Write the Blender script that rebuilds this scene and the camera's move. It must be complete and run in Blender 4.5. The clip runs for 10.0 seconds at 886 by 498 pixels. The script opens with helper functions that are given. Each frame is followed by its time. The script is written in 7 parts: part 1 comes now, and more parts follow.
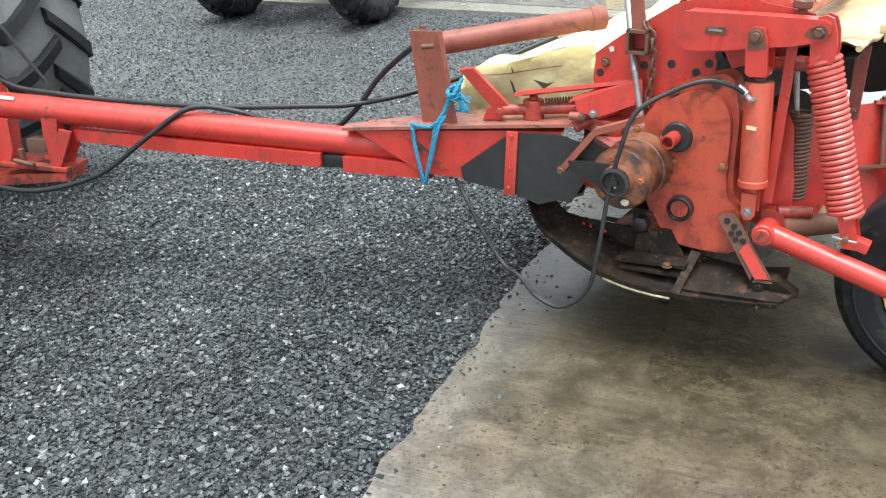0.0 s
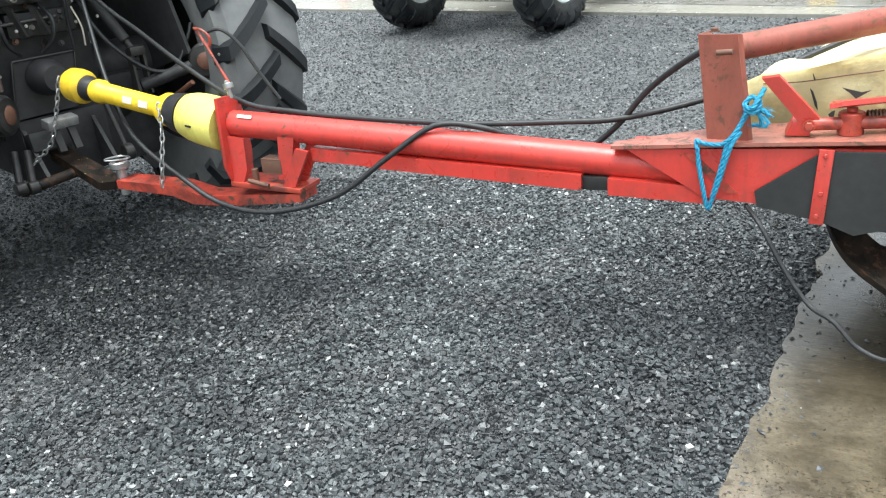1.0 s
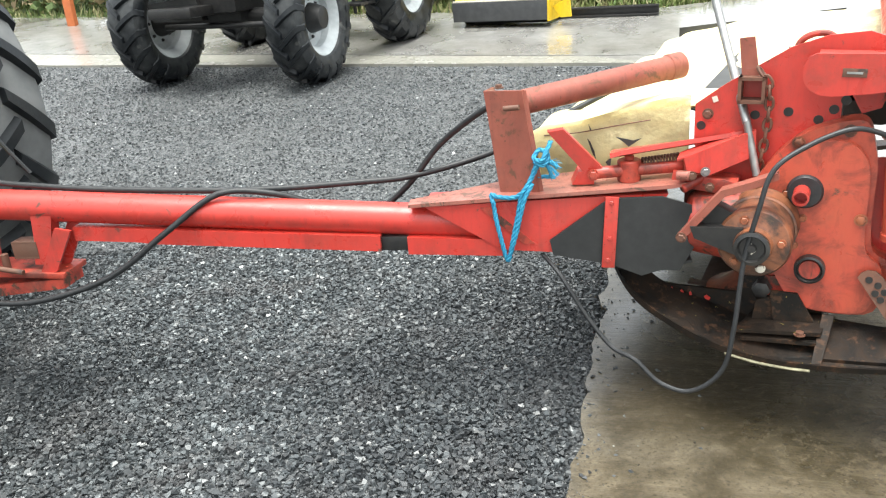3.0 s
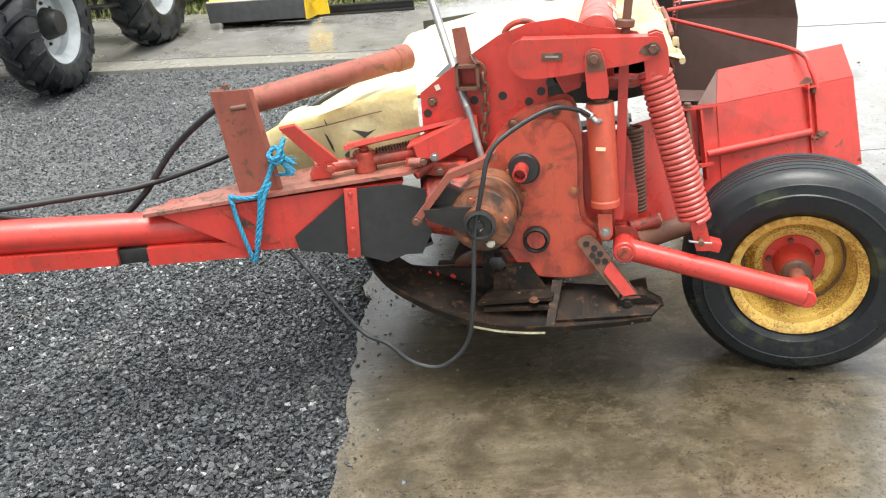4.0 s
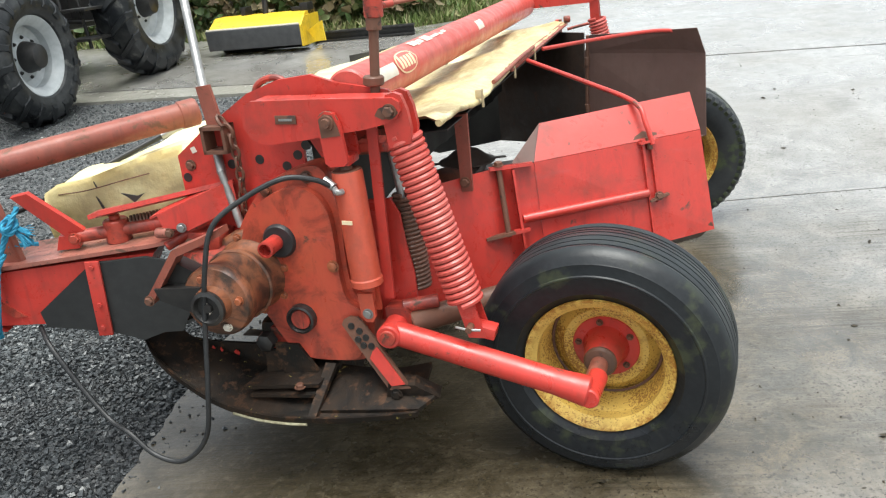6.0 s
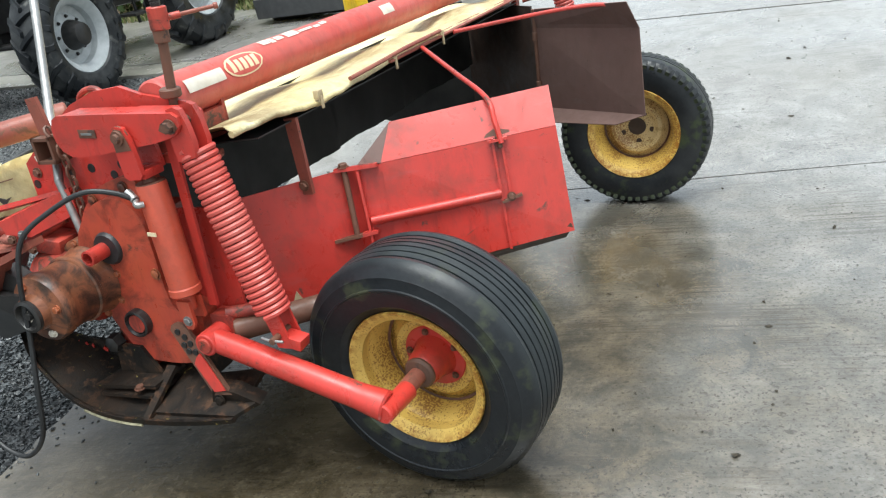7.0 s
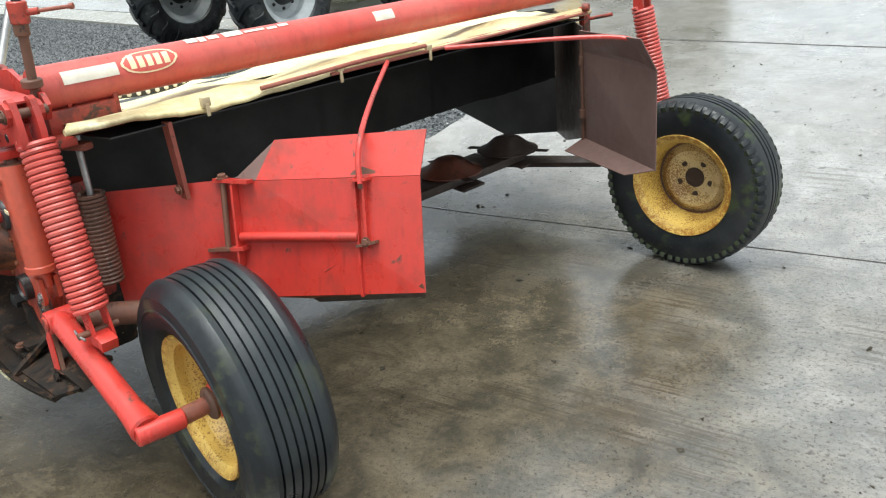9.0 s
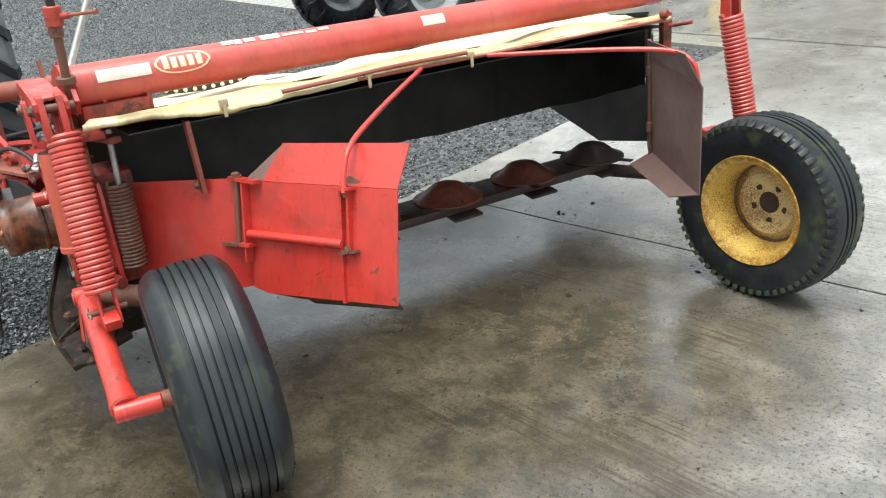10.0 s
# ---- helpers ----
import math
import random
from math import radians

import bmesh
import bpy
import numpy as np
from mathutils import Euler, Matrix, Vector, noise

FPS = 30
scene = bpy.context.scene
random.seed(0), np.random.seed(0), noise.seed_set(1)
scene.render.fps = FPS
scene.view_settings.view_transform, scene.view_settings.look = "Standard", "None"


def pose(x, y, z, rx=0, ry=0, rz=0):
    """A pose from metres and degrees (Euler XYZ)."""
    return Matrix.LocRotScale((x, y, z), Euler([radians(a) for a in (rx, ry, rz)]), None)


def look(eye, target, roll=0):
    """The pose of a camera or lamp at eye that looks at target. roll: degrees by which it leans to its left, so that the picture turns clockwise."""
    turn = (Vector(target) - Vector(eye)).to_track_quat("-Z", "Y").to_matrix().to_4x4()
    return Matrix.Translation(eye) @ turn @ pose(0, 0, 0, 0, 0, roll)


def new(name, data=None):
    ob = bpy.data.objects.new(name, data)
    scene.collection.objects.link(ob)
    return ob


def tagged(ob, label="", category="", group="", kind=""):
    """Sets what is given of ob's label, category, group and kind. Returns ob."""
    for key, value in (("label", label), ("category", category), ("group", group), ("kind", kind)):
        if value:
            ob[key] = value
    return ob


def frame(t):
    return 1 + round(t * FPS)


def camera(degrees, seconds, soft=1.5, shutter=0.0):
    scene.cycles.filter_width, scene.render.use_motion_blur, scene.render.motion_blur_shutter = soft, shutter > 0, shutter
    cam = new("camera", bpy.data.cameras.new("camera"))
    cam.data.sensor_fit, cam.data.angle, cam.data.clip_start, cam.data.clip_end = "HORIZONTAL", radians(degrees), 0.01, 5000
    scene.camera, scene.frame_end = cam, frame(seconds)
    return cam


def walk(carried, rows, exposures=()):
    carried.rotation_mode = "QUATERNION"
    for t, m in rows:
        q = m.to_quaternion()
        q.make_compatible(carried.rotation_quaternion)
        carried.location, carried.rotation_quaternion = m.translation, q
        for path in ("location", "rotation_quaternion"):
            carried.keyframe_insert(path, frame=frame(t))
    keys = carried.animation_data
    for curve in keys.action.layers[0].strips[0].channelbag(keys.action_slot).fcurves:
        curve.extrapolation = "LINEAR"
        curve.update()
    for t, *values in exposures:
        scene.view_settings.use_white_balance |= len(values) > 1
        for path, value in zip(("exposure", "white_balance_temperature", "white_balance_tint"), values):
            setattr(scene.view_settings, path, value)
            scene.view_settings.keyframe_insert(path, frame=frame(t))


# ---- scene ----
cam = camera(57.2, 10.0, soft=1.2)
PATH = [
    (0, (0.077, 0.016, 1.567), (0.041, 1.847, 0.763), -2.2),
    (0.3, (-0.067, 0.142, 1.539), (-0.175, 1.972, 0.739), -2.9),
    (0.5, (-0.166, 0.215, 1.532), (-0.362, 2.05, 0.762), -4.6),
    (1, (-0.397, 0.319, 1.543), (-0.771, 2.127, 0.776), -5.5),
    (1.5, (-0.503, 0.33, 1.568), (-0.963, 2.133, 0.838), -6.65),
    (2, (-0.529, 0.352, 1.566), (-1.016, 2.166, 0.88), -7.8),
    (2.2, (-0.528, 0.357, 1.563), (-0.962, 2.196, 0.906), -6.7),
    (2.5, (-0.527, 0.38, 1.56), (-0.757, 2.252, 0.894), -4.9),
    (2.7, (-0.526, 0.418, 1.562), (-0.59, 2.3, 0.887), -4.4),
    (3, (-0.507, 0.458, 1.567), (-0.316, 2.319, 0.861), -4.2),
    (3.2, (-0.471, 0.454, 1.545), (-0.13, 2.291, 0.83), -3.6),
    (4.3, (-0.283, 0.352, 1.556), (0.409, 2.064, 0.787), -4.9),
    (4.5, (-0.208, 0.331, 1.545), (0.478, 2.038, 0.759), -4.8),
    (5, (0.05, 0.309, 1.55), (0.589, 2.064, 0.758), -4.4),
    (5.5, (0.323, 0.34, 1.542), (0.85, 2.135, 0.835), -6.1),
    (5.7, (0.44, 0.399, 1.534), (0.977, 2.201, 0.853), -6.0),
    (6.8, (1.409, 0.247, 1.601), (1.654, 2.075, 0.826), -8.3),
    (7, (1.541, 0.266, 1.575), (1.745, 2.099, 0.801), -9.4),
    (7.5, (1.867, 0.357, 1.584), (1.955, 2.19, 0.787), -9.7),
    (8, (2.218, 0.385, 1.561), (2.085, 2.242, 0.831), -8.3),
    (8.5, (2.523, 0.415, 1.569), (2.254, 2.247, 0.813), -8.8),
    (9, (2.76, 0.539, 1.571), (2.33, 2.337, 0.806), -5.2),
    (9.5, (3.006, 0.668, 1.571), (2.253, 2.378, 0.857), -6.0),
    (10, (3.28, 0.766, 1.592), (2.445, 2.418, 0.833), -5.5),
]
walk(cam, [(t, look(eye, target, roll)) for t, eye, target, roll in PATH],
     ((0.0, 1.56, 6200, 3), (0.6, 1.62, 6200, 3), (1.5, 1.92, 6300, 4), (2.5, 2.06, 6400, 4), (3.2, 1.72, 6550, 5), (4.5, 1.54, 6650, 7), (5.5, 1.34, 6600, 6), (7.0, 1.10, 6200, 3), (8.5, 1.09, 6250, 3), (10.0, 1.28, 6450, 3)))

# ---- light ----
world = bpy.data.worlds.new("sky")
scene.world = world
world.use_nodes = True
wn, wl = world.node_tree.nodes, world.node_tree.links
sky = wn.new("ShaderNodeTexSky")
sky.sky_type, sky.sun_disc = "NISHITA", False
sky.sun_elevation, sky.sun_rotation = radians(80), radians(190)
sky.air_density, sky.dust_density, sky.ozone_density = 1.0, 4.0, 1.0
pale = wn.new("ShaderNodeHueSaturation")
pale.inputs["Saturation"].default_value = 0.22
wl.new(sky.outputs[0], pale.inputs["Color"])
wl.new(pale.outputs[0], wn["Background"].inputs[0])
wn["Background"].inputs[1].default_value = 0.135
sun_data = bpy.data.lights.new("sun", "SUN")
sun_data.energy, sun_data.angle, sun_data.color = 1.35, radians(40), (1.0, 0.985, 0.96)
sun = new("sun", sun_data)
sun.matrix_world = look((-0.5, -2.8, 16), (0, 0, 0))


# ---- materials ----
def shader(name):
    m = bpy.data.materials.new(name)
    m.use_nodes = True
    return m, m.node_tree.nodes, m.node_tree.links, m.node_tree.nodes["Principled BSDF"]


def tex_noise(n, l, scale, detail=4.0, rough=0.55, stretch=None, dist=0.0):
    co = n.new("ShaderNodeTexCoord")
    t = n.new("ShaderNodeTexNoise")
    t.inputs["Scale"].default_value, t.inputs["Detail"].default_value = scale, detail
    t.inputs["Roughness"].default_value, t.inputs["Distortion"].default_value = rough, dist
    if stretch:
        mp = n.new("ShaderNodeMapping")
        mp.vector_type = "TEXTURE"
        mp.inputs["Scale"].default_value = [1 / v for v in stretch[:3]]
        if len(stretch) > 3:
            mp.inputs["Rotation"].default_value[2] = radians(stretch[3])
        l.new(co.outputs["Object"], mp.inputs[0])
        l.new(mp.outputs[0], t.inputs["Vector"])
    else:
        l.new(co.outputs["Object"], t.inputs["Vector"])
    return t.outputs["Fac"]


def ramp(n, l, fac, lo, hi, a=0.0, b=1.0):
    r = n.new("ShaderNodeMapRange")
    r.inputs["From Min"].default_value, r.inputs["From Max"].default_value = lo, hi
    r.inputs["To Min"].default_value, r.inputs["To Max"].default_value = a, b
    l.new(fac, r.inputs["Value"])
    return r.outputs[0]


def mix(n, l, fac, a, b):
    m = n.new("ShaderNodeMix")
    m.data_type = "RGBA"
    for socket, v in ((m.inputs[6], a), (m.inputs[7], b)):
        if isinstance(v, tuple):
            socket.default_value = (*v, 1)
        else:
            l.new(v, socket)
    if isinstance(fac, float):
        m.inputs[0].default_value = fac
    else:
        l.new(fac, m.inputs[0])
    return m.outputs[2]


def mul(n, l, a, b):
    m = n.new("ShaderNodeMath")
    m.operation = "MULTIPLY"
    for socket, v in ((m.inputs[0], a), (m.inputs[1], b)):
        if isinstance(v, float):
            socket.default_value = v
        else:
            l.new(v, socket)
    return m.outputs[0]


def bump(n, l, height, strength, dist, p):
    b = n.new("ShaderNodeBump")
    b.inputs["Strength"].default_value, b.inputs["Distance"].default_value = strength, dist
    l.new(height, b.inputs["Height"])
    l.new(b.outputs[0], p.inputs["Normal"])


def paint(name, base, second, rust, wear=0.64, rough=0.38, spots=14.0, dirt=0.5, chips=0.70, oil=0.0):
    """Old paint: two tones, rust in patches and chips, grime, black oil."""
    m, n, l, p = shader(name)
    broad = tex_noise(n, l, 3.0, 5.0, 0.6)
    c = mix(n, l, ramp(n, l, broad, 0.35, 0.7), base, second)
    patch = tex_noise(n, l, spots, 8.0, 0.68, dist=0.6)
    worn = ramp(n, l, patch, wear, wear + 0.05)
    film = tex_noise(n, l, 26.0, 8.0, 0.7, (1.0, 1.0, 0.35))
    c = mix(n, l, mul(n, l, ramp(n, l, film, 0.48, 0.70), 0.35), c, tuple(0.42 * v + 0.012 for v in base))
    runs = mul(n, l, ramp(n, l, tex_noise(n, l, 30.0, 6.0, 0.66, (1.0, 1.0, 0.07)), 0.54, 0.70), ramp(n, l, tex_noise(n, l, 4.0, 4.0, 0.6), 0.42, 0.62))
    c = mix(n, l, mul(n, l, runs, 0.9 * dirt), c, tuple(0.22 * v + 0.016 for v in base))
    scuff = tex_noise(n, l, 5.0, 7.0, 0.7, (1.0, 1.0, 5.0))
    c = mix(n, l, mul(n, l, ramp(n, l, scuff, 0.60, 0.70), 0.20), c, tuple(0.6 * v + 0.12 for v in base))
    grime = mul(n, l, ramp(n, l, tex_noise(n, l, 7.0, 6.0, 0.65), 0.5, 0.75), dirt)
    c = mix(n, l, grime, c, (0.075, 0.046, 0.033))
    c = mix(n, l, ramp(n, l, tex_noise(n, l, 75.0, 4.0, 0.6), chips, chips + 0.04), c, tuple(0.7 * v for v in rust))
    c = mix(n, l, worn, c, rust)
    if oil:
        c = mix(n, l, mul(n, l, ramp(n, l, tex_noise(n, l, 9.0, 7.0, 0.66, dist=0.8), 0.47, 0.60), oil), c, (0.016, 0.012, 0.010))
    l.new(c, p.inputs["Base Color"])
    l.new(ramp(n, l, patch, 0.3, 0.75, rough - 0.08, rough + 0.35), p.inputs["Roughness"])
    p.inputs["Specular IOR Level"].default_value = 0.5
    # rain lies on the flat of it
    l.new(ramp(n, l, grime, 0.0, 0.5, 0.18, 0.04), p.inputs["Coat Weight"])
    l.new(ramp(n, l, broad, 0.35, 0.65, 0.10, 0.30), p.inputs["Coat Roughness"])
    bump(n, l, patch, 0.3, 0.003, p)
    return m


def plain(name, a, b, rough=0.6, scale=30.0, metal=0.0, strength=0.2, dist=0.002, rough2=None, stretch=None):
    m, n, l, p = shader(name)
    f = tex_noise(n, l, scale, 6.0, 0.6, stretch)
    c = mix(n, l, ramp(n, l, f, 0.33, 0.68), a, b)
    big = tex_noise(n, l, scale / 9.0, 4.0, 0.6)
    c = mix(n, l, mul(n, l, ramp(n, l, big, 0.45, 0.75), 0.45), c, tuple(0.5 * v for v in a))
    l.new(c, p.inputs["Base Color"])
    l.new(ramp(n, l, big, 0.3, 0.7, rough if rough2 is None else rough2, rough), p.inputs["Roughness"])
    p.inputs["Metallic"].default_value = metal
    bump(n, l, f, strength, dist, p)
    return m


red = paint("red_paint", (0.54, 0.040, 0.030), (0.47, 0.043, 0.031), (0.11, 0.042, 0.03), 0.64, 0.26, 13.0, 0.60)
red_pale = paint("faded_red_paint", (0.54, 0.062, 0.048), (0.55, 0.115, 0.094), (0.16, 0.06, 0.045), 0.665, 0.32, 13.0, 0.30)
red_dirty = paint("grimy_red_paint", (0.46, 0.045, 0.028), (0.34, 0.050, 0.026), (0.085, 0.04, 0.024), 0.56, 0.44, 14.0, 0.85, 0.66, 0.6)
orange_red = paint("orange_red_paint", (0.48, 0.062, 0.036), (0.44, 0.088, 0.040), (0.11, 0.05, 0.03), 0.63, 0.30, 11.0, 0.6, 0.69, 0.50)
drum_paint = paint("oily_drum_paint", (0.27, 0.085, 0.038), (0.17, 0.072, 0.034), (0.10, 0.05, 0.022), 0.58, 0.30, 9.0, 0.85, 0.66, 0.85)
cutter_mat = paint("dark_cutter_steel", (0.050, 0.029, 0.021), (0.030, 0.021, 0.017), (0.085, 0.04, 0.024), 0.6, 0.5, 14.0, 0.6)
cylinder_paint = paint("cylinder_orange_paint", (0.52, 0.078, 0.038), (0.48, 0.076, 0.040), (0.16, 0.06, 0.03), 0.70, 0.34, 9.0, 0.5)
disc_paint = paint("worn_disc_paint", (0.24, 0.060, 0.030), (0.10, 0.036, 0.022), (0.035, 0.02, 0.014), 0.55, 0.4, 8.0, 0.7, 0.66, 0.4)
gear_paint = paint("oily_orange_paint", (0.40, 0.105, 0.045), (0.26, 0.095, 0.04), (0.06, 0.03, 0.016), 0.60, 0.30, 11.0, 0.8, 0.68, 0.85)
rusty_red = paint("rust_red_paint", (0.25, 0.060, 0.040), (0.29, 0.092, 0.058), (0.14, 0.058, 0.034), 0.58, 0.5, 15.0, 0.5, 0.66)
deck_paint = paint("worn_deck_paint", (0.36, 0.115, 0.085), (0.29, 0.12, 0.09), (0.12, 0.065, 0.045), 0.55, 0.34, 18.0, 0.8, 0.62)
rust = paint("rusty_steel", (0.15, 0.06, 0.035), (0.10, 0.05, 0.032), (0.05, 0.03, 0.024), 0.6, 0.55, 16.0, 0.6)
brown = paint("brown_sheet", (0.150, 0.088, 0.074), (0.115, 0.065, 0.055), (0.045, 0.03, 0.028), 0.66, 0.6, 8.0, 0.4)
def shoe_material():
    """Skid steel: black mud, rusty brown patches, yellow lichen, bare scuffs."""
    m, n, l, p = shader("worn_skid_steel")
    f = tex_noise(n, l, 9.0, 8.0, 0.7, dist=0.7)
    c = mix(n, l, ramp(n, l, f, 0.42, 0.60), (0.007, 0.006, 0.005), (0.026, 0.016, 0.010))
    c = mix(n, l, ramp(n, l, tex_noise(n, l, 22.0, 7.0, 0.68), 0.54, 0.61), c, (0.060, 0.030, 0.016))
    c = mix(n, l, ramp(n, l, tex_noise(n, l, 30.0, 5.0, 0.6, dist=0.5), 0.67, 0.70), c, (0.28, 0.22, 0.06))
    l.new(c, p.inputs["Base Color"])
    l.new(ramp(n, l, f, 0.3, 0.7, 0.45, 0.9), p.inputs["Roughness"])
    p.inputs["Specular IOR Level"].default_value = 0.3
    bump(n, l, f, 0.7, 0.008, p)
    return m


shoe_mat = shoe_material()
def rim_material(name, high, low):
    """Pale yellow wheel paint under dense fine rust specks, some places clean."""
    m, n, l, p = shader(name)
    f = tex_noise(n, l, 5.0, 4.0, 0.55)
    c = mix(n, l, ramp(n, l, f, 0.35, 0.65), high, low)
    dense = ramp(n, l, tex_noise(n, l, 6.0, 3.0, 0.5, dist=0.4), 0.36, 0.66, 0.10, -0.06)
    sp = n.new("ShaderNodeMath")
    sp.operation = "SUBTRACT"
    l.new(tex_noise(n, l, 150.0, 5.0, 0.65), sp.inputs[0])
    l.new(dense, sp.inputs[1])
    c = mix(n, l, mul(n, l, ramp(n, l, sp.outputs[0], 0.485, 0.56), 0.85), c, (0.22, 0.09, 0.018))
    # rust along the outer lip and in the bottom of the well
    co = n.new("ShaderNodeTexCoord")
    flat = n.new("ShaderNodeVectorMath")
    flat.operation = "MULTIPLY"
    flat.inputs[1].default_value = (1, 0, 1)
    l.new(co.outputs["Object"], flat.inputs[0])
    ln_ = n.new("ShaderNodeVectorMath")
    ln_.operation = "LENGTH"
    l.new(flat.outputs[0], ln_.inputs[0])
    edge = mul(n, l, ramp(n, l, ln_.outputs["Value"], 0.188, 0.215), ramp(n, l, tex_noise(n, l, 40.0, 6.0, 0.7), 0.42, 0.58))
    c = mix(n, l, mul(n, l, edge, 0.85), c, (0.30, 0.115, 0.014))
    c = mix(n, l, mul(n, l, ramp(n, l, tex_noise(n, l, 18.0, 6.0, 0.65), 0.58, 0.70), 0.6), c, (0.26, 0.13, 0.03))
    l.new(c, p.inputs["Base Color"])
    p.inputs["Roughness"].default_value = 0.42
    bump(n, l, sp.outputs[0], 0.25, 0.002, p)
    return m


rim_paint = rim_material("yellow_rim_paint", (0.68, 0.47, 0.12), (0.60, 0.39, 0.085))
rim_pale = rim_material("faded_rim_paint", (0.70, 0.56, 0.30), (0.62, 0.46, 0.20))
yellow = paint("yellow_plastic", (0.76, 0.52, 0.025), (0.72, 0.47, 0.02), (0.20, 0.15, 0.03), 0.68, 0.36, 10.0, 0.5)
pale_yellow = paint("pale_yellow_plastic", (0.74, 0.66, 0.14), (0.76, 0.69, 0.20), (0.3, 0.28, 0.06), 0.72, 0.34, 10.0, 0.28)
black_plastic = plain("black_plastic", (0.018, 0.018, 0.02), (0.028, 0.028, 0.03), 0.42)
dark_iron = plain("dark_greasy_iron", (0.012, 0.012, 0.013), (0.03, 0.028, 0.026), 0.5, 20.0, 0.0, 0.3, 0.004, 0.3)
steel = plain("dull_steel", (0.32, 0.32, 0.32), (0.45, 0.45, 0.44), 0.42, 40.0, 0.8)
hose_rubber = plain("hose_rubber", (0.010, 0.011, 0.012), (0.022, 0.023, 0.025), 0.5, 60.0)
curtain_rubber = plain("black_curtain_rubber", (0.018, 0.0185, 0.0185), (0.052, 0.052, 0.050), 0.5, 5.0, 0.0, 0.3, 0.006)
sleeve_rubber = plain("sleeve_rubber", (0.016, 0.017, 0.018), (0.026, 0.027, 0.028), 0.5, 25.0)
white_paint = plain("white_sticker", (0.72, 0.68, 0.60), (0.62, 0.56, 0.46), 0.5, 30.0)
cream_sticker = plain("cream_sticker", (0.78, 0.66, 0.44), (0.70, 0.55, 0.34), 0.5, 40.0)
rope_blue = plain("blue_rope_fibre", (0.012, 0.17, 0.32), (0.035, 0.30, 0.45), 0.7, 90.0, 0.0, 0.6, 0.003)
rim_grey = plain("silver_rim_paint", (0.52, 0.55, 0.56), (0.40, 0.43, 0.44), 0.42, 14.0)
flail_grey = plain("flail_rubber_flap", (0.05, 0.052, 0.056), (0.075, 0.077, 0.08), 0.5, 12.0)
orange_post = plain("orange_post_paint", (0.55, 0.16, 0.05), (0.45, 0.12, 0.04), 0.6, 12.0)
clod = plain("dark_wet_clod", (0.018, 0.015, 0.011), (0.05, 0.038, 0.02), 0.7, 60.0)
scuffed = plain("scuffed_edge_steel", (0.10, 0.085, 0.045), (0.42, 0.39, 0.26), 0.6, 35.0)
stick_wood = plain("broken_wood", (0.55, 0.45, 0.28), (0.40, 0.30, 0.17), 0.8, 40.0)


def tyre_rubber(name, stain, dust, stain_lo=0.62, tread=None):
    m, n, l, p = shader(name)
    f = tex_noise(n, l, 4.0, 5.0, 0.6)
    c = mix(n, l, ramp(n, l, tex_noise(n, l, 60.0, 4.0), 0.3, 0.7), (0.007, 0.0088, 0.011), (0.014, 0.0165, 0.0195))
    c = mix(n, l, mul(n, l, ramp(n, l, f, 0.45, 0.75), 0.6), c, dust)
    c = mix(n, l, mul(n, l, ramp(n, l, tex_noise(n, l, 6.5, 5.0, 0.6), stain_lo, stain_lo + 0.08), 0.7), c, stain)
    if tread:
        co = n.new("ShaderNodeTexCoord")
        flat = n.new("ShaderNodeVectorMath")
        flat.operation = "MULTIPLY"
        flat.inputs[1].default_value = (1, 0, 1)
        l.new(co.outputs["Object"], flat.inputs[0])
        ln = n.new("ShaderNodeVectorMath")
        ln.operation = "LENGTH"
        l.new(flat.outputs[0], ln.inputs[0])
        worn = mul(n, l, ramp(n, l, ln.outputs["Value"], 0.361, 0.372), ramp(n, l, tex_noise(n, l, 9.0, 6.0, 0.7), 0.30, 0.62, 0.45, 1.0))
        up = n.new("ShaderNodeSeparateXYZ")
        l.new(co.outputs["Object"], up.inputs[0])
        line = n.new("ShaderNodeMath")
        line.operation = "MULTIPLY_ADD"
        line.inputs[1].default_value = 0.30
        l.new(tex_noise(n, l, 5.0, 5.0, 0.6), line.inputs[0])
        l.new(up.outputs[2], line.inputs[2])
        # below a ragged level line the tread is darker and glossier
        above_line = ramp(n, l, line.outputs[0], 0.07, 0.15)
        c = mix(n, l, mul(n, l, worn, ramp(n, l, above_line, 0.0, 1.0, 0.10, 1.0)), c, tread)
        f = mul(n, l, f, ramp(n, l, above_line, 0.0, 1.0, 0.70, 1.0))
    l.new(c, p.inputs["Base Color"])
    l.new(ramp(n, l, f, 0.3, 0.7, 0.26, 0.60), p.inputs["Roughness"])
    p.inputs["Specular IOR Level"].default_value = 0.36
    bump(n, l, tex_noise(n, l, 90.0, 5.0), 0.25, 0.002, p)
    return m


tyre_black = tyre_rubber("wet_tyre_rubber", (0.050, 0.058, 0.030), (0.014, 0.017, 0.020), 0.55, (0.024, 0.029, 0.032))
tyre_mossy = tyre_rubber("mossy_tyre_rubber", (0.05, 0.065, 0.025), (0.05, 0.053, 0.052), 0.55)
tyre_grey = tyre_rubber("dusty_tyre_rubber", (0.13, 0.13, 0.12), (0.12, 0.125, 0.125), 0.6)


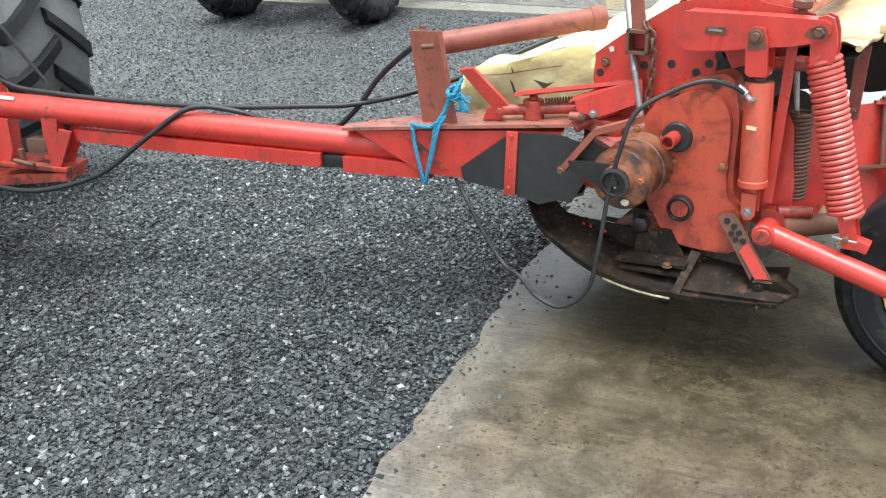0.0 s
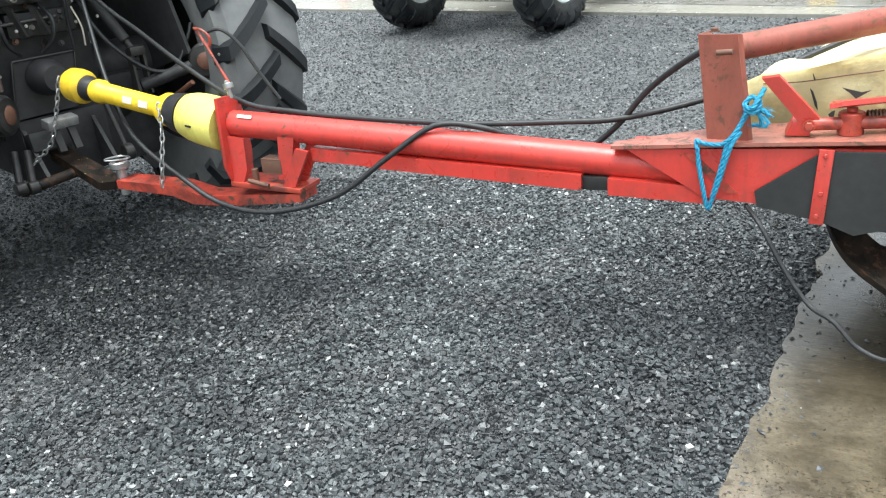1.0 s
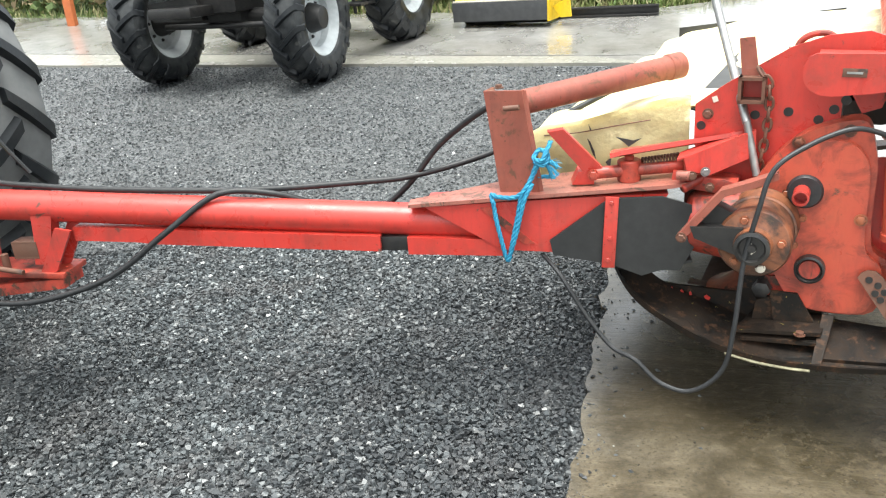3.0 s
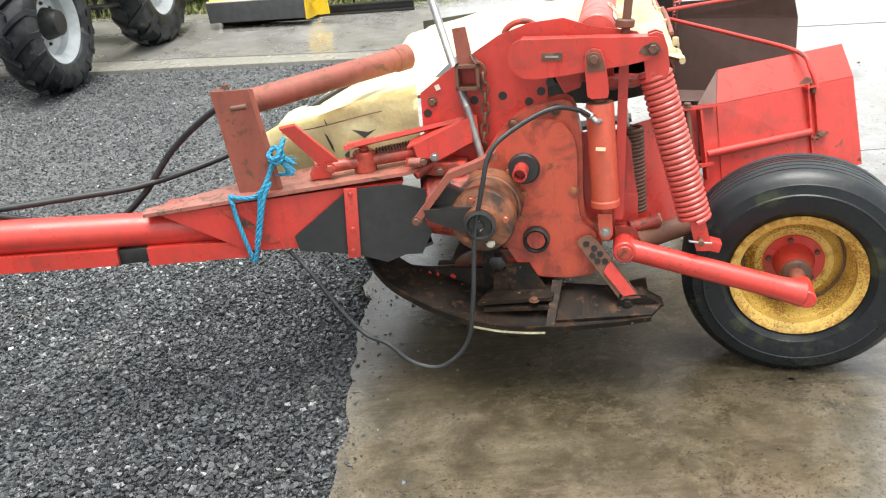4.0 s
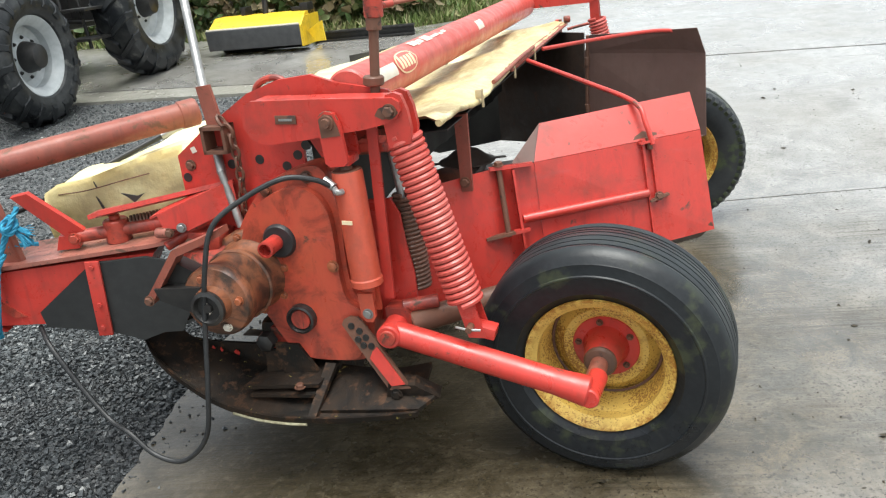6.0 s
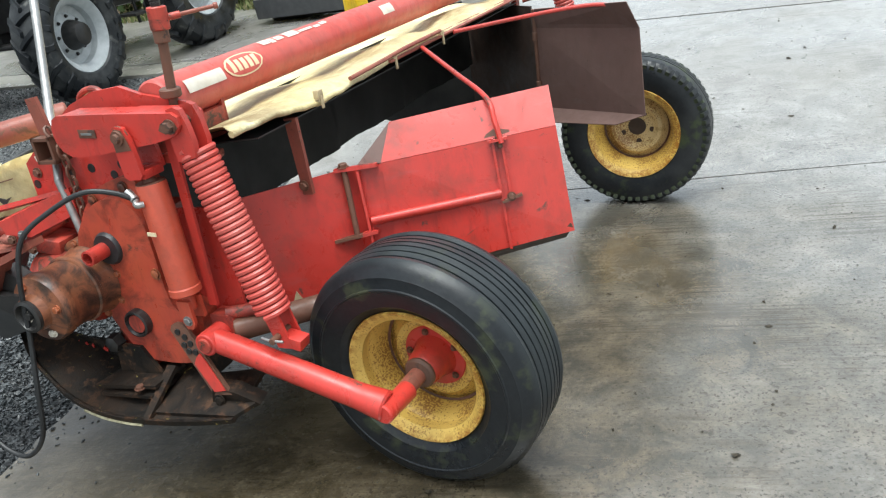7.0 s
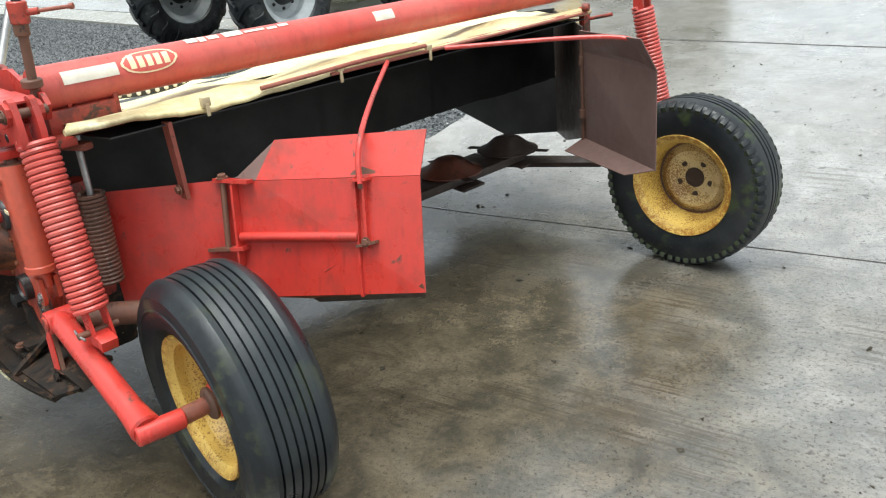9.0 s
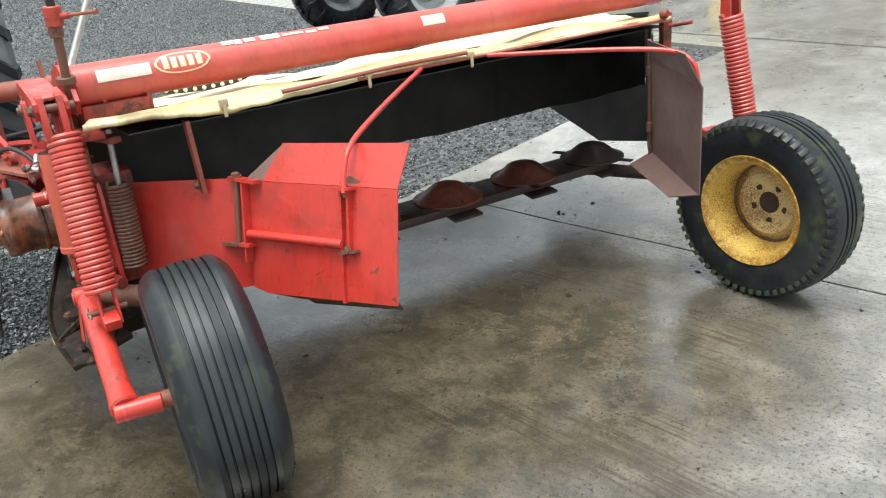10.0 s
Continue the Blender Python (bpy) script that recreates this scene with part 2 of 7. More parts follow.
def canvas_material():
    m, n, l, p = shader("cream_canvas")
    f = tex_noise(n, l, 2.6, 6.0, 0.62)
    c = mix(n, l, ramp(n, l, f, 0.35, 0.62), (0.76, 0.65, 0.33), (0.80, 0.73, 0.46))
    c = mix(n, l, mul(n, l, ramp(n, l, tex_noise(n, l, 5.0, 8.0, 0.7, (1.0, 2.5, 1.0)), 0.50, 0.68), 0.50), c, (0.27, 0.20, 0.085))
    # the hem at the rear has browned
    co = n.new("ShaderNodeTexCoord")
    sp = n.new("ShaderNodeSeparateXYZ")
    l.new(co.outputs["Object"], sp.inputs[0])
    hem = mul(n, l, ramp(n, l, sp.outputs[0], 0.24, 0.46), ramp(n, l, tex_noise(n, l, 4.0, 7.0, 0.7, (1.5, 0.6, 1.0)), 0.34, 0.60))
    c = mix(n, l, mul(n, l, hem, 0.75), c, (0.26, 0.185, 0.08))
    trough = mul(n, l, mul(n, l, ramp(n, l, sp.outputs[0], -0.10, 0.12), ramp(n, l, sp.outputs[0], 0.44, 0.34)), ramp(n, l, tex_noise(n, l, 6.0, 8.0, 0.75, (1.6, 0.7, 1.0)), 0.38, 0.56))
    c = mix(n, l, mul(n, l, trough, 0.72), c, (0.25, 0.185, 0.085))
    # so has the end that hangs beside the frame
    end = mul(n, l, mul(n, l, ramp(n, l, sp.outputs[1], 0.62, 0.24), ramp(n, l, sp.outputs[0], 0.05, 0.25)), ramp(n, l, tex_noise(n, l, 7.0, 7.0, 0.7), 0.36, 0.56))
    c = mix(n, l, mul(n, l, end, 0.8), c, (0.20, 0.135, 0.055))
    l.new(c, p.inputs["Base Color"])
    p.inputs["Roughness"].default_value = 0.5
    bump(n, l, tex_noise(n, l, 9.0, 6.0, 0.6), 0.5, 0.02, p)
    return m


canvas = canvas_material()
tractor_black = plain("tractor_black_grease", (0.011, 0.0115, 0.0125), (0.030, 0.030, 0.031), 0.8, 14.0, 0.0, 0.4, 0.006, 0.5)
tyre_dusty = plain("dusty_tyre_wall", (0.12, 0.125, 0.126), (0.17, 0.175, 0.175), 0.7, 9.0)
pale_concrete = plain("pale_concrete", (0.24, 0.235, 0.20), (0.32, 0.31, 0.28), 0.35, 22.0, 0.0, 0.2, 0.002, 0.12)


def oval_mask(n, l, centre, turn, size, wobble, lo, hi):
    """One inside a ragged oval on the ground, nought outside."""
    co = n.new("ShaderNodeTexCoord")
    mp = n.new("ShaderNodeMapping")
    mp.vector_type = "TEXTURE"
    mp.inputs["Location"].default_value = (*centre, 0)
    mp.inputs["Rotation"].default_value = (0, 0, radians(turn))
    mp.inputs["Scale"].default_value = (*size, 1)
    l.new(co.outputs["Object"], mp.inputs[0])
    ln = n.new("ShaderNodeVectorMath")
    ln.operation = "LENGTH"
    l.new(mp.outputs[0], ln.inputs[0])
    wob = n.new("ShaderNodeMath")
    wob.operation = "MULTIPLY_ADD"
    wob.inputs[1].default_value = wobble
    l.new(tex_noise(n, l, 2.2, 7.0, 0.65), wob.inputs[0])
    l.new(ln.outputs["Value"], wob.inputs[2])
    return ramp(n, l, wob.outputs[0], lo, hi)


def damp_and_shade(n, l, c):
    """Gravel soaked by run-off beside the slab, with the tractor's shade painted in."""
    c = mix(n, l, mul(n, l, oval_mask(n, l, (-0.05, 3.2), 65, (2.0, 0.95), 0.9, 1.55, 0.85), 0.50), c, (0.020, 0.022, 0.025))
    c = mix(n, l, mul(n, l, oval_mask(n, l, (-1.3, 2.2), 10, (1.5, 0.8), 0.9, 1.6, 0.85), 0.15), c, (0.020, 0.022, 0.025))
    # the shade under the tractor, put into the colour as a dark oval
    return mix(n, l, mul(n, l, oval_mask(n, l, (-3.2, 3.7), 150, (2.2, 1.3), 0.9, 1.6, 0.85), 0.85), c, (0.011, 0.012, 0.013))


def concrete_material():
    """Wet brushed concrete: broom lines, brown wash, shiny film of water."""
    m, n, l, p = shader("wet_concrete")
    broad = tex_noise(n, l, 0.75, 5.0, 0.6)
    mid = tex_noise(n, l, 5.5, 9.0, 0.74, dist=0.5)
    fine = tex_noise(n, l, 60.0, 8.0, 0.7)
    broom = tex_noise(n, l, 1.6, 5.0, 0.62, (1.0, 30.0, 1.0, -22.0), 0.1)
    speck = tex_noise(n, l, 95.0, 3.0, 0.6)
    patchy = ramp(n, l, tex_noise(n, l, 1.9, 4.0, 0.6), 0.50, 0.64)
    c = mix(n, l, ramp(n, l, mid, 0.33, 0.67), (0.198, 0.194, 0.183), (0.372, 0.364, 0.346))
    c = mix(n, l, mul(n, l, ramp(n, l, broad, 0.42, 0.60), 0.3), c, (0.14, 0.118, 0.085))
    # stain and oily carry the machine's shade and dark reflection as well as dirt
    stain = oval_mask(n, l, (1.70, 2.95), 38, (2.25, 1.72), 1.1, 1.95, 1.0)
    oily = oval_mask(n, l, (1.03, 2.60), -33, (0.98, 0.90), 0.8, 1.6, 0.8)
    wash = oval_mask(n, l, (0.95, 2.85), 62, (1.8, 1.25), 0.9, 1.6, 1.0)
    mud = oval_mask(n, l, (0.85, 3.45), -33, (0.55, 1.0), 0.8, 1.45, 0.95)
    # brown muddy wash where the machine has long stood; its shade is painted in
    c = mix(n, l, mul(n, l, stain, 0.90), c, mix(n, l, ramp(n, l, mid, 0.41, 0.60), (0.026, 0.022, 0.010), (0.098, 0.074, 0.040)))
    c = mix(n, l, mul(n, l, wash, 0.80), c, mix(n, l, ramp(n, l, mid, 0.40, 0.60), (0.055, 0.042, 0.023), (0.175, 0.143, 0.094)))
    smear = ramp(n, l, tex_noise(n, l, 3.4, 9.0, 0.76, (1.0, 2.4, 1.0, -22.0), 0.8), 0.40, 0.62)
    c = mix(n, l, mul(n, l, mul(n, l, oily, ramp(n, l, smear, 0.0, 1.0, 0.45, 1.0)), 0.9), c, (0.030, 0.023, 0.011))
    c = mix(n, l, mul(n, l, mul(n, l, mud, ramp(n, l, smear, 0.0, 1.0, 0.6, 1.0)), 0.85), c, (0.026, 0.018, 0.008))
    c = mix(n, l, mul(n, l, mul(n, l, stain, ramp(n, l, tex_noise(n, l, 24.0, 8.0, 0.75), 0.52, 0.64)), 0.55), c, (0.150, 0.122, 0.082))
    # further off the rain has washed the slabs cleaner
    used = ramp(n, l, oval_mask(n, l, (2.0, 2.8), 20, (3.0, 1.9), 1.0, 2.1, 1.2), 0.0, 1.0, 0.22, 1.0)
    c = mix(n, l, mul(n, l, mul(n, l, mul(n, l, ramp(n, l, broom, 0.50, 0.57), patchy), used), 0.80), c, (0.050, 0.038, 0.022))
    c = mix(n, l, mul(n, l, mul(n, l, ramp(n, l, fine, 0.50, 0.62), used), 0.5), c, (0.050, 0.045, 0.036))
    c = mix(n, l, mul(n, l, ramp(n, l, speck, 0.66, 0.72), 0.3), c, (0.30, 0.27, 0.21))
    c = mix(n, l, mul(n, l, mul(n, l, ramp(n, l, tex_noise(n, l, 80.0, 3.0, 0.6), 0.60, 0.66), used), 0.75), c, (0.030, 0.024, 0.015))
    c = mix(n, l, mul(n, l, mul(n, l, ramp(n, l, tex_noise(n, l, 52.0, 3.0, 0.55), 0.60, 0.66), used), 0.8), c, (0.040, 0.032, 0.022))
    c = mix(n, l, mul(n, l, ramp(n, l, tex_noise(n, l, 14.0, 3.0, 0.5), 0.68, 0.73), 0.7), c, (0.035, 0.03, 0.022))
    wet = ramp(n, l, tex_noise(n, l, 1.3, 8.0, 0.62, dist=0.5), 0.28, 0.60)
    # water stands along the joint between the slabs
    pool = oval_mask(n, l, (2.75, 4.40), -18.4, (1.5, 0.18), 0.9, 1.55, 1.0)
    mx = n.new("ShaderNodeMath")
    mx.operation = "MAXIMUM"
    l.new(wet, mx.inputs[0])
    l.new(pool, mx.inputs[1])
    wet = mx.outputs[0]
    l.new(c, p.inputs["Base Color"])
    l.new(ramp(n, l, wet, 0.1, 0.9, 0.50, 0.24), p.inputs["Roughness"])
    p.inputs["Specular IOR Level"].default_value = 0.3
    # the film of water, rougher where the broom lines show through
    # thinner film inside oily, so less sky sheen shows on the painted shade
    l.new(mul(n, l, ramp(n, l, wet, 0.0, 0.75, 0.60, 1.0), ramp(n, l, oily, 0.1, 0.9, 1.0, 0.22)), p.inputs["Coat Weight"])
    film = n.new("ShaderNodeMath")
    film.operation = "MULTIPLY_ADD"
    film.inputs[1].default_value = 0.13
    l.new(broom, film.inputs[0])
    l.new(ramp(n, l, wet, 0.2, 0.9, 0.13, -0.03), film.inputs[2])
    l.new(film.outputs[0], p.inputs["Coat Roughness"])
    p.inputs["Coat IOR"].default_value = 1.75
    hm = n.new("ShaderNodeMath")
    hm.operation = "ADD"
    l.new(fine, hm.inputs[0])
    l.new(broom, hm.inputs[1])
    bump(n, l, hm.outputs[0], 0.5, 0.004, p)
    cb = n.new("ShaderNodeBump")
    cb.inputs["Strength"].default_value, cb.inputs["Distance"].default_value = 0.20, 0.004
    l.new(hm.outputs[0], cb.inputs["Height"])
    l.new(cb.outputs[0], p.inputs["Coat Normal"])
    return m


concrete = concrete_material()


def stone_material():
    m, n, l, p = shader("gravel_stone")
    g = n.new("ShaderNodeNewGeometry")
    cr = n.new("ShaderNodeValToRGB")
    e = cr.color_ramp.elements
    e[0].position, e[0].color = 0.0, (0.019, 0.022, 0.024, 1)
    e[1].position, e[1].color = 1.0, (0.62, 0.62, 0.60, 1)
    for pos, col in ((0.40, (0.042, 0.048, 0.052, 1)), (0.75, (0.078, 0.088, 0.093, 1)), (0.95, (0.140, 0.155, 0.160, 1)), (0.99, (0.30, 0.31, 0.31, 1))):
        k = e.new(pos)
        k.color = col
    l.new(g.outputs["Random Per Island"], cr.inputs[0])
    c = mix(n, l, mul(n, l, ramp(n, l, tex_noise(n, l, 1.1, 4.0, 0.6), 0.45, 0.7), 0.35), cr.outputs[0], (0.105, 0.112, 0.114))
    c = mix(n, l, mul(n, l, ramp(n, l, tex_noise(n, l, 2.6, 5.0, 0.65), 0.50, 0.68), 0.22), c, (0.100, 0.078, 0.070))
    c = damp_and_shade(n, l, c)
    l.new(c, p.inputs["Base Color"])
    l.new(ramp(n, l, g.outputs["Random Per Island"], 0.0, 1.0, 0.58, 0.36), p.inputs["Roughness"])
    p.inputs["Specular IOR Level"].default_value = 0.55
    return m


def gravel_bed_material():
    m, n, l, p = shader("gravel_bed")
    v = n.new("ShaderNodeTexVoronoi")
    v.inputs["Scale"].default_value = 55.0
    co = n.new("ShaderNodeTexCoord")
    l.new(co.outputs["Object"], v.inputs["Vector"])
    sep = n.new("ShaderNodeSeparateColor")
    l.new(v.outputs["Color"], sep.inputs[0])
    c = mix(n, l, ramp(n, l, sep.outputs[0], 0.1, 1.0), (0.026, 0.029, 0.031), (0.16, 0.166, 0.168))
    c = mix(n, l, mul(n, l, ramp(n, l, tex_noise(n, l, 1.1, 4.0, 0.6), 0.45, 0.7), 0.45), c, (0.072, 0.075, 0.074))
    c = damp_and_shade(n, l, c)
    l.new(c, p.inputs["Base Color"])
    p.inputs["Roughness"].default_value = 0.45
    bump(n, l, v.outputs["Distance"], 0.9, 0.02, p)
    p.inputs["Normal"].links[0].from_node.invert = True
    return m


gravel_stone, gravel_bed = stone_material(), gravel_bed_material()
grass_soil = plain("grassy_soil", (0.05, 0.085, 0.02), (0.085, 0.11, 0.035), 0.9, 6.0, 0.0, 0.6, 0.05)


def leaf_material(name, cols):
    m, n, l, p = shader(name)
    g = n.new("ShaderNodeNewGeometry")
    cr = n.new("ShaderNodeValToRGB")
    e = cr.color_ramp.elements
    e[0].color, e[1].color = (*cols[0], 1), (*cols[-1], 1)
    for i, col in enumerate(cols[1:-1]):
        k = e.new((i + 1) / (len(cols) - 1))
        k.color = (*col, 1)
    l.new(g.outputs["Random Per Island"], cr.inputs[0])
    l.new(cr.outputs[0], p.inputs["Base Color"])
    p.inputs["Roughness"].default_value = 0.6
    return m


leaf = leaf_material("bramble_leaf", ((0.03, 0.055, 0.015), (0.07, 0.12, 0.03), (0.16, 0.17, 0.06), (0.24, 0.19, 0.10), (0.12, 0.08, 0.04)))
blade = leaf_material("grass_blade", ((0.07, 0.12, 0.02), (0.14, 0.19, 0.05), (0.24, 0.25, 0.10), (0.30, 0.26, 0.14)))


# ---- mesh helpers ----
def part(name, bm, material, parent, label="", angle=35):
    """Links a bmesh as one mesh object under a thing or a part."""
    me = bpy.data.meshes.new(name)
    bmesh.ops.recalc_face_normals(bm, faces=bm.faces)
    bm.to_mesh(me)
    bm.free()
    me.materials.append(material)
    me.polygons.foreach_set("use_smooth", [True] * len(me.polygons))
    me.set_sharp_from_angle(angle=radians(angle))
    ob = new(name, me)
    if parent is not None:
        ob.parent = parent
    if label:
        ob["label"] = label
    return ob


def thing(name, m, label, category, group="", kind=""):
    ob = new(name)
    ob.empty_display_size = 0.1
    ob.matrix_world = m
    return tagged(ob, label, category, group, kind)


def basis(axis):
    a = Vector(axis).normalized()
    u = a.cross(Vector((0, 0, 1)) if abs(a.z) < 0.9 else Vector((1, 0, 0))).normalized()
    return a, u, a.cross(u)


def lathe(bm, profile, c, axis, seg=32):
    """Turns (radius, height) pairs about an axis through c."""
    a, u, v = basis(axis)
    c = Vector(c)
    rings = []
    for r, h in profile:
        if r < 1e-5:
            rings.append([bm.verts.new(c + a * h)])
        else:
            rings.append([bm.verts.new(c + a * h + (u * math.cos(k * math.tau / seg) + v * math.sin(k * math.tau / seg)) * r) for k in range(seg)])
    for p, q in zip(rings, rings[1:]):
        for k in range(seg):
            f = [p[k % len(p)], p[(k + 1) % len(p)], q[(k + 1) % len(q)], q[k % len(q)]]
            f = [x for i, x in enumerate(f) if x not in f[:i]]
            if len(f) > 2:
                bm.faces.new(f)
    return bm


def rod(bm, p, q, r, r2=None, seg=16, cap=0.0):
    """A round bar from p to q; cap rounds its ends."""
    p, q = Vector(p), Vector(q)
    n, r2 = (q - p).length, r if r2 is None else r2
    b = min(cap, r * 0.6) if cap else min(r, r2) * 0.12
    return lathe(bm, [(0, 0), (r - b, 0), (r, b), (r2, n - b), (r2 - b, n), (0, n)], p, q - p, seg)


def smooth_line(pts, steps=6):
    """Catmull-Rom through points."""
    P = [Vector(p) for p in pts]
    P = [2 * P[0] - P[1]] + P + [2 * P[-1] - P[-2]]
    out = []
    for i in range(1, len(P) - 2):
        for k in range(steps):
            t = k / steps
            a, b, c, d = P[i - 1], P[i], P[i + 1], P[i + 2]
            out.append(0.5 * (2 * b + (c - a) * t + (2 * a - 5 * b + 4 * c - d) * t * t + (3 * b - a - 3 * c + d) * t ** 3))
    return out + [P[-2]]


def sweep(bm, pts, r, seg=10):
    pts = [Vector(p) for p in pts]
    n = len(pts)
    t0 = (pts[1] - pts[0]).normalized()
    u = basis(t0)[1]
    rings = []
    for i, p in enumerate(pts):
        t = (pts[min(i + 1, n - 1)] - pts[max(i - 1, 0)]).normalized()
        u = (u - t * u.dot(t)).normalized()
        v = t.cross(u)
        rings.append([bm.verts.new(p + (u * math.cos(k * math.tau / seg) + v * math.sin(k * math.tau / seg)) * r) for k in range(seg)])
    for a, b in zip(rings, rings[1:]):
        for k in range(seg):
            bm.faces.new((a[k], a[(k + 1) % seg], b[(k + 1) % seg], b[k]))
    bm.faces.new(rings[0][::-1])
    bm.faces.new(rings[-1])
    return bm


def soften(bm, w, seg=2):
    edges = [e for e in bm.edges if len(e.link_faces) == 2 and e.calc_face_angle(0) > 0.5]
    bmesh.ops.bevel(bm, geom=edges, offset=w, segments=seg, affect="EDGES", profile=0.6, clamp_overlap=True)
    return bm


def plate(pts, depth, bevel=0.002):
    """A flat polygon in space given some thickness along its normal; bevelled."""
    bm = bmesh.new()
    vs = [Vector(p) for p in pts]
    nrm = Vector()
    for i, p in enumerate(vs):
        q = vs[(i + 1) % len(vs)]
        nrm += p.cross(q)
    nrm.normalize()
    if max(nrm, key=abs) < 0:
        nrm = -nrm
    off = nrm * depth
    a, b = [bm.verts.new(p) for p in vs], [bm.verts.new(p + off) for p in vs]
    bm.faces.new(a[::-1]), bm.faces.new(b)
    for i in range(len(vs)):
        j = (i + 1) % len(vs)
        bm.faces.new((a[i], a[j], b[j], b[i]))
    if bevel:
        soften(bm, bevel)
    return bm


def box(c, s, rot=(0, 0, 0), bevel=0.004):
    bm = bmesh.new()
    bmesh.ops.create_cube(bm, size=1.0, matrix=pose(*c, *rot) @ Matrix.Diagonal((*s, 1)))
    if bevel:
        soften(bm, bevel)
    return bm


def joined(*bms):
    out = bmesh.new()
    for b in bms:
        me = bpy.data.meshes.new("t")
        b.to_mesh(me)
        b.free()
        out.from_mesh(me)
        bpy.data.meshes.remove(me)
    return out


def lathed(profile, c, axis, seg=32):
    return lathe(bmesh.new(), profile, c, axis, seg)


def bar(p, q, r, r2=None, seg=16, cap=0.0):
    return rod(bmesh.new(), p, q, r, r2, seg, cap)


def pipe(pts, r, seg=10, steps=6):
    return sweep(bmesh.new(), smooth_line(pts, steps) if steps else pts, r, seg)


def bolt(c, d, r=0.011, h=0.009):
    """A hexagon head on a washer."""
    a, c = Vector(d).normalized(), Vector(c)
    w = lathed([(0, 0), (r * 1.35, 0), (r * 1.35, h * 0.25), (r, h * 0.25)], c, a, 16)
    return joined(w, lathed([(r, h * 0.2), (r, h * 0.85), (r * 0.85, h), (0, h)], c, a, 6))


def coil(p, q, r, wire, turns, seg=18, ring=7):
    """A close-wound spring from p to q."""
    a, u, v = basis(Vector(q) - Vector(p))
    n = (Vector(q) - Vector(p)).length
    pts = []
    for k in range(int(turns * seg) + 1):
        w = k / seg * math.tau
        pts.append(Vector(p) + a * (n * k / (turns * seg)) + (u * math.cos(w) + v * math.sin(w)) * r)
    return sweep(bmesh.new(), pts, wire, ring)


def tf(bm, m):
    bm.transform(m)
    return bm


# ---- the yard ----
UP = Vector((0.33, 0.944))


def ground_z(x, y):
    """Level round the machine and a little beyond, then rising gently towards the lane."""
    d = x * UP.x + y * UP.y - 4.0
    if d < 1.2:
        return 0.0
    if d < 3.15:
        f = (d - 1.2) / 1.95
        return 0.216 * f * f * (3 - 2 * f) + 0.09 * 1.95 * f * f * (f - 1)
    return 0.09 * (d - 0.75) if d < 9 else 0.09 * (8.25 + 0.3 * (d - 9))


def sheet(poly_a, poly_b, n, m, dz=0.0, rough=0.0, edge=0.0):
    """A ground surface between two lines of points, n cells along and m across."""
    def along(pts, t):
        f = t * (len(pts) - 1)
        i = min(int(f), len(pts) - 2)
        return Vector(pts[i]).lerp(Vector(pts[i + 1]), f - i)
    bm = bmesh.new()
    grid = []
    for i in range(n + 1):
        a, b = along(poly_a, i / n), along(poly_b, i / n)
        row = []
        for j in range(m + 1):
            q = a.lerp(b, j / m)
            if edge and j in (0, m):
                q = q + (a - b).normalized() * (noise.noise((q.x * 5, q.y * 5, 3)) * edge + noise.noise((q.x * 22, q.y * 22, 7)) * edge * 0.5)
            z = ground_z(q.x, q.y) + dz + (noise.noise((q.x * 1.7, q.y * 1.7, 0)) * rough if rough else 0)
            row.append(bm.verts.new((q.x, q.y, z)))
        grid.append(row)
    for i in range(n):
        for j in range(m):
            bm.faces.new((grid[i][j], grid[i + 1][j], grid[i + 1][j + 1], grid[i][j + 1]))
    rim = [e for e in bm.edges if e.is_boundary]
    low = bmesh.ops.extrude_edge_only(bm, edges=rim)["geom"]
    for v in (g for g in low if isinstance(g, bmesh.types.BMVert)):
        v.co.z -= 0.05
    return bm


def edge_x(y):
    """Where the gravel meets the concrete."""
    return np.interp(y, (-6.0, 1.84, 3.84, 5.38, 6.35, 8.1), (-3.55, -0.23, 0.59, 1.05, 1.57, 2.46))


GROUND = part("ground", sheet([(-220, -200), (220, -200)], [(-220, 240), (220, 240)], 90, 90, -0.45), grass_soil, None)
tagged(GROUND, "rough grassy soil that runs on round the yard", "ground", kind="structure")
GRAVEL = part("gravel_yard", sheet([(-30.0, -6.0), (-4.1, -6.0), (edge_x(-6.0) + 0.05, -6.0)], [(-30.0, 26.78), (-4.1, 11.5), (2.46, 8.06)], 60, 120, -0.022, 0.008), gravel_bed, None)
tagged(GRAVEL, "yard of dark grey crushed stone, wet, shade painted under the tractor", "gravel", kind="structure")
YARD = thing("concrete_yard", Matrix(), "wet brushed concrete yard with pale edges, brown stains and painted mower shade", "concrete", kind="structure")


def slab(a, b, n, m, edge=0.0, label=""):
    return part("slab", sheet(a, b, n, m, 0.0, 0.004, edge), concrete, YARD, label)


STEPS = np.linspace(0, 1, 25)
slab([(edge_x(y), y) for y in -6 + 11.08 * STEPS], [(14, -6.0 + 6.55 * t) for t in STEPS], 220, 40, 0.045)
slab([(edge_x(y), y) for y in 5.094 + 3.006 * STEPS], [(14, 0.564 + 1.786 * t) for t in STEPS], 50, 50, 0.02)
STRIP = slab([(-30.0, 26.8), (-4.1, 11.52), (2.46, 8.12)], [(-30.0, 27.44), (-4.35, 12.33), (1.97, 8.70)], 60, 8, 0.0, "pale concrete kerb strip")
slab([(2.46, 8.103), (6.1, 6.29), (14, 2.353)], [(1.98, 8.695), (5.6, 6.90), (14, 2.67)], 40, 8)
STRIP.data.materials[0] = pale_concrete
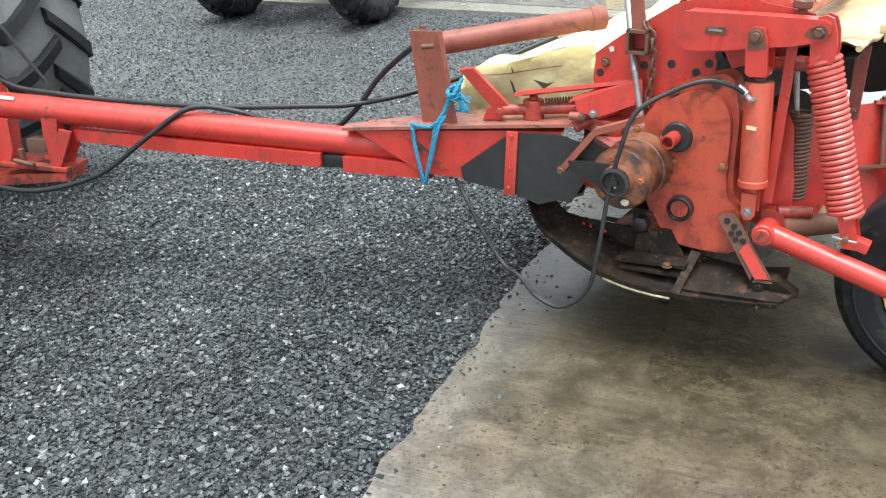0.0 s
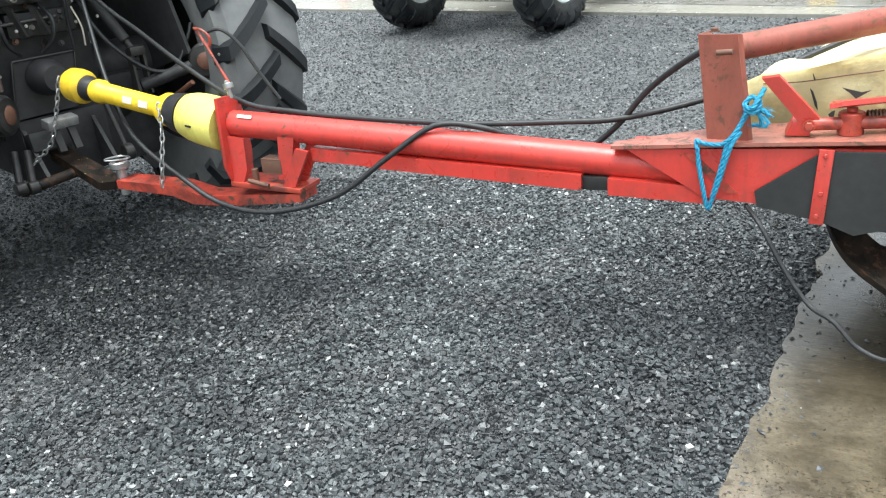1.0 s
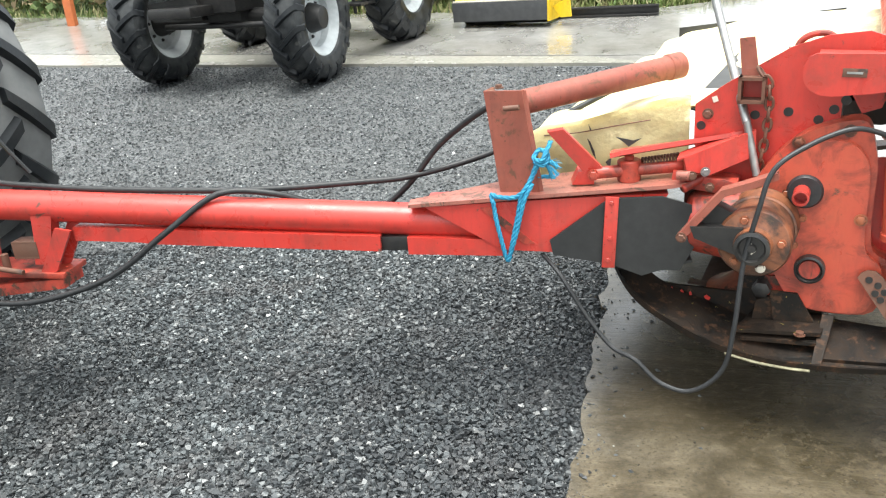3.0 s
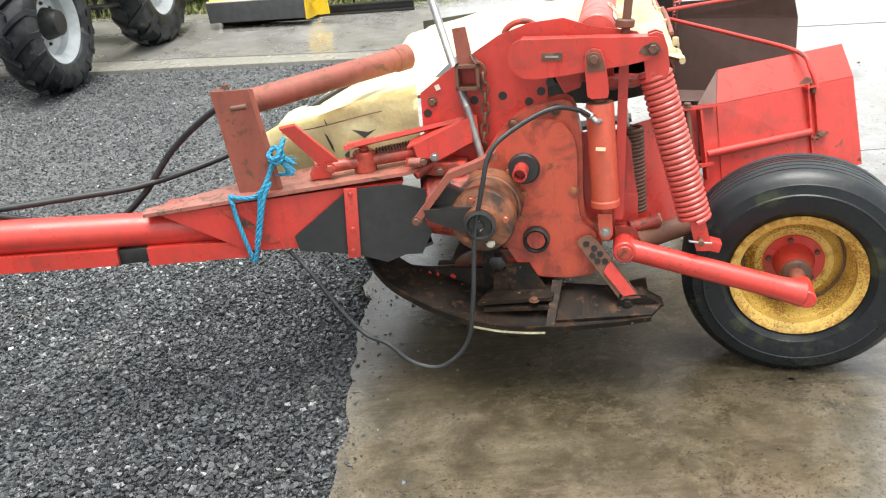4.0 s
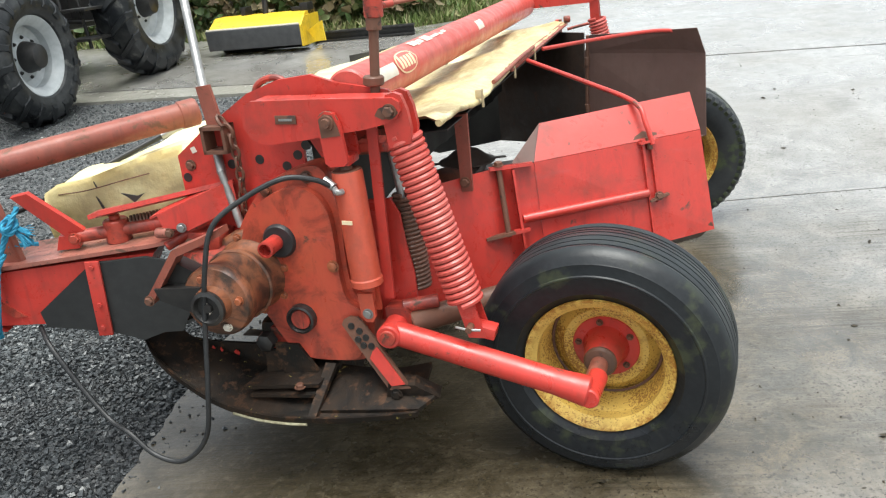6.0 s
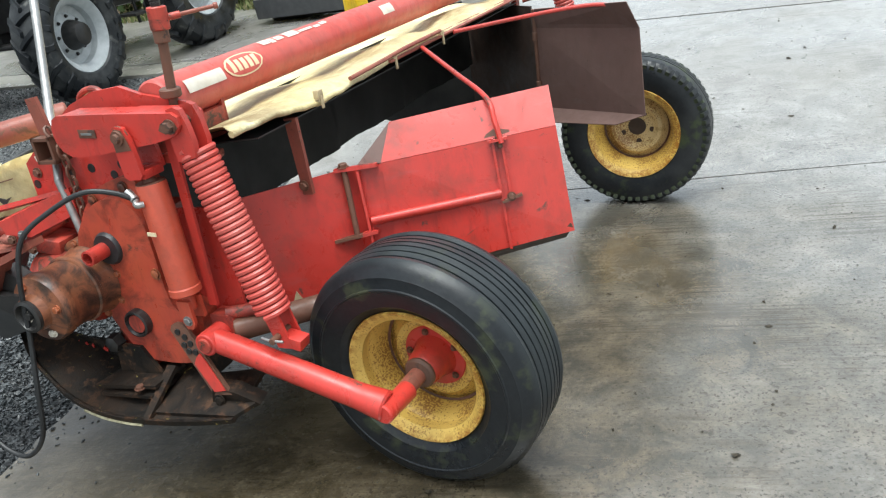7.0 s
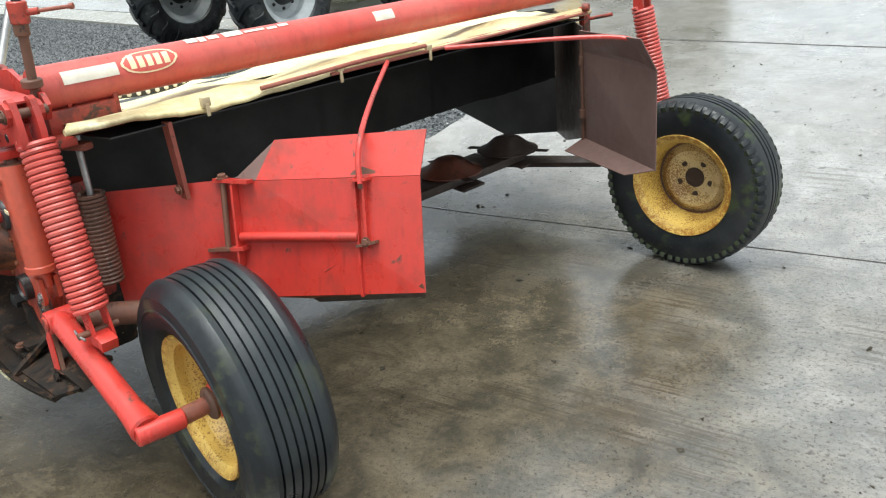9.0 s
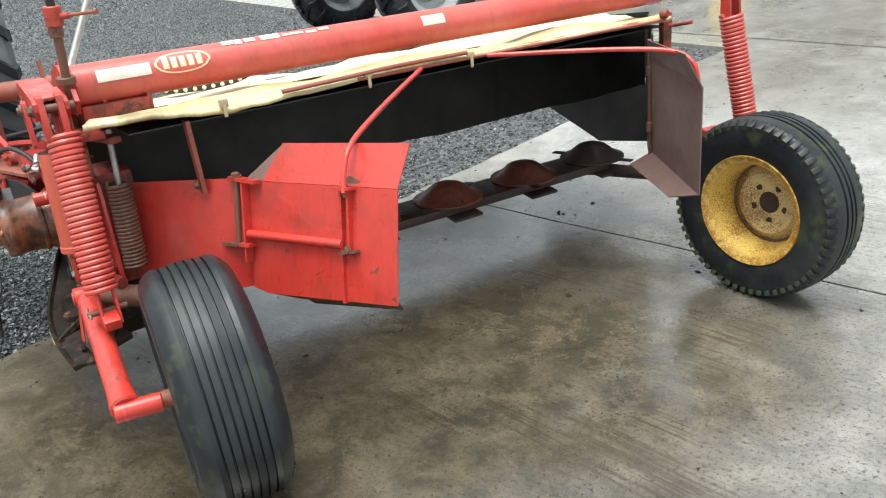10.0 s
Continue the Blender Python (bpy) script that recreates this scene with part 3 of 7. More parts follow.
slab([(-30, 27.5), (-4.35, 12.37), (1.97, 8.74), (5.6, 6.94), (14, 2.72)], [(-24, 34.0), (-5.6, 16.4), (3.3, 10.75), (9.0, 11.0), (30, 10.0)], 80, 16)

# ---- the mower ----
ML = pose(0.86, 2.61, 0, 0, 0, -33.5)      # x to its rear, y along its cutter bar
DB = pose(0, 2.945, 0, 0, 0, -15.64)       # x along its drawbar
DBL = ML.inverted() @ DB
MOWER = thing("disc_mower", ML, "old red trailed disc mower with cream canvas cover and yellow wheels", "mower")


def wheel(name, parent, m, ribbed, rubber, label):
    """A yellow implement wheel; its axis is y, its dished side faces -y."""
    w = thing(name, m, "", "")
    del_keys = [k for k in w.keys()]
    for k in del_keys:
        del w[k]
    w.parent = parent
    R = 0.377
    prof = [(0.222, -0.095), (0.232, -0.106), (0.262, -0.116), (0.300, -0.120), (0.336, -0.115), (0.357, -0.104), (0.369, -0.091)]
    if ribbed:
        prof = [(0.208, -0.088), (0.218, -0.101), (0.240, -0.1175), (0.243, -0.1215), (0.248, -0.122), (0.290, -0.133), (0.296, -0.1330), (0.299, -0.1358), (0.303, -0.1355), (0.306, -0.1322), (0.330, -0.127), (0.336, -0.1265), (0.340, -0.1225), (0.353, -0.114), (0.368, -0.095)]
    body = []
    if ribbed:
        grooves = (-0.062, -0.037, -0.012, 0.012, 0.037, 0.062)
        body = [(R - 0.004, -0.080)]
        for g in grooves:
            top = R - 0.0035 * abs(g) / 0.03
            body += [(top, g - 0.0034), (top - 0.010, g - 0.0018), (top - 0.010, g + 0.0018), (top, g + 0.0034)]
        body += [(R - 0.004, 0.080)]
    else:
        body = [(R - 0.006, -0.078), (R - 0.001, -0.05), (R - 0.001, -0.034), (R - 0.012, -0.031), (R - 0.012, -0.024), (R, -0.021), (R, -0.004), (R - 0.012, -0.002), (R - 0.012, 0.005), (R, 0.008), (R, 0.021), (R - 0.012, 0.024), (R - 0.012, 0.031), (R - 0.001, 0.034), (R - 0.001, 0.05), (R - 0.006, 0.078)]
    full = prof + body + [(r, -h) for r, h in prof[::-1]]
    tyre = part("tyre", lathed(full, (0, 0, 0), (0, 1, 0), 96), rubber, w, label, 28)
    if not ribbed:
        lug_mesh = None
        for k in range(56):
            for s in (-1, 1):
                m_ = pose(0, 0, 0, 0, k * 360 / 56, 0) @ pose(R - 0.0345, s * 0.093, 0, 0, 0, s * 26)
                if lug_mesh is None:
                    ob = part("tread_lug", box((0, 0, 0), (0.050, 0.046, 0.024), bevel=0.004), rubber, tyre)
                    lug_mesh = ob.data
                else:
                    ob = new("tread_lug", lug_mesh)
                    ob.parent = tyre
                ob.matrix_basis = m_
    rim_coat, disc_coat = rim_paint, rim_paint if ribbed else rim_pale
    lip = 0.946 if ribbed else 1.0
    rim = [(0.150, 0.090), (0.172, 0.085), (0.180, 0.05), (0.184, -0.03), (0.196, -0.050), (0.205, -0.084), (0.222, -0.095), (0.232, -0.104), (0.229, -0.111), (0.214, -0.106), (0.196, -0.090), (0.188, -0.055), (0.176, -0.035), (0.170, 0.03), (0.160, 0.055), (0.140, 0.060)]
    rim = [(r * (lip if r > 0.19 else 1.0), h) for r, h in rim]
    part("rim", lathed(rim + [rim[0]], (0, 0, 0), (0, 1, 0), 64), rim_coat, w)
    part("rim_flange", lathed([(r, -h) for r, h in rim[4:11]] + [(rim[4][0], -rim[4][1])], (0, 0, 0), (0, 1, 0), 64), rim_coat, w)
    disc = [(0.0, 0.035), (0.065, 0.035), (0.085, 0.030), (0.110, 0.012), (0.128, 0.012), (0.146, 0.03), (0.175, 0.05), (0.175, 0.058), (0.146, 0.040), (0.128, 0.022), (0.085, 0.04), (0.0, 0.045)]
    part("wheel_disc", lathed(disc, (0, 0, 0), (0, 1, 0), 48), disc_coat, w)
    part("rim_gap", lathed([(0.160, 0.030), (0.164, 0.033), (0.169, 0.040), (0.171, 0.034), (0.168, 0.028), (0.160, 0.030)], (0, 0, 0), (0, 1, 0), 48), rust, w, "dark rusty gap round the disc")
    return w


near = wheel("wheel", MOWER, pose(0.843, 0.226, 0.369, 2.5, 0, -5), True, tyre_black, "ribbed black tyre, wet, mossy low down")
far = wheel("wheel", MOWER, pose(0.985, 2.505, 0.372, 0, 25, 3), False, tyre_mossy, "block-tread black tyre with green shoulders")
hub = joined(lathed([(0, -0.03), (0.098, -0.03), (0.102, -0.026), (0.102, -0.012), (0.062, -0.012)][::-1], (0, 0.046, 0), (0, 1, 0), 32),
             lathed([(0.070, -0.03), (0.060, -0.05), (0.052, -0.105), (0.046, -0.115), (0.034, -0.12), (0.0, -0.12)], (0, 0.046, 0), (0, 1, 0), 32))
HUB = part("hub", hub, red, near, "red hub flange")
part("axle", bar((0, -0.04, 0), (0, -0.20, 0), 0.026), rusty_red, near)
part("axle_seal", lathed([(0.047, 0.0), (0.049, -0.010), (0.043, -0.018), (0.030, -0.022), (0.0, -0.022)], (0, -0.066, 0), (0, 1, 0), 28), rust, HUB)
for k in range(5):
    a = k * math.tau / 5 + 0.5
    part("wheel_bolt", bolt((0.083 * math.cos(a), 0.014, 0.083 * math.sin(a)), (0, -1, 0), 0.008, 0.01), rust, HUB)
for k in range(5):
    a = k * math.tau / 5 + 0.2
    part("bolt_hole", lathed([(0, -0.002), (0.0135, -0.002), (0.0145, 0.004), (0, 0.004)], (0.078 * math.cos(a), 0.032, 0.078 * math.sin(a)), (0, 1, 0), 14), cutter_mat, far)
part("centre_bore", lathed([(0, -0.004), (0.043, -0.004), (0.046, 0.003), (0.0, 0.003)], (0, 0.033, 0), (0, 1, 0), 28), cutter_mat, far, "rusty wheel centre")


def side_arm(parent, near_side):
    """Trailing arm, coil spring and clevis of one wheel."""
    def s(p):
        return p if near_side else (p[0] + (0.13 if p[0] > 0.6 else 0.185), 2.78 - p[1], p[2])
    arm = part("wheel_arm", joined(bar(s((0.265, -0.005, 0.520)), s((0.815, -0.030, 0.376)), 0.036, 0.037, 24, 0.01), bar(s((0.265, -0.046, 0.520)), s((0.265, 0.05, 0.520)), 0.036, seg=24), bar(s((0.70, -0.025, 0.406)), s((0.825, -0.028, 0.372)), 0.034, 0.044, 24, 0.006)), red, parent, "bright red tubular arm")
    part("axle_socket", bar(s((0.826, -0.062, 0.368)), s((0.838, 0.070, 0.364)), 0.029, seg=24, cap=0.004), red, arm, "red cross tube welded to the arm's end")
    part("pivot_cap", bar(s((0.265, -0.052, 0.520)), s((0.265, -0.044, 0.520)), 0.024, seg=20), red_dirty, arm)
    top, low = Vector(s((0.350, 0.045, 1.085))), Vector(s((0.487, 0.022, 0.610)))
    if not near_side:
        top.x += 0.045
        hang = part("far_rocker", plate([(0.10, 2.69, 1.160), (0.56, 2.69, 1.172), (0.60, 2.69, 1.20), (0.61, 2.69, 1.26), (0.57, 2.69, 1.31), (0.10, 2.69, 1.30)], 0.05, 0.006), red, parent, "red rocker plate at the tube's far end")
        for o in (-0.030, 0.030):
            part("spring_hanger", plate([top + Vector((-0.030, o, -0.012)), top + Vector((0.022, o, -0.012)), top + Vector((0.010, o, 0.15)), top + Vector((-0.012, o, 0.165)), top + Vector((-0.035, o, 0.15))], 0.012, 0.003), red, hang)
        part("hanger_pin", bar(top + Vector((-0.012, -0.05, 0.125)), top + Vector((-0.012, 0.05, 0.125)), 0.012), rust, hang)
    sp = part("coil_spring", coil(top, low, 0.0440, 0.0085, 28), red_pale, parent, "close-wound pale red coil spring")
    d = (low - top).normalized()
    part("spring_core", bar(top + d * 0.01, low - d * 0.01, 0.0385), red_dirty, sp)
    for o in (-0.026, 0.026):
        part("clevis", joined(plate([low + Vector((-0.024, o, 0.012)), low + Vector((0.026, o, 0.012)), low + Vector((0.055, o, -0.10)), low + Vector((0.005, o, -0.10))], 0.008)), red, arm)
    part("clevis_foot", box(tuple(low + Vector((0.046, 0, -0.084))), (0.070, 0.050, 0.034), (0, 14, 0)), red, arm)
    part("pin", bar(low + Vector((0.015, -0.06, -0.062)), low + Vector((0.015, 0.06, -0.062)), 0.010), rust, arm)
    part("split_pin", pipe([low + Vector((-0.022, -0.052, -0.056)), low + Vector((0.01, -0.056, -0.060)), low + Vector((0.048, -0.052, -0.063))], 0.0038, 8, 3), steel, arm)
    return arm


side_arm(MOWER, True)
side_arm(MOWER, False)

# rocker above the spring and the lift cylinder
def closed_line(pts, steps=5):
    """A smooth closed outline through points."""
    n = len(pts)
    P = [Vector(pts[(i - 1) % n]) for i in range(n + 3)]
    out = []
    for i in range(1, n + 1):
        a, b, c, d = P[i - 1], P[i], P[i + 1], P[i + 2]
        for k in range(steps):
            t = k / steps
            out.append(0.5 * (2 * b + (c - a) * t + (2 * a - 5 * b + 4 * c - d) * t * t + (3 * b - a - 3 * c + d) * t ** 3))
    return out


ROCKER = [(-0.055, 1.203), (-0.075, 1.192), (-0.088, 1.165), (-0.086, 1.130), (-0.070, 1.102), (-0.042, 1.086), (-0.010, 1.083), (0.09, 1.092), (0.15, 1.101), (0.21, 1.108), (0.27, 1.115), (0.33, 1.128), (0.358, 1.140), (0.372, 1.160), (0.370, 1.182), (0.352, 1.194), (0.16, 1.200)]
ROCK = part("lift_rocker", plate([(x, -0.016, z) for x, z in ROCKER], 0.014, 0.003), red, MOWER, "red lift rocker with a small type plate")
part("rocker_side", plate([(x + 0.004, 0.070, z - 0.004) for x, z in ROCKER[2:]], 0.012, 0.003), red, ROCK)
part("rocker_top", plate([(-0.05, -0.004, 1.196), (0.34, -0.004, 1.186), (0.34, 0.072, 1.186), (-0.05, 0.072, 1.196)], 0.006, 0.001), red, ROCK)
part("pivot_pin", joined(lathed([(0, -0.024), (0.012, -0.024), (0.014, -0.016), (0.020, -0.016), (0.022, -0.006), (0.030, -0.004), (0.031, 0.0), (0, 0.0)], (0.171, -0.026, 1.140), (0, 1, 0), 20), bar((0.171, -0.03, 1.140), (0.171, 0.10, 1.140), 0.016)), rust, ROCK)
part("spring_pin", joined(bolt((0.342, -0.018, 1.160), (0, -1, 0), 0.015, 0.016), bar((0.342, -0.02, 1.160), (0.342, 0.10, 1.160), 0.014)), rust, ROCK)
part("rust_patch", plate([(0.30, -0.0165, 1.150), (0.312, -0.0165, 1.168), (0.335, -0.0165, 1.176), (0.36, -0.0165, 1.168), (0.366, -0.0165, 1.155), (0.35, -0.0165, 1.142), (0.32, -0.0165, 1.14)], -0.001, 0), rust, ROCK, "rust round the pin")
for o in (-0.004, 0.050):
    part("spring_hanger", plate([(0.330, o, 1.200), (0.352, o, 1.206), (0.372, o, 1.198), (0.385, o, 1.16), (0.392, o, 1.108), (0.385, o, 1.07), (0.325, o, 1.06), (0.318, o, 1.12)], 0.018, 0.006), red, ROCK)
part("type_plate", box((0.045, -0.018, 1.150), (0.062, 0.003, 0.024), (0, 2, 0), 0.001), rust, ROCK, "small worn metal plate")
part("plate_bar", box((0.045, -0.0205, 1.150), (0.04, 0.0015, 0.006), (0, 2, 0), 0), steel, ROCK)
CYL = part("lift_cylinder", lathed([(0, 0), (0.040, 0), (0.0465, 0.004), (0.0465, 0.022), (0.0435, 0.026), (0.0435, 0.330), (0.041, 0.337), (0.0, 0.337)], (0.205, 0.004, 0.662), (-0.055, 0.03, 1.0), 36), cylinder_paint, MOWER, "orange hydraulic lift cylinder")
part("end_cap", lathed([(0.041, 0.335), (0.041, 0.340), (0.018, 0.341), (0.016, 0.35), (0.0, 0.35)], (0.205, 0.004, 0.662), (-0.055, 0.03, 1.0), 28), rust, CYL, "rusty end cap")
part("neck", bar((0.187, 0.014, 0.99), (0.183, 0.014, 1.035), 0.012), rusty_red, CYL)
part("cylinder_clevis", joined(plate([(0.150, -0.034, 1.030), (0.163, -0.034, 1.020), (0.205, -0.034, 1.022), (0.215, -0.034, 1.034), (0.205, -0.034, 1.135), (0.192, -0.034, 1.165), (0.168, -0.034, 1.170), (0.146, -0.034, 1.155), (0.142, -0.034, 1.135)], 0.014, 0.003), plate([(0.150, 0.046, 1.030), (0.215, 0.046, 1.034), (0.205, 0.046, 1.135), (0.146, 0.046, 1.145)], 0.014, 0.003), box((0.182, 0.014, 1.032), (0.062, 0.076, 0.024), (0, 3, 0))), red, CYL)
part("clevis_rust", plate([(0.150, -0.035, 1.10), (0.205, -0.035, 1.105), (0.200, -0.035, 1.13), (0.188, -0.035, 1.16), (0.165, -0.035, 1.164), (0.148, -0.035, 1.15)], -0.0012, 0), rust, CYL, "rusty upper half of the clevis")
part("lower_clevis", joined(plate([(0.180, -0.022, 0.645), (0.225, -0.022, 0.645), (0.228, -0.022, 0.575), (0.216, -0.022, 0.556), (0.196, -0.022, 0.556), (0.184, -0.022, 0.575)], 0.012, 0.003), plate([(0.180, 0.024, 0.645), (0.225, 0.024, 0.645), (0.228, 0.024, 0.575), (0.184, 0.024, 0.575)], 0.012, 0.003), bar((0.204, 0.006, 0.67), (0.204, 0.006, 0.61), 0.018)), cylinder_paint, CYL)
part("clevis_pin", bolt((0.205, -0.022, 0.583), (0, -1, 0), 0.012, 0.008), steel, CYL)
part("sticker", box((0.190, -0.0405, 0.865), (0.030, 0.003, 0.011), (0, 4, 0), 0), cream_sticker, CYL, "tiny pale sticker")
part("hose_elbow", joined(pipe([(0.165, -0.035, 0.962), (0.178, -0.05, 0.955), (0.188, -0.035, 0.952)], 0.009, 10, 4), bar((0.135, -0.028, 0.985), (0.165, -0.036, 0.965), 0.0125)), steel, CYL)
part("hydraulic_hose", pipe([(0.165, -0.036, 0.965), (0.12, -0.06, 0.995), (0.05, -0.10, 1.01), (-0.05, -0.14, 0.97), (-0.13, -0.19, 0.91), (-0.16, -0.22, 0.80), (-0.19, -0.23, 0.64), (-0.20, -0.27, 0.45), (-0.225, -0.29, 0.31), (-0.31, -0.30, 0.229), (-0.405, -0.30, 0.240), (-0.485, -0.29, 0.30), (-0.57, -0.26, 0.32), (-0.66, -0.24, 0.41), (-0.75, -0.22, 0.53), (-0.83, -0.16, 0.57)], 0.0075, 10), hose_rubber, MOWER, "black rubber hose hanging in a loop")


def gear_housing():
    """Cast side gearbox: rounded raised cover, flange, drum, plugs, bolts."""
    top = [(-0.205, 0.78), (-0.165, 0.865), (-0.115, 0.925), (-0.06, 0.968), (0.01, 0.995), (0.075, 1.006), (0.105, 0.985), (0.120, 0.93), (0.132, 0.86), (0.132, 0.70), (0.145, 0.61), (0.195, 0.575), (0.190, 0.50), (0.165, 0.412), (0.08, 0.392), (-0.05, 0.402), (-0.11, 0.45), (-0.18, 0.60)]
    g = part("gear_housing", plate(closed_line([(x, 0.040, z) for x, z in top], 3), 0.09, 0.006), orange_red, MOWER, "red-orange cast gear housing, oily", 50)
    inner = [(-0.170, 0.82), (-0.135, 0.87), (-0.095, 0.91), (-0.04, 0.94), (0.02, 0.950), (0.07, 0.935), (0.105, 0.89), (0.116, 0.82), (0.116, 0.70), (0.128, 0.61), (0.172, 0.568), (0.170, 0.50), (0.145, 0.425), (0.08, 0.408), (-0.04, 0.415), (-0.09, 0.46), (-0.16, 0.60), (-0.182, 0.74)]
    part("cover", plate(closed_line([(x, 0.012, z) for x, z in inner], 3), 0.04, 0.014), orange_red, g, "", 60)
    part("back_casting", box((-0.02, 0.18, 0.66), (0.20, 0.16, 0.42), bevel=0.03), red_dirty, g)
    # dark block added to hide lit ground where the machine's shade falls
    part("filler_block", box((-0.10, 0.20, 0.36), (0.26, 0.22, 0.26), bevel=0.03), shoe_mat, g, "muddy dark filler block under the gear housing, added")
    part("stub_boss", lathed([(0.056, 0.03), (0.052, -0.004), (0.046, -0.012), (0.0, -0.012)], (-0.055, 0.012, 0.792), (0, 1, 0), 28), black_plastic, g, "black seal ring")
    part("stub_pipe", lathed([(0.024, 0.0), (0.024, -0.070), (0.018, -0.071), (0.018, -0.03), (0, -0.03)], (-0.062, 0.005, 0.792), (0, 1, 0), 24), red, g, "short red pipe stub")
    part("filler_plug", lathed([(0.046, 0.02), (0.044, -0.018), (0.038, -0.021), (0.034, -0.008), (0.0, -0.008)], (-0.022, 0.006, 0.548), (0, 1, 0), 24), dark_iron, g)
    part("drain_plug", lathed([(0.030, 0.02), (0.028, -0.014), (0.016, -0.02), (0, -0.022)], (-0.155, -0.0, 0.465), (0, 1, 0), 6), dark_iron, g)
    part("lower_leg", plate([(-0.15, 0.03, 0.50), (-0.07, 0.03, 0.50), (-0.05, 0.03, 0.36), (-0.15, 0.03, 0.36)], 0.06, 0.006), red_dirty, g)
    for x, z in ((0.103, 0.715), (0.05, 0.975), (-0.085, 0.935)):
        part("bolt", bolt((x, 0.010 if z < 0.9 else 0.038, z), (0, -1, 0), 0.014, 0.008), gear_paint, g)
    drum = part("drum", lathed([(0.134, 0.06), (0.134, 0.024), (0.128, 0.016), (0.112, 0.012), (0.108, -0.004), (0.102, -0.018), (0.098, -0.138), (0.103, -0.146), (0.105, -0.152), (0.105, -0.176), (0.099, -0.186), (0.064, -0.194), (0.056, -0.198), (0.052, -0.222), (0.0, -0.222)], (-0.171, 0.0, 0.684), (0, 1, 0), 56), drum_paint, g, "oily orange input drum", 40)
    part("drum_rib", lathed([(0.103, -0.046), (0.108, -0.050), (0.108, -0.060), (0.102, -0.064)], (-0.171, 0.0, 0.684), (0, 1, 0), 48), drum_paint, drum)
    part("plug_face", lathed([(0, -0.008), (0.030, -0.008), (0.032, 0.0), (0, 0.0)], (-0.022, 0.0, 0.548), (0, 1, 0), 20), red_dirty, g)
    part("drum_seal", lathed([(0.050, 0.0), (0.050, -0.016), (0.040, -0.020), (0.034, -0.006), (0.014, -0.006), (0.011, -0.016), (0, -0.016)], (-0.171, -0.218, 0.684), (0, 1, 0), 28), dark_iron, drum)
    part("seal_mark", plate([(-0.176, -0.2265, 0.703), (-0.160, -0.2265, 0.676), (-0.172, -0.2265, 0.664)], 0.003, 0), white_paint, drum, "pale wedge in the seal")
    for k in range(8):
        a = k * math.tau / 8 + 0.2
        part("drum_bolt", bolt((-0.171 + 0.118 * math.cos(a), 0.014, 0.684 + 0.118 * math.sin(a)), (0, -1, 0), 0.010, 0.010), gear_paint, drum)
    for k, mat in ((0.1, gear_paint), (1.95, gear_paint), (2.8, rust), (4.0, gear_paint), (5.03, white_paint)):
        part("cap_bolt", bolt((-0.171 + 0.076 * math.cos(k), -0.189, 0.684 + 0.076 * math.sin(k)), (0, -1, 0), 0.011, 0.012), mat, drum)
    return g


GEAR = gear_housing()
part("guard_bracket", joined(plate([(-0.120, -0.185, 0.898), (-0.195, -0.195, 0.868), (-0.268, -0.20, 0.842), (-0.392, -0.20, 0.686), (-0.375, -0.20, 0.673), (-0.256, -0.20, 0.824), (-0.188, -0.195, 0.850), (-0.116, -0.185, 0.880)], 0.05, 0.003)), rusty_red, GEAR, "rusty bent guard bracket")
part("bearing_arm", joined(plate([(-0.350, -0.206, 0.728), (-0.336, -0.206, 0.692), (-0.215, -0.206, 0.650), (-0.200, -0.206, 0.735)], 0.06, 0.006), plate([(-0.30, -0.17, 0.80), (-0.34, -0.17, 0.74), (-0.25, -0.17, 0.70), (-0.22, -0.17, 0.76)], 0.05, 0.005)), dark_iron, GEAR, "black oily bearing arm")
part("bracket_bolt", bolt((-0.374, -0.202, 0.690), (0, -1, 0), 0.012, 0.012), rust, GEAR)
part("input_housing", joined(bar((-0.40, 0.05, 0.665), (-0.17, 0.06, 0.66), 0.105, 0.13, 28, 0.02), box((-0.30, 0.12, 0.72), (0.24, 0.12, 0.12), bevel=0.02)), red_dirty, GEAR)


# side plate of the frame
SIDE = part("frame_side_plate", plate([(-0.400, 0.105, 1.030), (-0.31, 0.105, 1.095), (-0.13, 0.105, 1.205), (-0.03, 0.105, 1.238), (0.075, 0.105, 1.248), (0.15, 0.105, 1.222), (0.30, 0.105, 1.195), (0.325, 0.105, 1.165), (0.30, 0.105, 1.12), (0.145, 0.105, 1.10), (0.125, 0.105, 1.03), (0.075, 0.105, 1.012), (0.045, 0.105, 1.065), (0.02, 0.105, 1.06), (0.02, 0.105, 0.62), (-0.28, 0.105, 0.70), (-0.40, 0.105, 0.90)], 0.014, 0.003), red, MOWER, "red frame side plate with bolt holes")
part("side_plate_back", plate([(-0.10, 0.20, 1.15), (0.10, 0.20, 1.17), (0.22, 0.20, 1.15), (0.20, 0.20, 1.05), (-0.05, 0.20, 1.05)], 0.012, 0.002), red, SIDE)
for x, z in ((-0.22, 1.0), (-0.125, 1.012), (0.0, 1.022), (-0.04, 0.99), (0.03, 1.05), (-0.38, 0.962)):
    part("bolt_hole", lathed([(0, -0.002), (0.014, -0.002), (0.015, 0.003), (0, 0.003)], (x, 0.105, z), (0, 1, 0), 16), dark_iron, SIDE)
part("bolt", bolt((-0.36, 0.104, 1.0), (0, -1, 0), 0.013, 0.012), rust, SIDE)
part("pale_label", box((-0.34, 0.103, 1.047), (0.016, 0.002, 0.018), (0, -20, 0), 0), white_paint, SIDE)
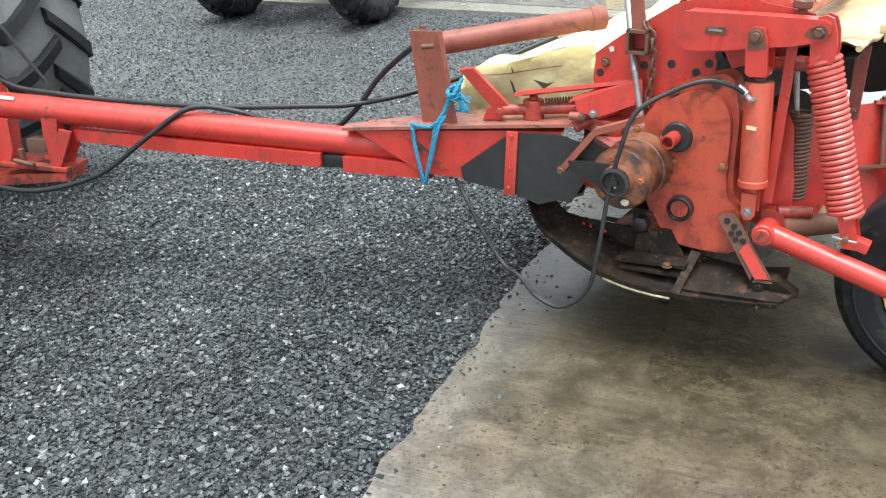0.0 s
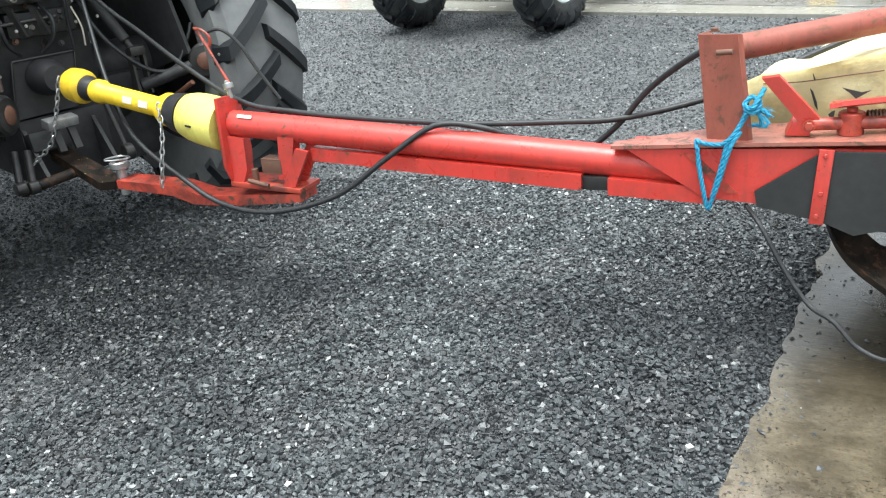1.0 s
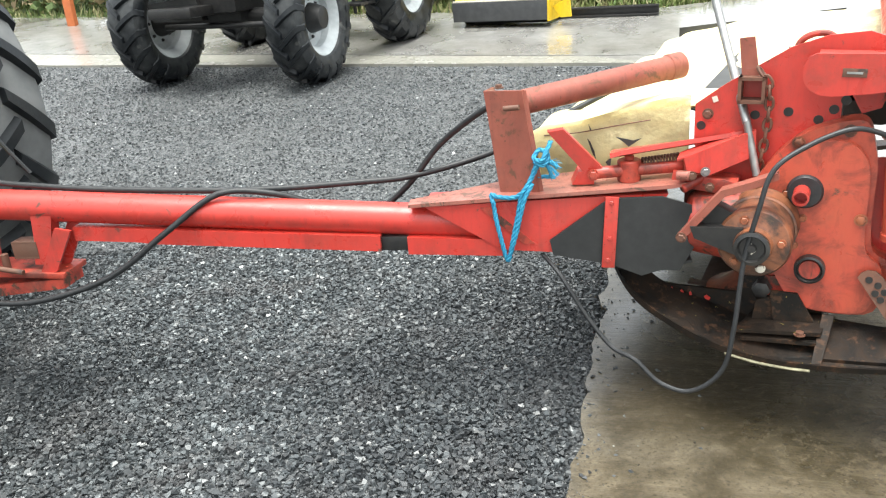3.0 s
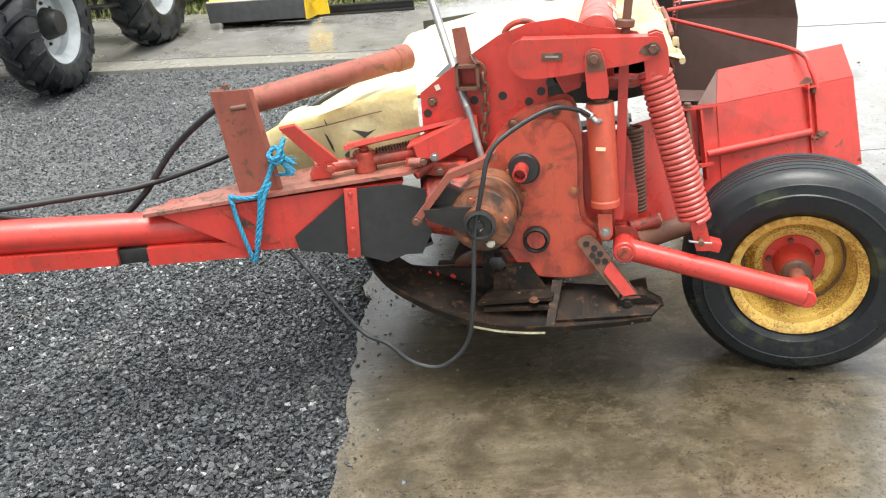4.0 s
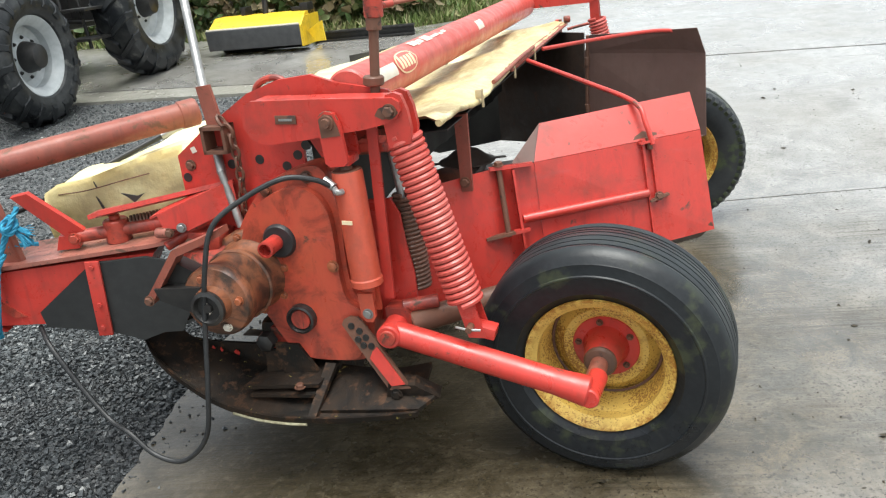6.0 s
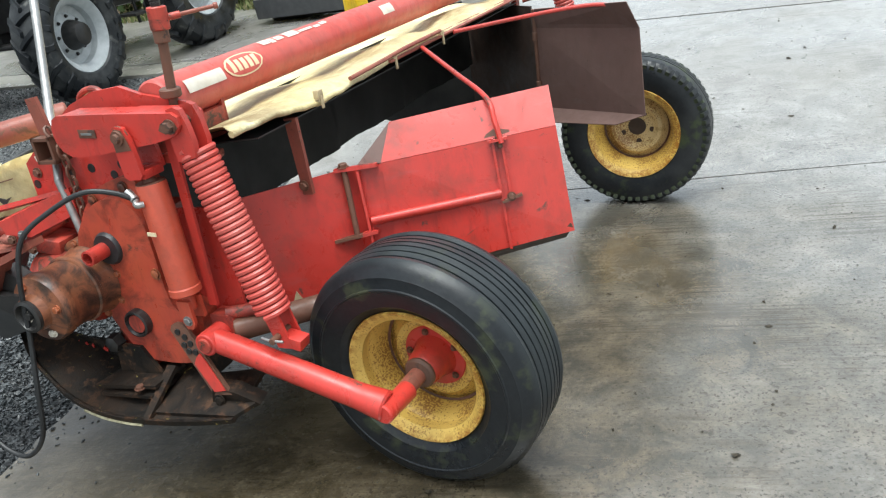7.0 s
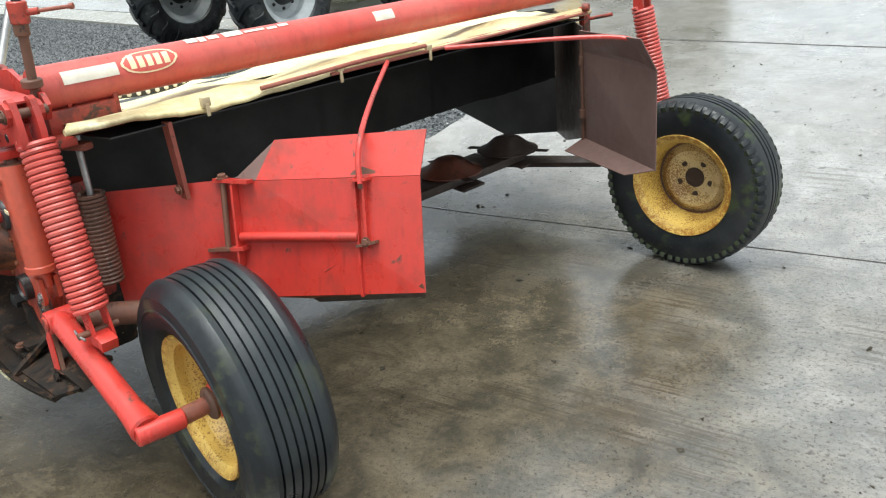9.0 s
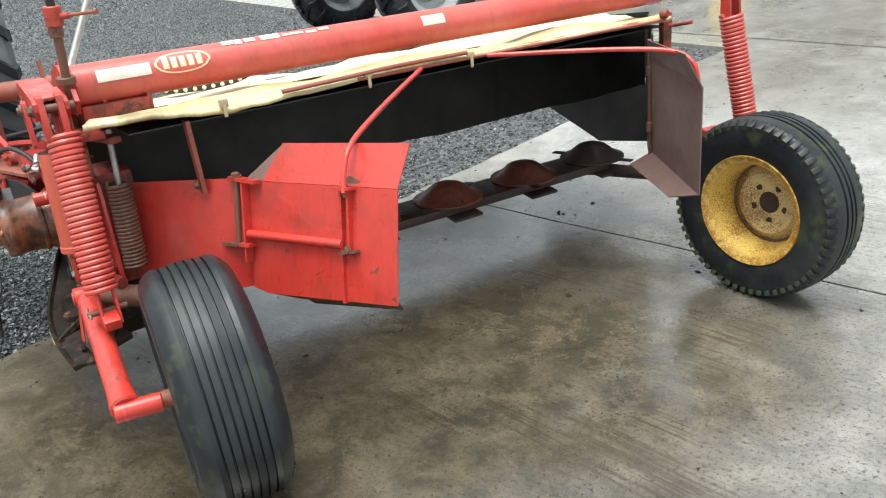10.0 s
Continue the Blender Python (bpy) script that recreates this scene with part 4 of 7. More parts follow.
part("tube_clamp", pipe([(-0.12, 0.130, 1.19), (-0.105, 0.130, 1.222), (-0.07, 0.130, 1.240), (-0.03, 0.130, 1.238), (0.0, 0.130, 1.21)], 0.010, 10, 4), red_dirty, SIDE)
part("cross_lug", box((0.25, 0.12, 1.045), (0.12, 0.10, 0.026), bevel=0.006), red_dirty, SIDE)
part("stay_strip", plate([(0.245, 0.05, 1.12), (0.275, 0.05, 1.12), (0.262, 0.05, 0.60), (0.232, 0.05, 0.60)], 0.010, 0.002), red, SIDE, "flat red stay")
part("web_plate", plate([(0.13, 0.110, 0.88), (0.262, 0.110, 0.885), (0.286, 0.110, 0.84), (0.296, 0.110, 0.74), (0.310, 0.110, 0.66), (0.312, 0.110, 0.55), (0.221, 0.110, 0.50), (0.13, 0.110, 0.50)], 0.010, 0.003), red, SIDE, "red web plate in front of the small spring")
part("pivot_bracket", joined(plate([(0.235, 0.035, 0.575), (0.30, 0.035, 0.575), (0.325, 0.035, 0.52), (0.295, 0.035, 0.47), (0.24, 0.035, 0.475)], 0.06, 0.008), bar((0.28, 0.06, 0.57), (0.38, 0.10, 0.575), 0.020)), red_dirty, SIDE, "greasy red pivot bracket")
part("cross_axle", bar((0.30, 0.05, 0.52), (0.60, 0.30, 0.53), 0.036, seg=24), rust, SIDE, "rusty brown cross tube")
part("holder_tube", joined(plate([(-0.268, 0.045, 1.055), (-0.190, 0.045, 1.055), (-0.190, 0.045, 1.045), (-0.268, 0.045, 1.045)], 0.10, 0.001), plate([(-0.268, 0.045, 1.125), (-0.190, 0.045, 1.125), (-0.190, 0.045, 1.115), (-0.268, 0.045, 1.115)], 0.10, 0.001), plate([(-0.268, 0.045, 1.125), (-0.258, 0.045, 1.125), (-0.258, 0.045, 1.045), (-0.268, 0.045, 1.045)], 0.10, 0.001), plate([(-0.200, 0.045, 1.125), (-0.190, 0.045, 1.125), (-0.190, 0.045, 1.045), (-0.200, 0.045, 1.045)], 0.10, 0.001)), rust, SIDE, "rusty square tube holder")
part("holder_post", plate([(-0.262, 0.08, 1.12), (-0.212, 0.08, 1.12), (-0.232, 0.08, 1.24), (-0.275, 0.08, 1.235)], 0.012, 0.002), rusty_red, SIDE)
part("stand_rod", joined(bar((-0.198, 0.055, 0.82), (-0.240, 0.07, 0.99), 0.012), bar((-0.238, 0.07, 0.98), (-0.455, 0.385, 1.52), 0.0135)), steel, MOWER, "long dull steel parking stand rod")


def chain(name, pts, parent, mat, r, wire, label="", flat=False):
    """Links along a line, each turned a quarter."""
    line = smooth_line(pts, 12)
    step, links = r * 2.9, []
    need = 0.0
    for a, b in zip(line, line[1:]):
        d = (b - a).length
        while need <= d and d > 0:
            links.append((a.lerp(b, need / d), (b - a).normalized()))
            need += step
        need -= d
    bm = bmesh.new()
    for i, (c, t) in enumerate(links):
        _, u, v = basis(t)
        if i % 2 and not flat:
            u, v = v, u
        loop = [c + t * (r * 1.9 * math.cos(k * math.tau / 10)) + u * (r * math.sin(k * math.tau / 10)) for k in range(11)]
        sweep(bm, loop, wire, 5)
    return part(name, bm, mat, parent, label)


chain("chain", [(-0.205, 0.07, 1.135), (-0.182, 0.065, 1.10), (-0.178, 0.07, 1.03), (-0.182, 0.075, 0.95), (-0.192, 0.08, 0.87), (-0.20, 0.09, 0.82)], MOWER, rust, 0.0115, 0.0050, "short rusty chain")

# inner skid shoe and the strut with holes
def runner():
    """A bent flat runner, turned up in front, with a raised outer edge."""
    line = smooth_line([(-0.655, 0.06, 0.475), (-0.60, 0.01, 0.415), (-0.535, -0.03, 0.370), (-0.455, -0.06, 0.336), (-0.330, -0.10, 0.298), (-0.20, -0.125, 0.276), (-0.06, -0.132, 0.268), (0.10, -0.128, 0.276), (0.24, -0.118, 0.290), (0.35, -0.108, 0.306)], 5)
    bm, rows = bmesh.new(), []
    for i, p in enumerate(line):
        f = i / (len(line) - 1)
        inn = Vector((0.05 - 0.06 * f, 0.085 + 0.115 * min(1.0, 2.2 * f), 0.02 + 0.03 * f))
        up = Vector((0.0, -0.006, 0.030 - 0.012 * f))
        rows.append([bm.verts.new(q) for q in (p + up, p, p + inn, p + inn + Vector((0, 0, 0.016)), p + Vector((0.0, 0.014, 0.014)), p + up + Vector((0.0, 0.010, 0.0)))])
    for a, b in zip(rows, rows[1:]):
        for k in range(6):
            bm.faces.new((a[k], a[(k + 1) % 6], b[(k + 1) % 6], b[k]))
    bm.faces.new(rows[0]), bm.faces.new(rows[-1][::-1])
    return bm


SHOE = part("skid_shoe", runner(), shoe_mat, MOWER, "worn rusty skid shoe, scuffed bright along its edge", 40)
# dark plate added to stand in for the dark gap behind the runner
part("gap_plate", plate([(-0.62, 0.13, 0.44), (-0.55, 0.13, 0.400), (-0.44, 0.12, 0.392), (-0.12, 0.10, 0.400), (-0.06, 0.10, 0.30), (-0.36, 0.11, 0.29), (-0.55, 0.13, 0.36)], 0.012, 0.003), shoe_mat, SHOE, "dark upright plate behind the runner, added to fill the dark gap")
for x0, z0, w in ((-0.510, 0.392, 0.036), (-0.462, 0.384, 0.020), (-0.425, 0.380, 0.012), (-0.395, 0.377, 0.010), (-0.345, 0.370, 0.022)):
    part("red_remnant", plate([(x0, 0.098, z0), (x0 + w * 0.4, 0.098, z0 + 0.007), (x0 + w, 0.098, z0 - 0.003), (x0 + w * 0.8, 0.098, z0 - 0.012), (x0 + w * 0.2, 0.098, z0 - 0.008)], 0.004, 0), red, SHOE, "scrap of red paint")
part("rear_plate", plate([(0.035, -0.10, 0.288), (0.352, -0.098, 0.316), (0.385, -0.04, 0.324), (0.335, 0.03, 0.326), (0.22, 0.06, 0.345), (0.05, 0.08, 0.345)], 0.012, 0.004), shoe_mat, SHOE)
part("cross_strap", plate([(0.012, -0.118, 0.278), (0.040, -0.118, 0.282), (0.062, 0.02, 0.385), (0.028, 0.02, 0.385)], 0.014, 0.003), shoe_mat, SHOE, "dark diagonal strap over the runner")
part("shoe_clamp", joined(plate([(-0.22, -0.07, 0.335), (0.03, -0.06, 0.352), (0.05, 0.06, 0.365), (-0.18, 0.08, 0.345)], 0.012, 0.002), plate([(-0.20, -0.075, 0.312), (0.02, -0.075, 0.325), (0.04, 0.05, 0.33), (-0.18, 0.05, 0.318)], 0.010, 0.002)), shoe_mat, SHOE, "two stacked dark clamp plates")
part("clamp_web", joined(plate([(-0.13, 0.0, 0.46), (-0.05, 0.0, 0.46), (0.015, 0.0, 0.352), (-0.11, 0.0, 0.345)], 0.014, 0.003), plate([(-0.17, 0.01, 0.42), (-0.12, 0.01, 0.44), (-0.10, 0.01, 0.35), (-0.18, 0.01, 0.345)], 0.05, 0.003)), shoe_mat, SHOE)
part("clamp_bolt", bolt((-0.03, -0.065, 0.352), (0, 0, 1), 0.013, 0.012), rust, SHOE)
part("worn_strip", pipe([(-0.24, -0.121, 0.281), (-0.15, -0.131, 0.271), (-0.06, -0.1335, 0.267), (0.01, -0.1335, 0.269)], 0.0048, 6, 4), scuffed, SHOE, "bright scuffed lower edge")
STRUT = part("height_strut", plate([(0.112, -0.012, 0.540), (0.120, -0.010, 0.556), (0.138, -0.009, 0.566), (0.160, -0.009, 0.564), (0.178, -0.012, 0.550), (0.318, -0.055, 0.365), (0.252, -0.055, 0.355)], 0.012, 0.003), rust, MOWER, "rusty strut with adjusting holes and a red patch")
part("red_paint_patch", plate([(0.199, -0.0375, 0.448), (0.208, -0.0335, 0.468), (0.222, -0.0300, 0.482), (0.240, -0.0345, 0.460), (0.303, -0.0545, 0.378), (0.262, -0.0555, 0.370)], -0.004, 0), red, STRUT, "bright red paint left on the strut")
for x_, z_ in ((0.143, 0.538), (0.168, 0.524), (0.163, 0.500), (0.187, 0.506), (0.179, 0.483), (0.203, 0.482)):
    c = (x_, -0.012 - 0.043 * (0.55 - z_) / 0.19 - 0.001, z_)
    part("strut_hole", lathed([(0, -0.003), (0.0095, -0.003), (0.0105, 0.002), (0, 0.002)], c, (0.0, 1, 0.0), 14), dark_iron, STRUT)
part("strut_foot", joined(plate([(0.25, -0.055, 0.375), (0.33, -0.055, 0.375), (0.395, -0.03, 0.325), (0.36, -0.03, 0.305), (0.24, -0.06, 0.315)], 0.05, 0.005), bolt((0.275, -0.06, 0.345), (0, -1, 0), 0.014, 0.01)), shoe_mat, STRUT)

# top tube
TUBE = part("top_tube", bar((0.175, 0.125, 1.188), (0.182, 2.70, 1.186), 0.066, seg=40, cap=0.006), red_pale, MOWER, "long faded red main tube with worn stickers")


def on_tube(y0, y1, a0, a1, material, name, label="", r=0.0675, corner=0.0):
    """A thin patch wrapped on the main tube between two angles from the top towards the rear."""
    bm = bmesh.new()
    rows = []
    for i in range(13):
        y = y0 + (y1 - y0) * i / 12
        sq = 1.0
        if corner:
            sq = max(0.02, 1 - abs(2 * i / 12 - 1) ** 2.4) ** 0.5
        mid, half = (a0 + a1) / 2, (a1 - a0) / 2 * sq
        rows.append([bm.verts.new((0.1775 + r * math.sin(mid + half * (k / 4 - 1)), y, 1.188 + r * math.cos(mid + half * (k / 4 - 1)))) for k in range(9)])
    for a, b in zip(rows, rows[1:]):
        for k in range(8):
            bm.faces.new((a[k], a[k + 1], b[k + 1], b[k]))
    return part(name, bm, material, TUBE, label)


on_tube(0.195, 0.365, 0.85, 1.45, white_paint, "sticker", "pale worn paper sticker")
on_tube(0.378, 0.565, 0.50, 1.62, cream_sticker, "oval_badge", "cream oval maker's badge", 0.0676, 1.0)
on_tube(0.386, 0.557, 0.57, 1.55, red_pale, "badge_field", "", 0.0681, 1.0)
for i in range(5):
    on_tube(0.405 + 0.028 * i, 0.424 + 0.028 * i, 0.78 if i else 0.62, 1.34, cream_sticker, "badge_bar", "", 0.0686)
on_tube(1.40, 1.50, 0.75, 1.35, white_paint, "sticker", "small cream sticker")
for i, (a, b) in enumerate(((0.62, 0.66), (0.665, 0.69), (0.70, 0.74), (0.76, 0.83), (0.84, 0.92), (0.93, 0.97), (0.98, 1.02))):
    on_tube(a, b, (0.10 if i < 4 else 0.32) + 0.05 * (i % 3), 0.55 + 0.06 * (i % 2), white_paint, "peeled_letter_bar", "", 0.0676)
part("tube_bracket", joined(box((0.17, 0.345, 1.098), (0.11, 0.016, 0.12)), box((0.155, 0.235, 1.085), (0.15, 0.21, 0.085), bevel=0.008)), red_dirty, TUBE, "grimy red saddle under the tube")
STRAP_LINE = smooth_line([(-0.188, 0.44, 1.083), (-0.19, 0.50, 1.062), (-0.19, 0.61, 1.052), (-0.19, 0.72, 1.053), (-0.19, 0.79, 1.063), (-0.188, 0.87, 1.092)], 6)


def strap_band():
    """A thin hanging band with a little thickness."""
    bm, rows = bmesh.new(), []
    for p in STRAP_LINE:
        rows.append([bm.verts.new(p + Vector(o)) for o in ((0.003, 0, -0.012), (0.003, 0, 0.012), (-0.003, 0, 0.012), (-0.003, 0, -0.012))])
    for a, b in zip(rows, rows[1:]):
        for k in range(4):
            bm.faces.new((a[k], a[(k + 1) % 4], b[(k + 1) % 4], b[k]))
    bm.faces.new(rows[0][::-1]), bm.faces.new(rows[-1])
    return bm


STRAP = part("studded_strap", strap_band(), dark_iron, MOWER, "black strap with white studs slung under the tube")
for k in range(9):
    y = 0.488 + 0.0365 * k
    z = float(np.interp(y, [p.y for p in STRAP_LINE], [p.z for p in STRAP_LINE]))
    part("stud", lathed([(0.0, 0.0075), (0.005, 0.007), (0.0085, 0.004), (0.0085, 0.0)], (-0.187, y, z), (1, 0, 0), 10), white_paint, STRAP)
CRANK = part("crank_rod", joined(bar((0.262, 0.103, 1.17), (0.285, 0.112, 1.43), 0.0135), bar((0.262, 0.103, 1.21), (0.264, 0.103, 1.235), 0.029)), rust, MOWER, "upright adjusting crank")
part("threaded_spindle", joined(bar((0.285, 0.112, 1.42), (0.292, 0.115, 1.64), 0.0125), coil((0.286, 0.1123, 1.45), (0.292, 0.115, 1.63), 0.0125, 0.0022, 26, 12, 5)), dark_iron, CRANK, "dark threaded spindle")
part("crank_sleeve", bar((0.280, 0.108, 1.353), (0.283, 0.110, 1.405), 0.021, seg=20), rust, CRANK, "worn brown sleeve")
part("crank_handle", joined(bar((0.284, 0.112, 1.412), (0.392, 0.215, 1.420), 0.0055), bar((0.388, 0.211, 1.420), (0.396, 0.219, 1.4205), 0.0085)), rusty_red, CRANK, "thin worn handle")
part("crank_hub", joined(bar((0.283, 0.111, 1.385), (0.286, 0.112, 1.445), 0.026, seg=20), bar((0.284, 0.112, 1.412), (0.325, 0.151, 1.415), 0.0095)), red_dirty, CRANK)


# canvas cover over the cutter bar
def cover():
    """Cream canvas from the rear rail forward over hoops and down in front, black inside."""
    path = [(0.435, 1.098), (0.36, 1.112), (0.20, 1.080), (0.02, 1.052), (-0.16, 1.050), (-0.34, 1.058), (-0.52, 1.03), (-0.68, 0.985), (-0.82, 0.945), (-0.945, 0.925), (-0.985, 0.88), (-0.985, 0.80), (-0.965, 0.74), (-0.955, 0.69), (-0.95, 0.65), (-0.945, 0.62)]
    P = smooth_line([(x, 0, z) for x, z in path], 3)
    n, m = len(P), 84
    bm, ib = bmesh.new(), bmesh.new()
    out, inn = [], []
    for j in range(m + 1):
        ro, ri = [], []
        for i, p in enumerate(P):
            f = i / (n - 1)
            near_end = 0.17 - 0.075 * max(0.0, 1 - f / 0.12)
            y = near_end + (2.52 + 0.38 * min(1, max(0, (f - 0.08) / 0.35)) - near_end) * j / m
            sag = 0.016 * math.sin(y * 9 + 2) * math.sin(f * 9) + 0.022 * noise.noise((p.x * 3, y * 2.2, p.z * 3)) + 0.010 * noise.noise((p.x * 9, y * 7, 5))
            edge = 1.0 if f < 0.06 else 0.0
            droop = float(np.interp(y, (0.09, 0.30, 0.45, 0.56, 0.75, 1.0), (0.012, 0.004, -0.018, -0.024, -0.010, 0.0))) * max(0.0, 1 - f / 0.22)
            x, z = p.x - 0.02 * noise.noise((y * 3, 3, 0)) * (1 - edge), p.z + droop + sag * (1 - 0.6 * edge)
            hollow = float(np.interp(p.x, (-0.96, -0.82, -0.68, -0.52, -0.34, -0.16, 0.05), (0.0, 0.018, 0.042, 0.062, 0.050, 0.006, 0.0)))
            z -= hollow * float(np.interp(y, (0.30, 0.50, 1.0, 1.55, 2.1), (0.0, 1.0, 1.0, 0.95, 0.2))) * (1.0 if p.z > 0.9 else 0.0)
            if f > 0.65:
                x += 0.02 * math.sin(y * 17) * (f - 0.6) * 2
            pull = 0.10 * max(0, 1 - (y - 0.17) / 0.25) ** 2 if f > 0.3 else 0
            yy = y + (0.05 * (f - 0.3) if j == 0 and f > 0.3 else 0)
            ro.append(bm.verts.new((x, yy, z - pull * 0.3)))
            ri.append(ib.verts.new((x + 0.006, yy, z - pull * 0.3 - 0.010)))
        out.append(ro), inn.append(ri)
    for a, b in zip(out, out[1:]):
        for i in range(n - 1):
            bm.faces.new((a[i], a[i + 1], b[i + 1], b[i]))
    for a, b in zip(inn, inn[1:]):
        for i in range(n - 1):
            ib.faces.new((a[i], a[i + 1], b[i + 1], b[i]))
    for i in range(n - 1):
        bm.faces.new((out[0][i], out[0][i + 1], bm.verts.new(out[0][i + 1].co + Vector((0.004, 0.012, -0.01))), bm.verts.new(out[0][i].co + Vector((0.004, 0.012, -0.01)))))
    hem_line = [r[0].co + Vector((0.002, 0, -0.006)) for r in out]
    c = part("canvas_cover", bm, canvas, MOWER, "cream canvas cover, torn and stained", 80)
    hb = bmesh.new()
    sweep(hb, hem_line, 0.0095, 12)
    for v in hb.verts:
        v.co += Vector((0.004 * noise.noise(v.co * 9), 0, 0.005 * noise.noise(v.co * 14 + Vector((3, 0, 0)))))
    part("rolled_hem", hb, canvas, c, "rolled browned hem of the canvas", 80)
    part("lining", ib, curtain_rubber, c, "black inner side of the cover", 80)
    # near end flap of the cover with its tears
    fb = bmesh.new()
    low = [(-0.43, 0.80), (-0.60, 0.75), (-0.80, 0.71), (-0.95, 0.70), (-1.0, 0.70)]
    grid = []
    for i in range(29):
        x = -0.425 - 0.575 * i / 28
        zt = float(np.interp(-x, [-q.x for q in P], [q.z for q in P])) if x > -0.94 else 0.925 - (-0.94 - x) * 0.5
        zb = float(np.interp(-x, [-q[0] for q in low], [q[1] for q in low]))
        col = []
        for k in range(15):
            f = k / 14
            bulge = 0.016 * math.sin(f * math.pi) + 0.014 * noise.noise((x * 6, f * 2.2, 8)) * min(1, f * 4) + 0.006 * noise.noise((x * 17, f * 6, 1)) * min(1, f * 4)
            col.append(fb.verts.new((x, 0.174 - bulge, zt + (zb - zt) * f)))
        grid.append(col)
    for a, b in zip(grid, grid[1:]):
        for k in range(14):
            fb.faces.new((a[k], a[k + 1], b[k + 1], b[k]))
    bmesh.ops.solidify(fb, geom=fb.faces[:], thickness=0.004)
    part("end_flap", fb, canvas, c, "cream end flap with torn holes", 80)
    for pts in (((-0.665, 0.905), (-0.605, 0.895), (-0.575, 0.905), (-0.62, 0.873), (-0.64, 0.89)), ((-0.765, 0.895), (-0.745, 0.84), (-0.735, 0.825), (-0.74, 0.85), (-0.755, 0.885)), ((-0.76, 0.945), (-0.75, 0.925), (-0.755, 0.925)), ((-0.70, 0.815), (-0.685, 0.79), (-0.68, 0.83), (-0.69, 0.825))):
        part("tear", plate([(x, 0.138, z) for x, z in pts], 0.004, 0), curtain_rubber, c, "dark tear")
    part("seam", pipe([(-0.93, 0.160, 0.895), (-0.80, 0.152, 0.912), (-0.65, 0.148, 0.945), (-0.55, 0.150, 0.965)], 0.002, 6, 4), rust, c)
    return c


cover()
RAIL = part("rear_rail", joined(box((0.440, 1.74, 1.092), (0.035, 1.48, 0.010), (0, 12, 0)), pipe([(0.448, 0.72, 1.098), (0.452, 0.95, 1.105), (0.455, 1.15, 1.112), (0.455, 1.45, 1.112)], 0.008, 8, 4)), rusty_red, MOWER, "rusty red rail along the cover's rear edge")
for y in (0.52, 1.04, 1.47):
    part("rail_clip", joined(box((0.446, y, 1.098), (0.022, 0.030, 0.030), bevel=0.006), box((0.456, y, 1.074), (0.008, 0.012, 0.04))), stick_wood, RAIL)
part("far_hanger", joined(bar((0.44, 2.46, 1.115), (0.47, 2.47, 1.115), 0.018), bar((0.45, 2.5, 1.06), (0.56, 2.52, 1.08), 0.008), box((0.40, 2.53, 1.03), (0.03, 0.05, 0.16))), red_dirty, RAIL)
LEVER = part("flap_lever", plate([(0.392, 0.392, 1.060), (0.434, 0.392, 1.060), (0.428, 0.405, 0.812), (0.392, 0.405, 0.812)], 0.014, 0.003), rusty_red, MOWER, "hanging rusty flat lever")
part("lever_bolt", bolt((0.409, 0.396, 0.845), (0, -1, 0), 0.013, 0.012), rust, LEVER)

# dark rear curtain, sides and cutter bar under the cover
FARW = part("far_side_wall", plate([(0.560, 2.285, 1.06), (-0.04, 2.86, 1.04), (-0.04, 2.86, 0.38), (0.20, 2.63, 0.42), (0.555, 2.300, 0.56)], 0.008, 0), cutter_mat, MOWER, "dark brown sheet closing the far end")
part("end_sheet", plate([(-0.04, 2.862, 1.05), (-0.99, 2.90, 0.95), (-0.99, 2.91, 0.45), (-0.46, 2.90, 0.30), (-0.04, 2.862, 0.38)], 0.008, 0), curtain_rubber, FARW)
# daylight through the hole, put in as a white disc
part("wall_hole", lathed([(0, 0), (0.014, 0), (0.014, -0.004), (0, -0.004)], (-0.01, 2.820, 0.715), (0.69, 0.72, 0), 12), white_paint, FARW, "bolt hole, its daylight painted white")
part("roof_lining", plate([(0.42, 0.22, 1.050), (0.42, 2.50, 1.055), (-0.45, 2.85, 0.99), (-0.45, 0.22, 0.99)], 0.004, 0), curtain_rubber, MOWER, "black underside of the cover")


def hanging_curtain():
    """Black rubber curtain under the cover, in lapped panels with a ragged lower edge."""
    bm, rows = bmesh.new(), []
    n = 132
    for j in range(n + 1):
        y = 0.20 + 2.60 * j / n
        low = 0.700 + 0.010 * noise.noise((y * 4.0, 0, 1)) + 0.004 * noise.noise((y * 23.0, 0, 4))
        lap = 0.012 * ((y * 1.6) % 1.0)
        col = []
        for k in range(13):
            f = k / 12
            z = 1.045 + (low - 1.045) * f
            x = 0.0 + lap * f + 0.018 * noise.noise((y * 2.2, z * 3.0, 7)) * f + 0.006 * noise.noise((y * 8.0, z * 5.0, 2)) * f
            col.append(bm.verts.new((x, y, z)))
        rows.append(col)
    for a, b in zip(rows, rows[1:]):
        for k in range(12):
            bm.faces.new((a[k], a[k + 1], b[k + 1], b[k]))
    bmesh.ops.solidify(bm, geom=bm.faces[:], thickness=0.005)
    return bm


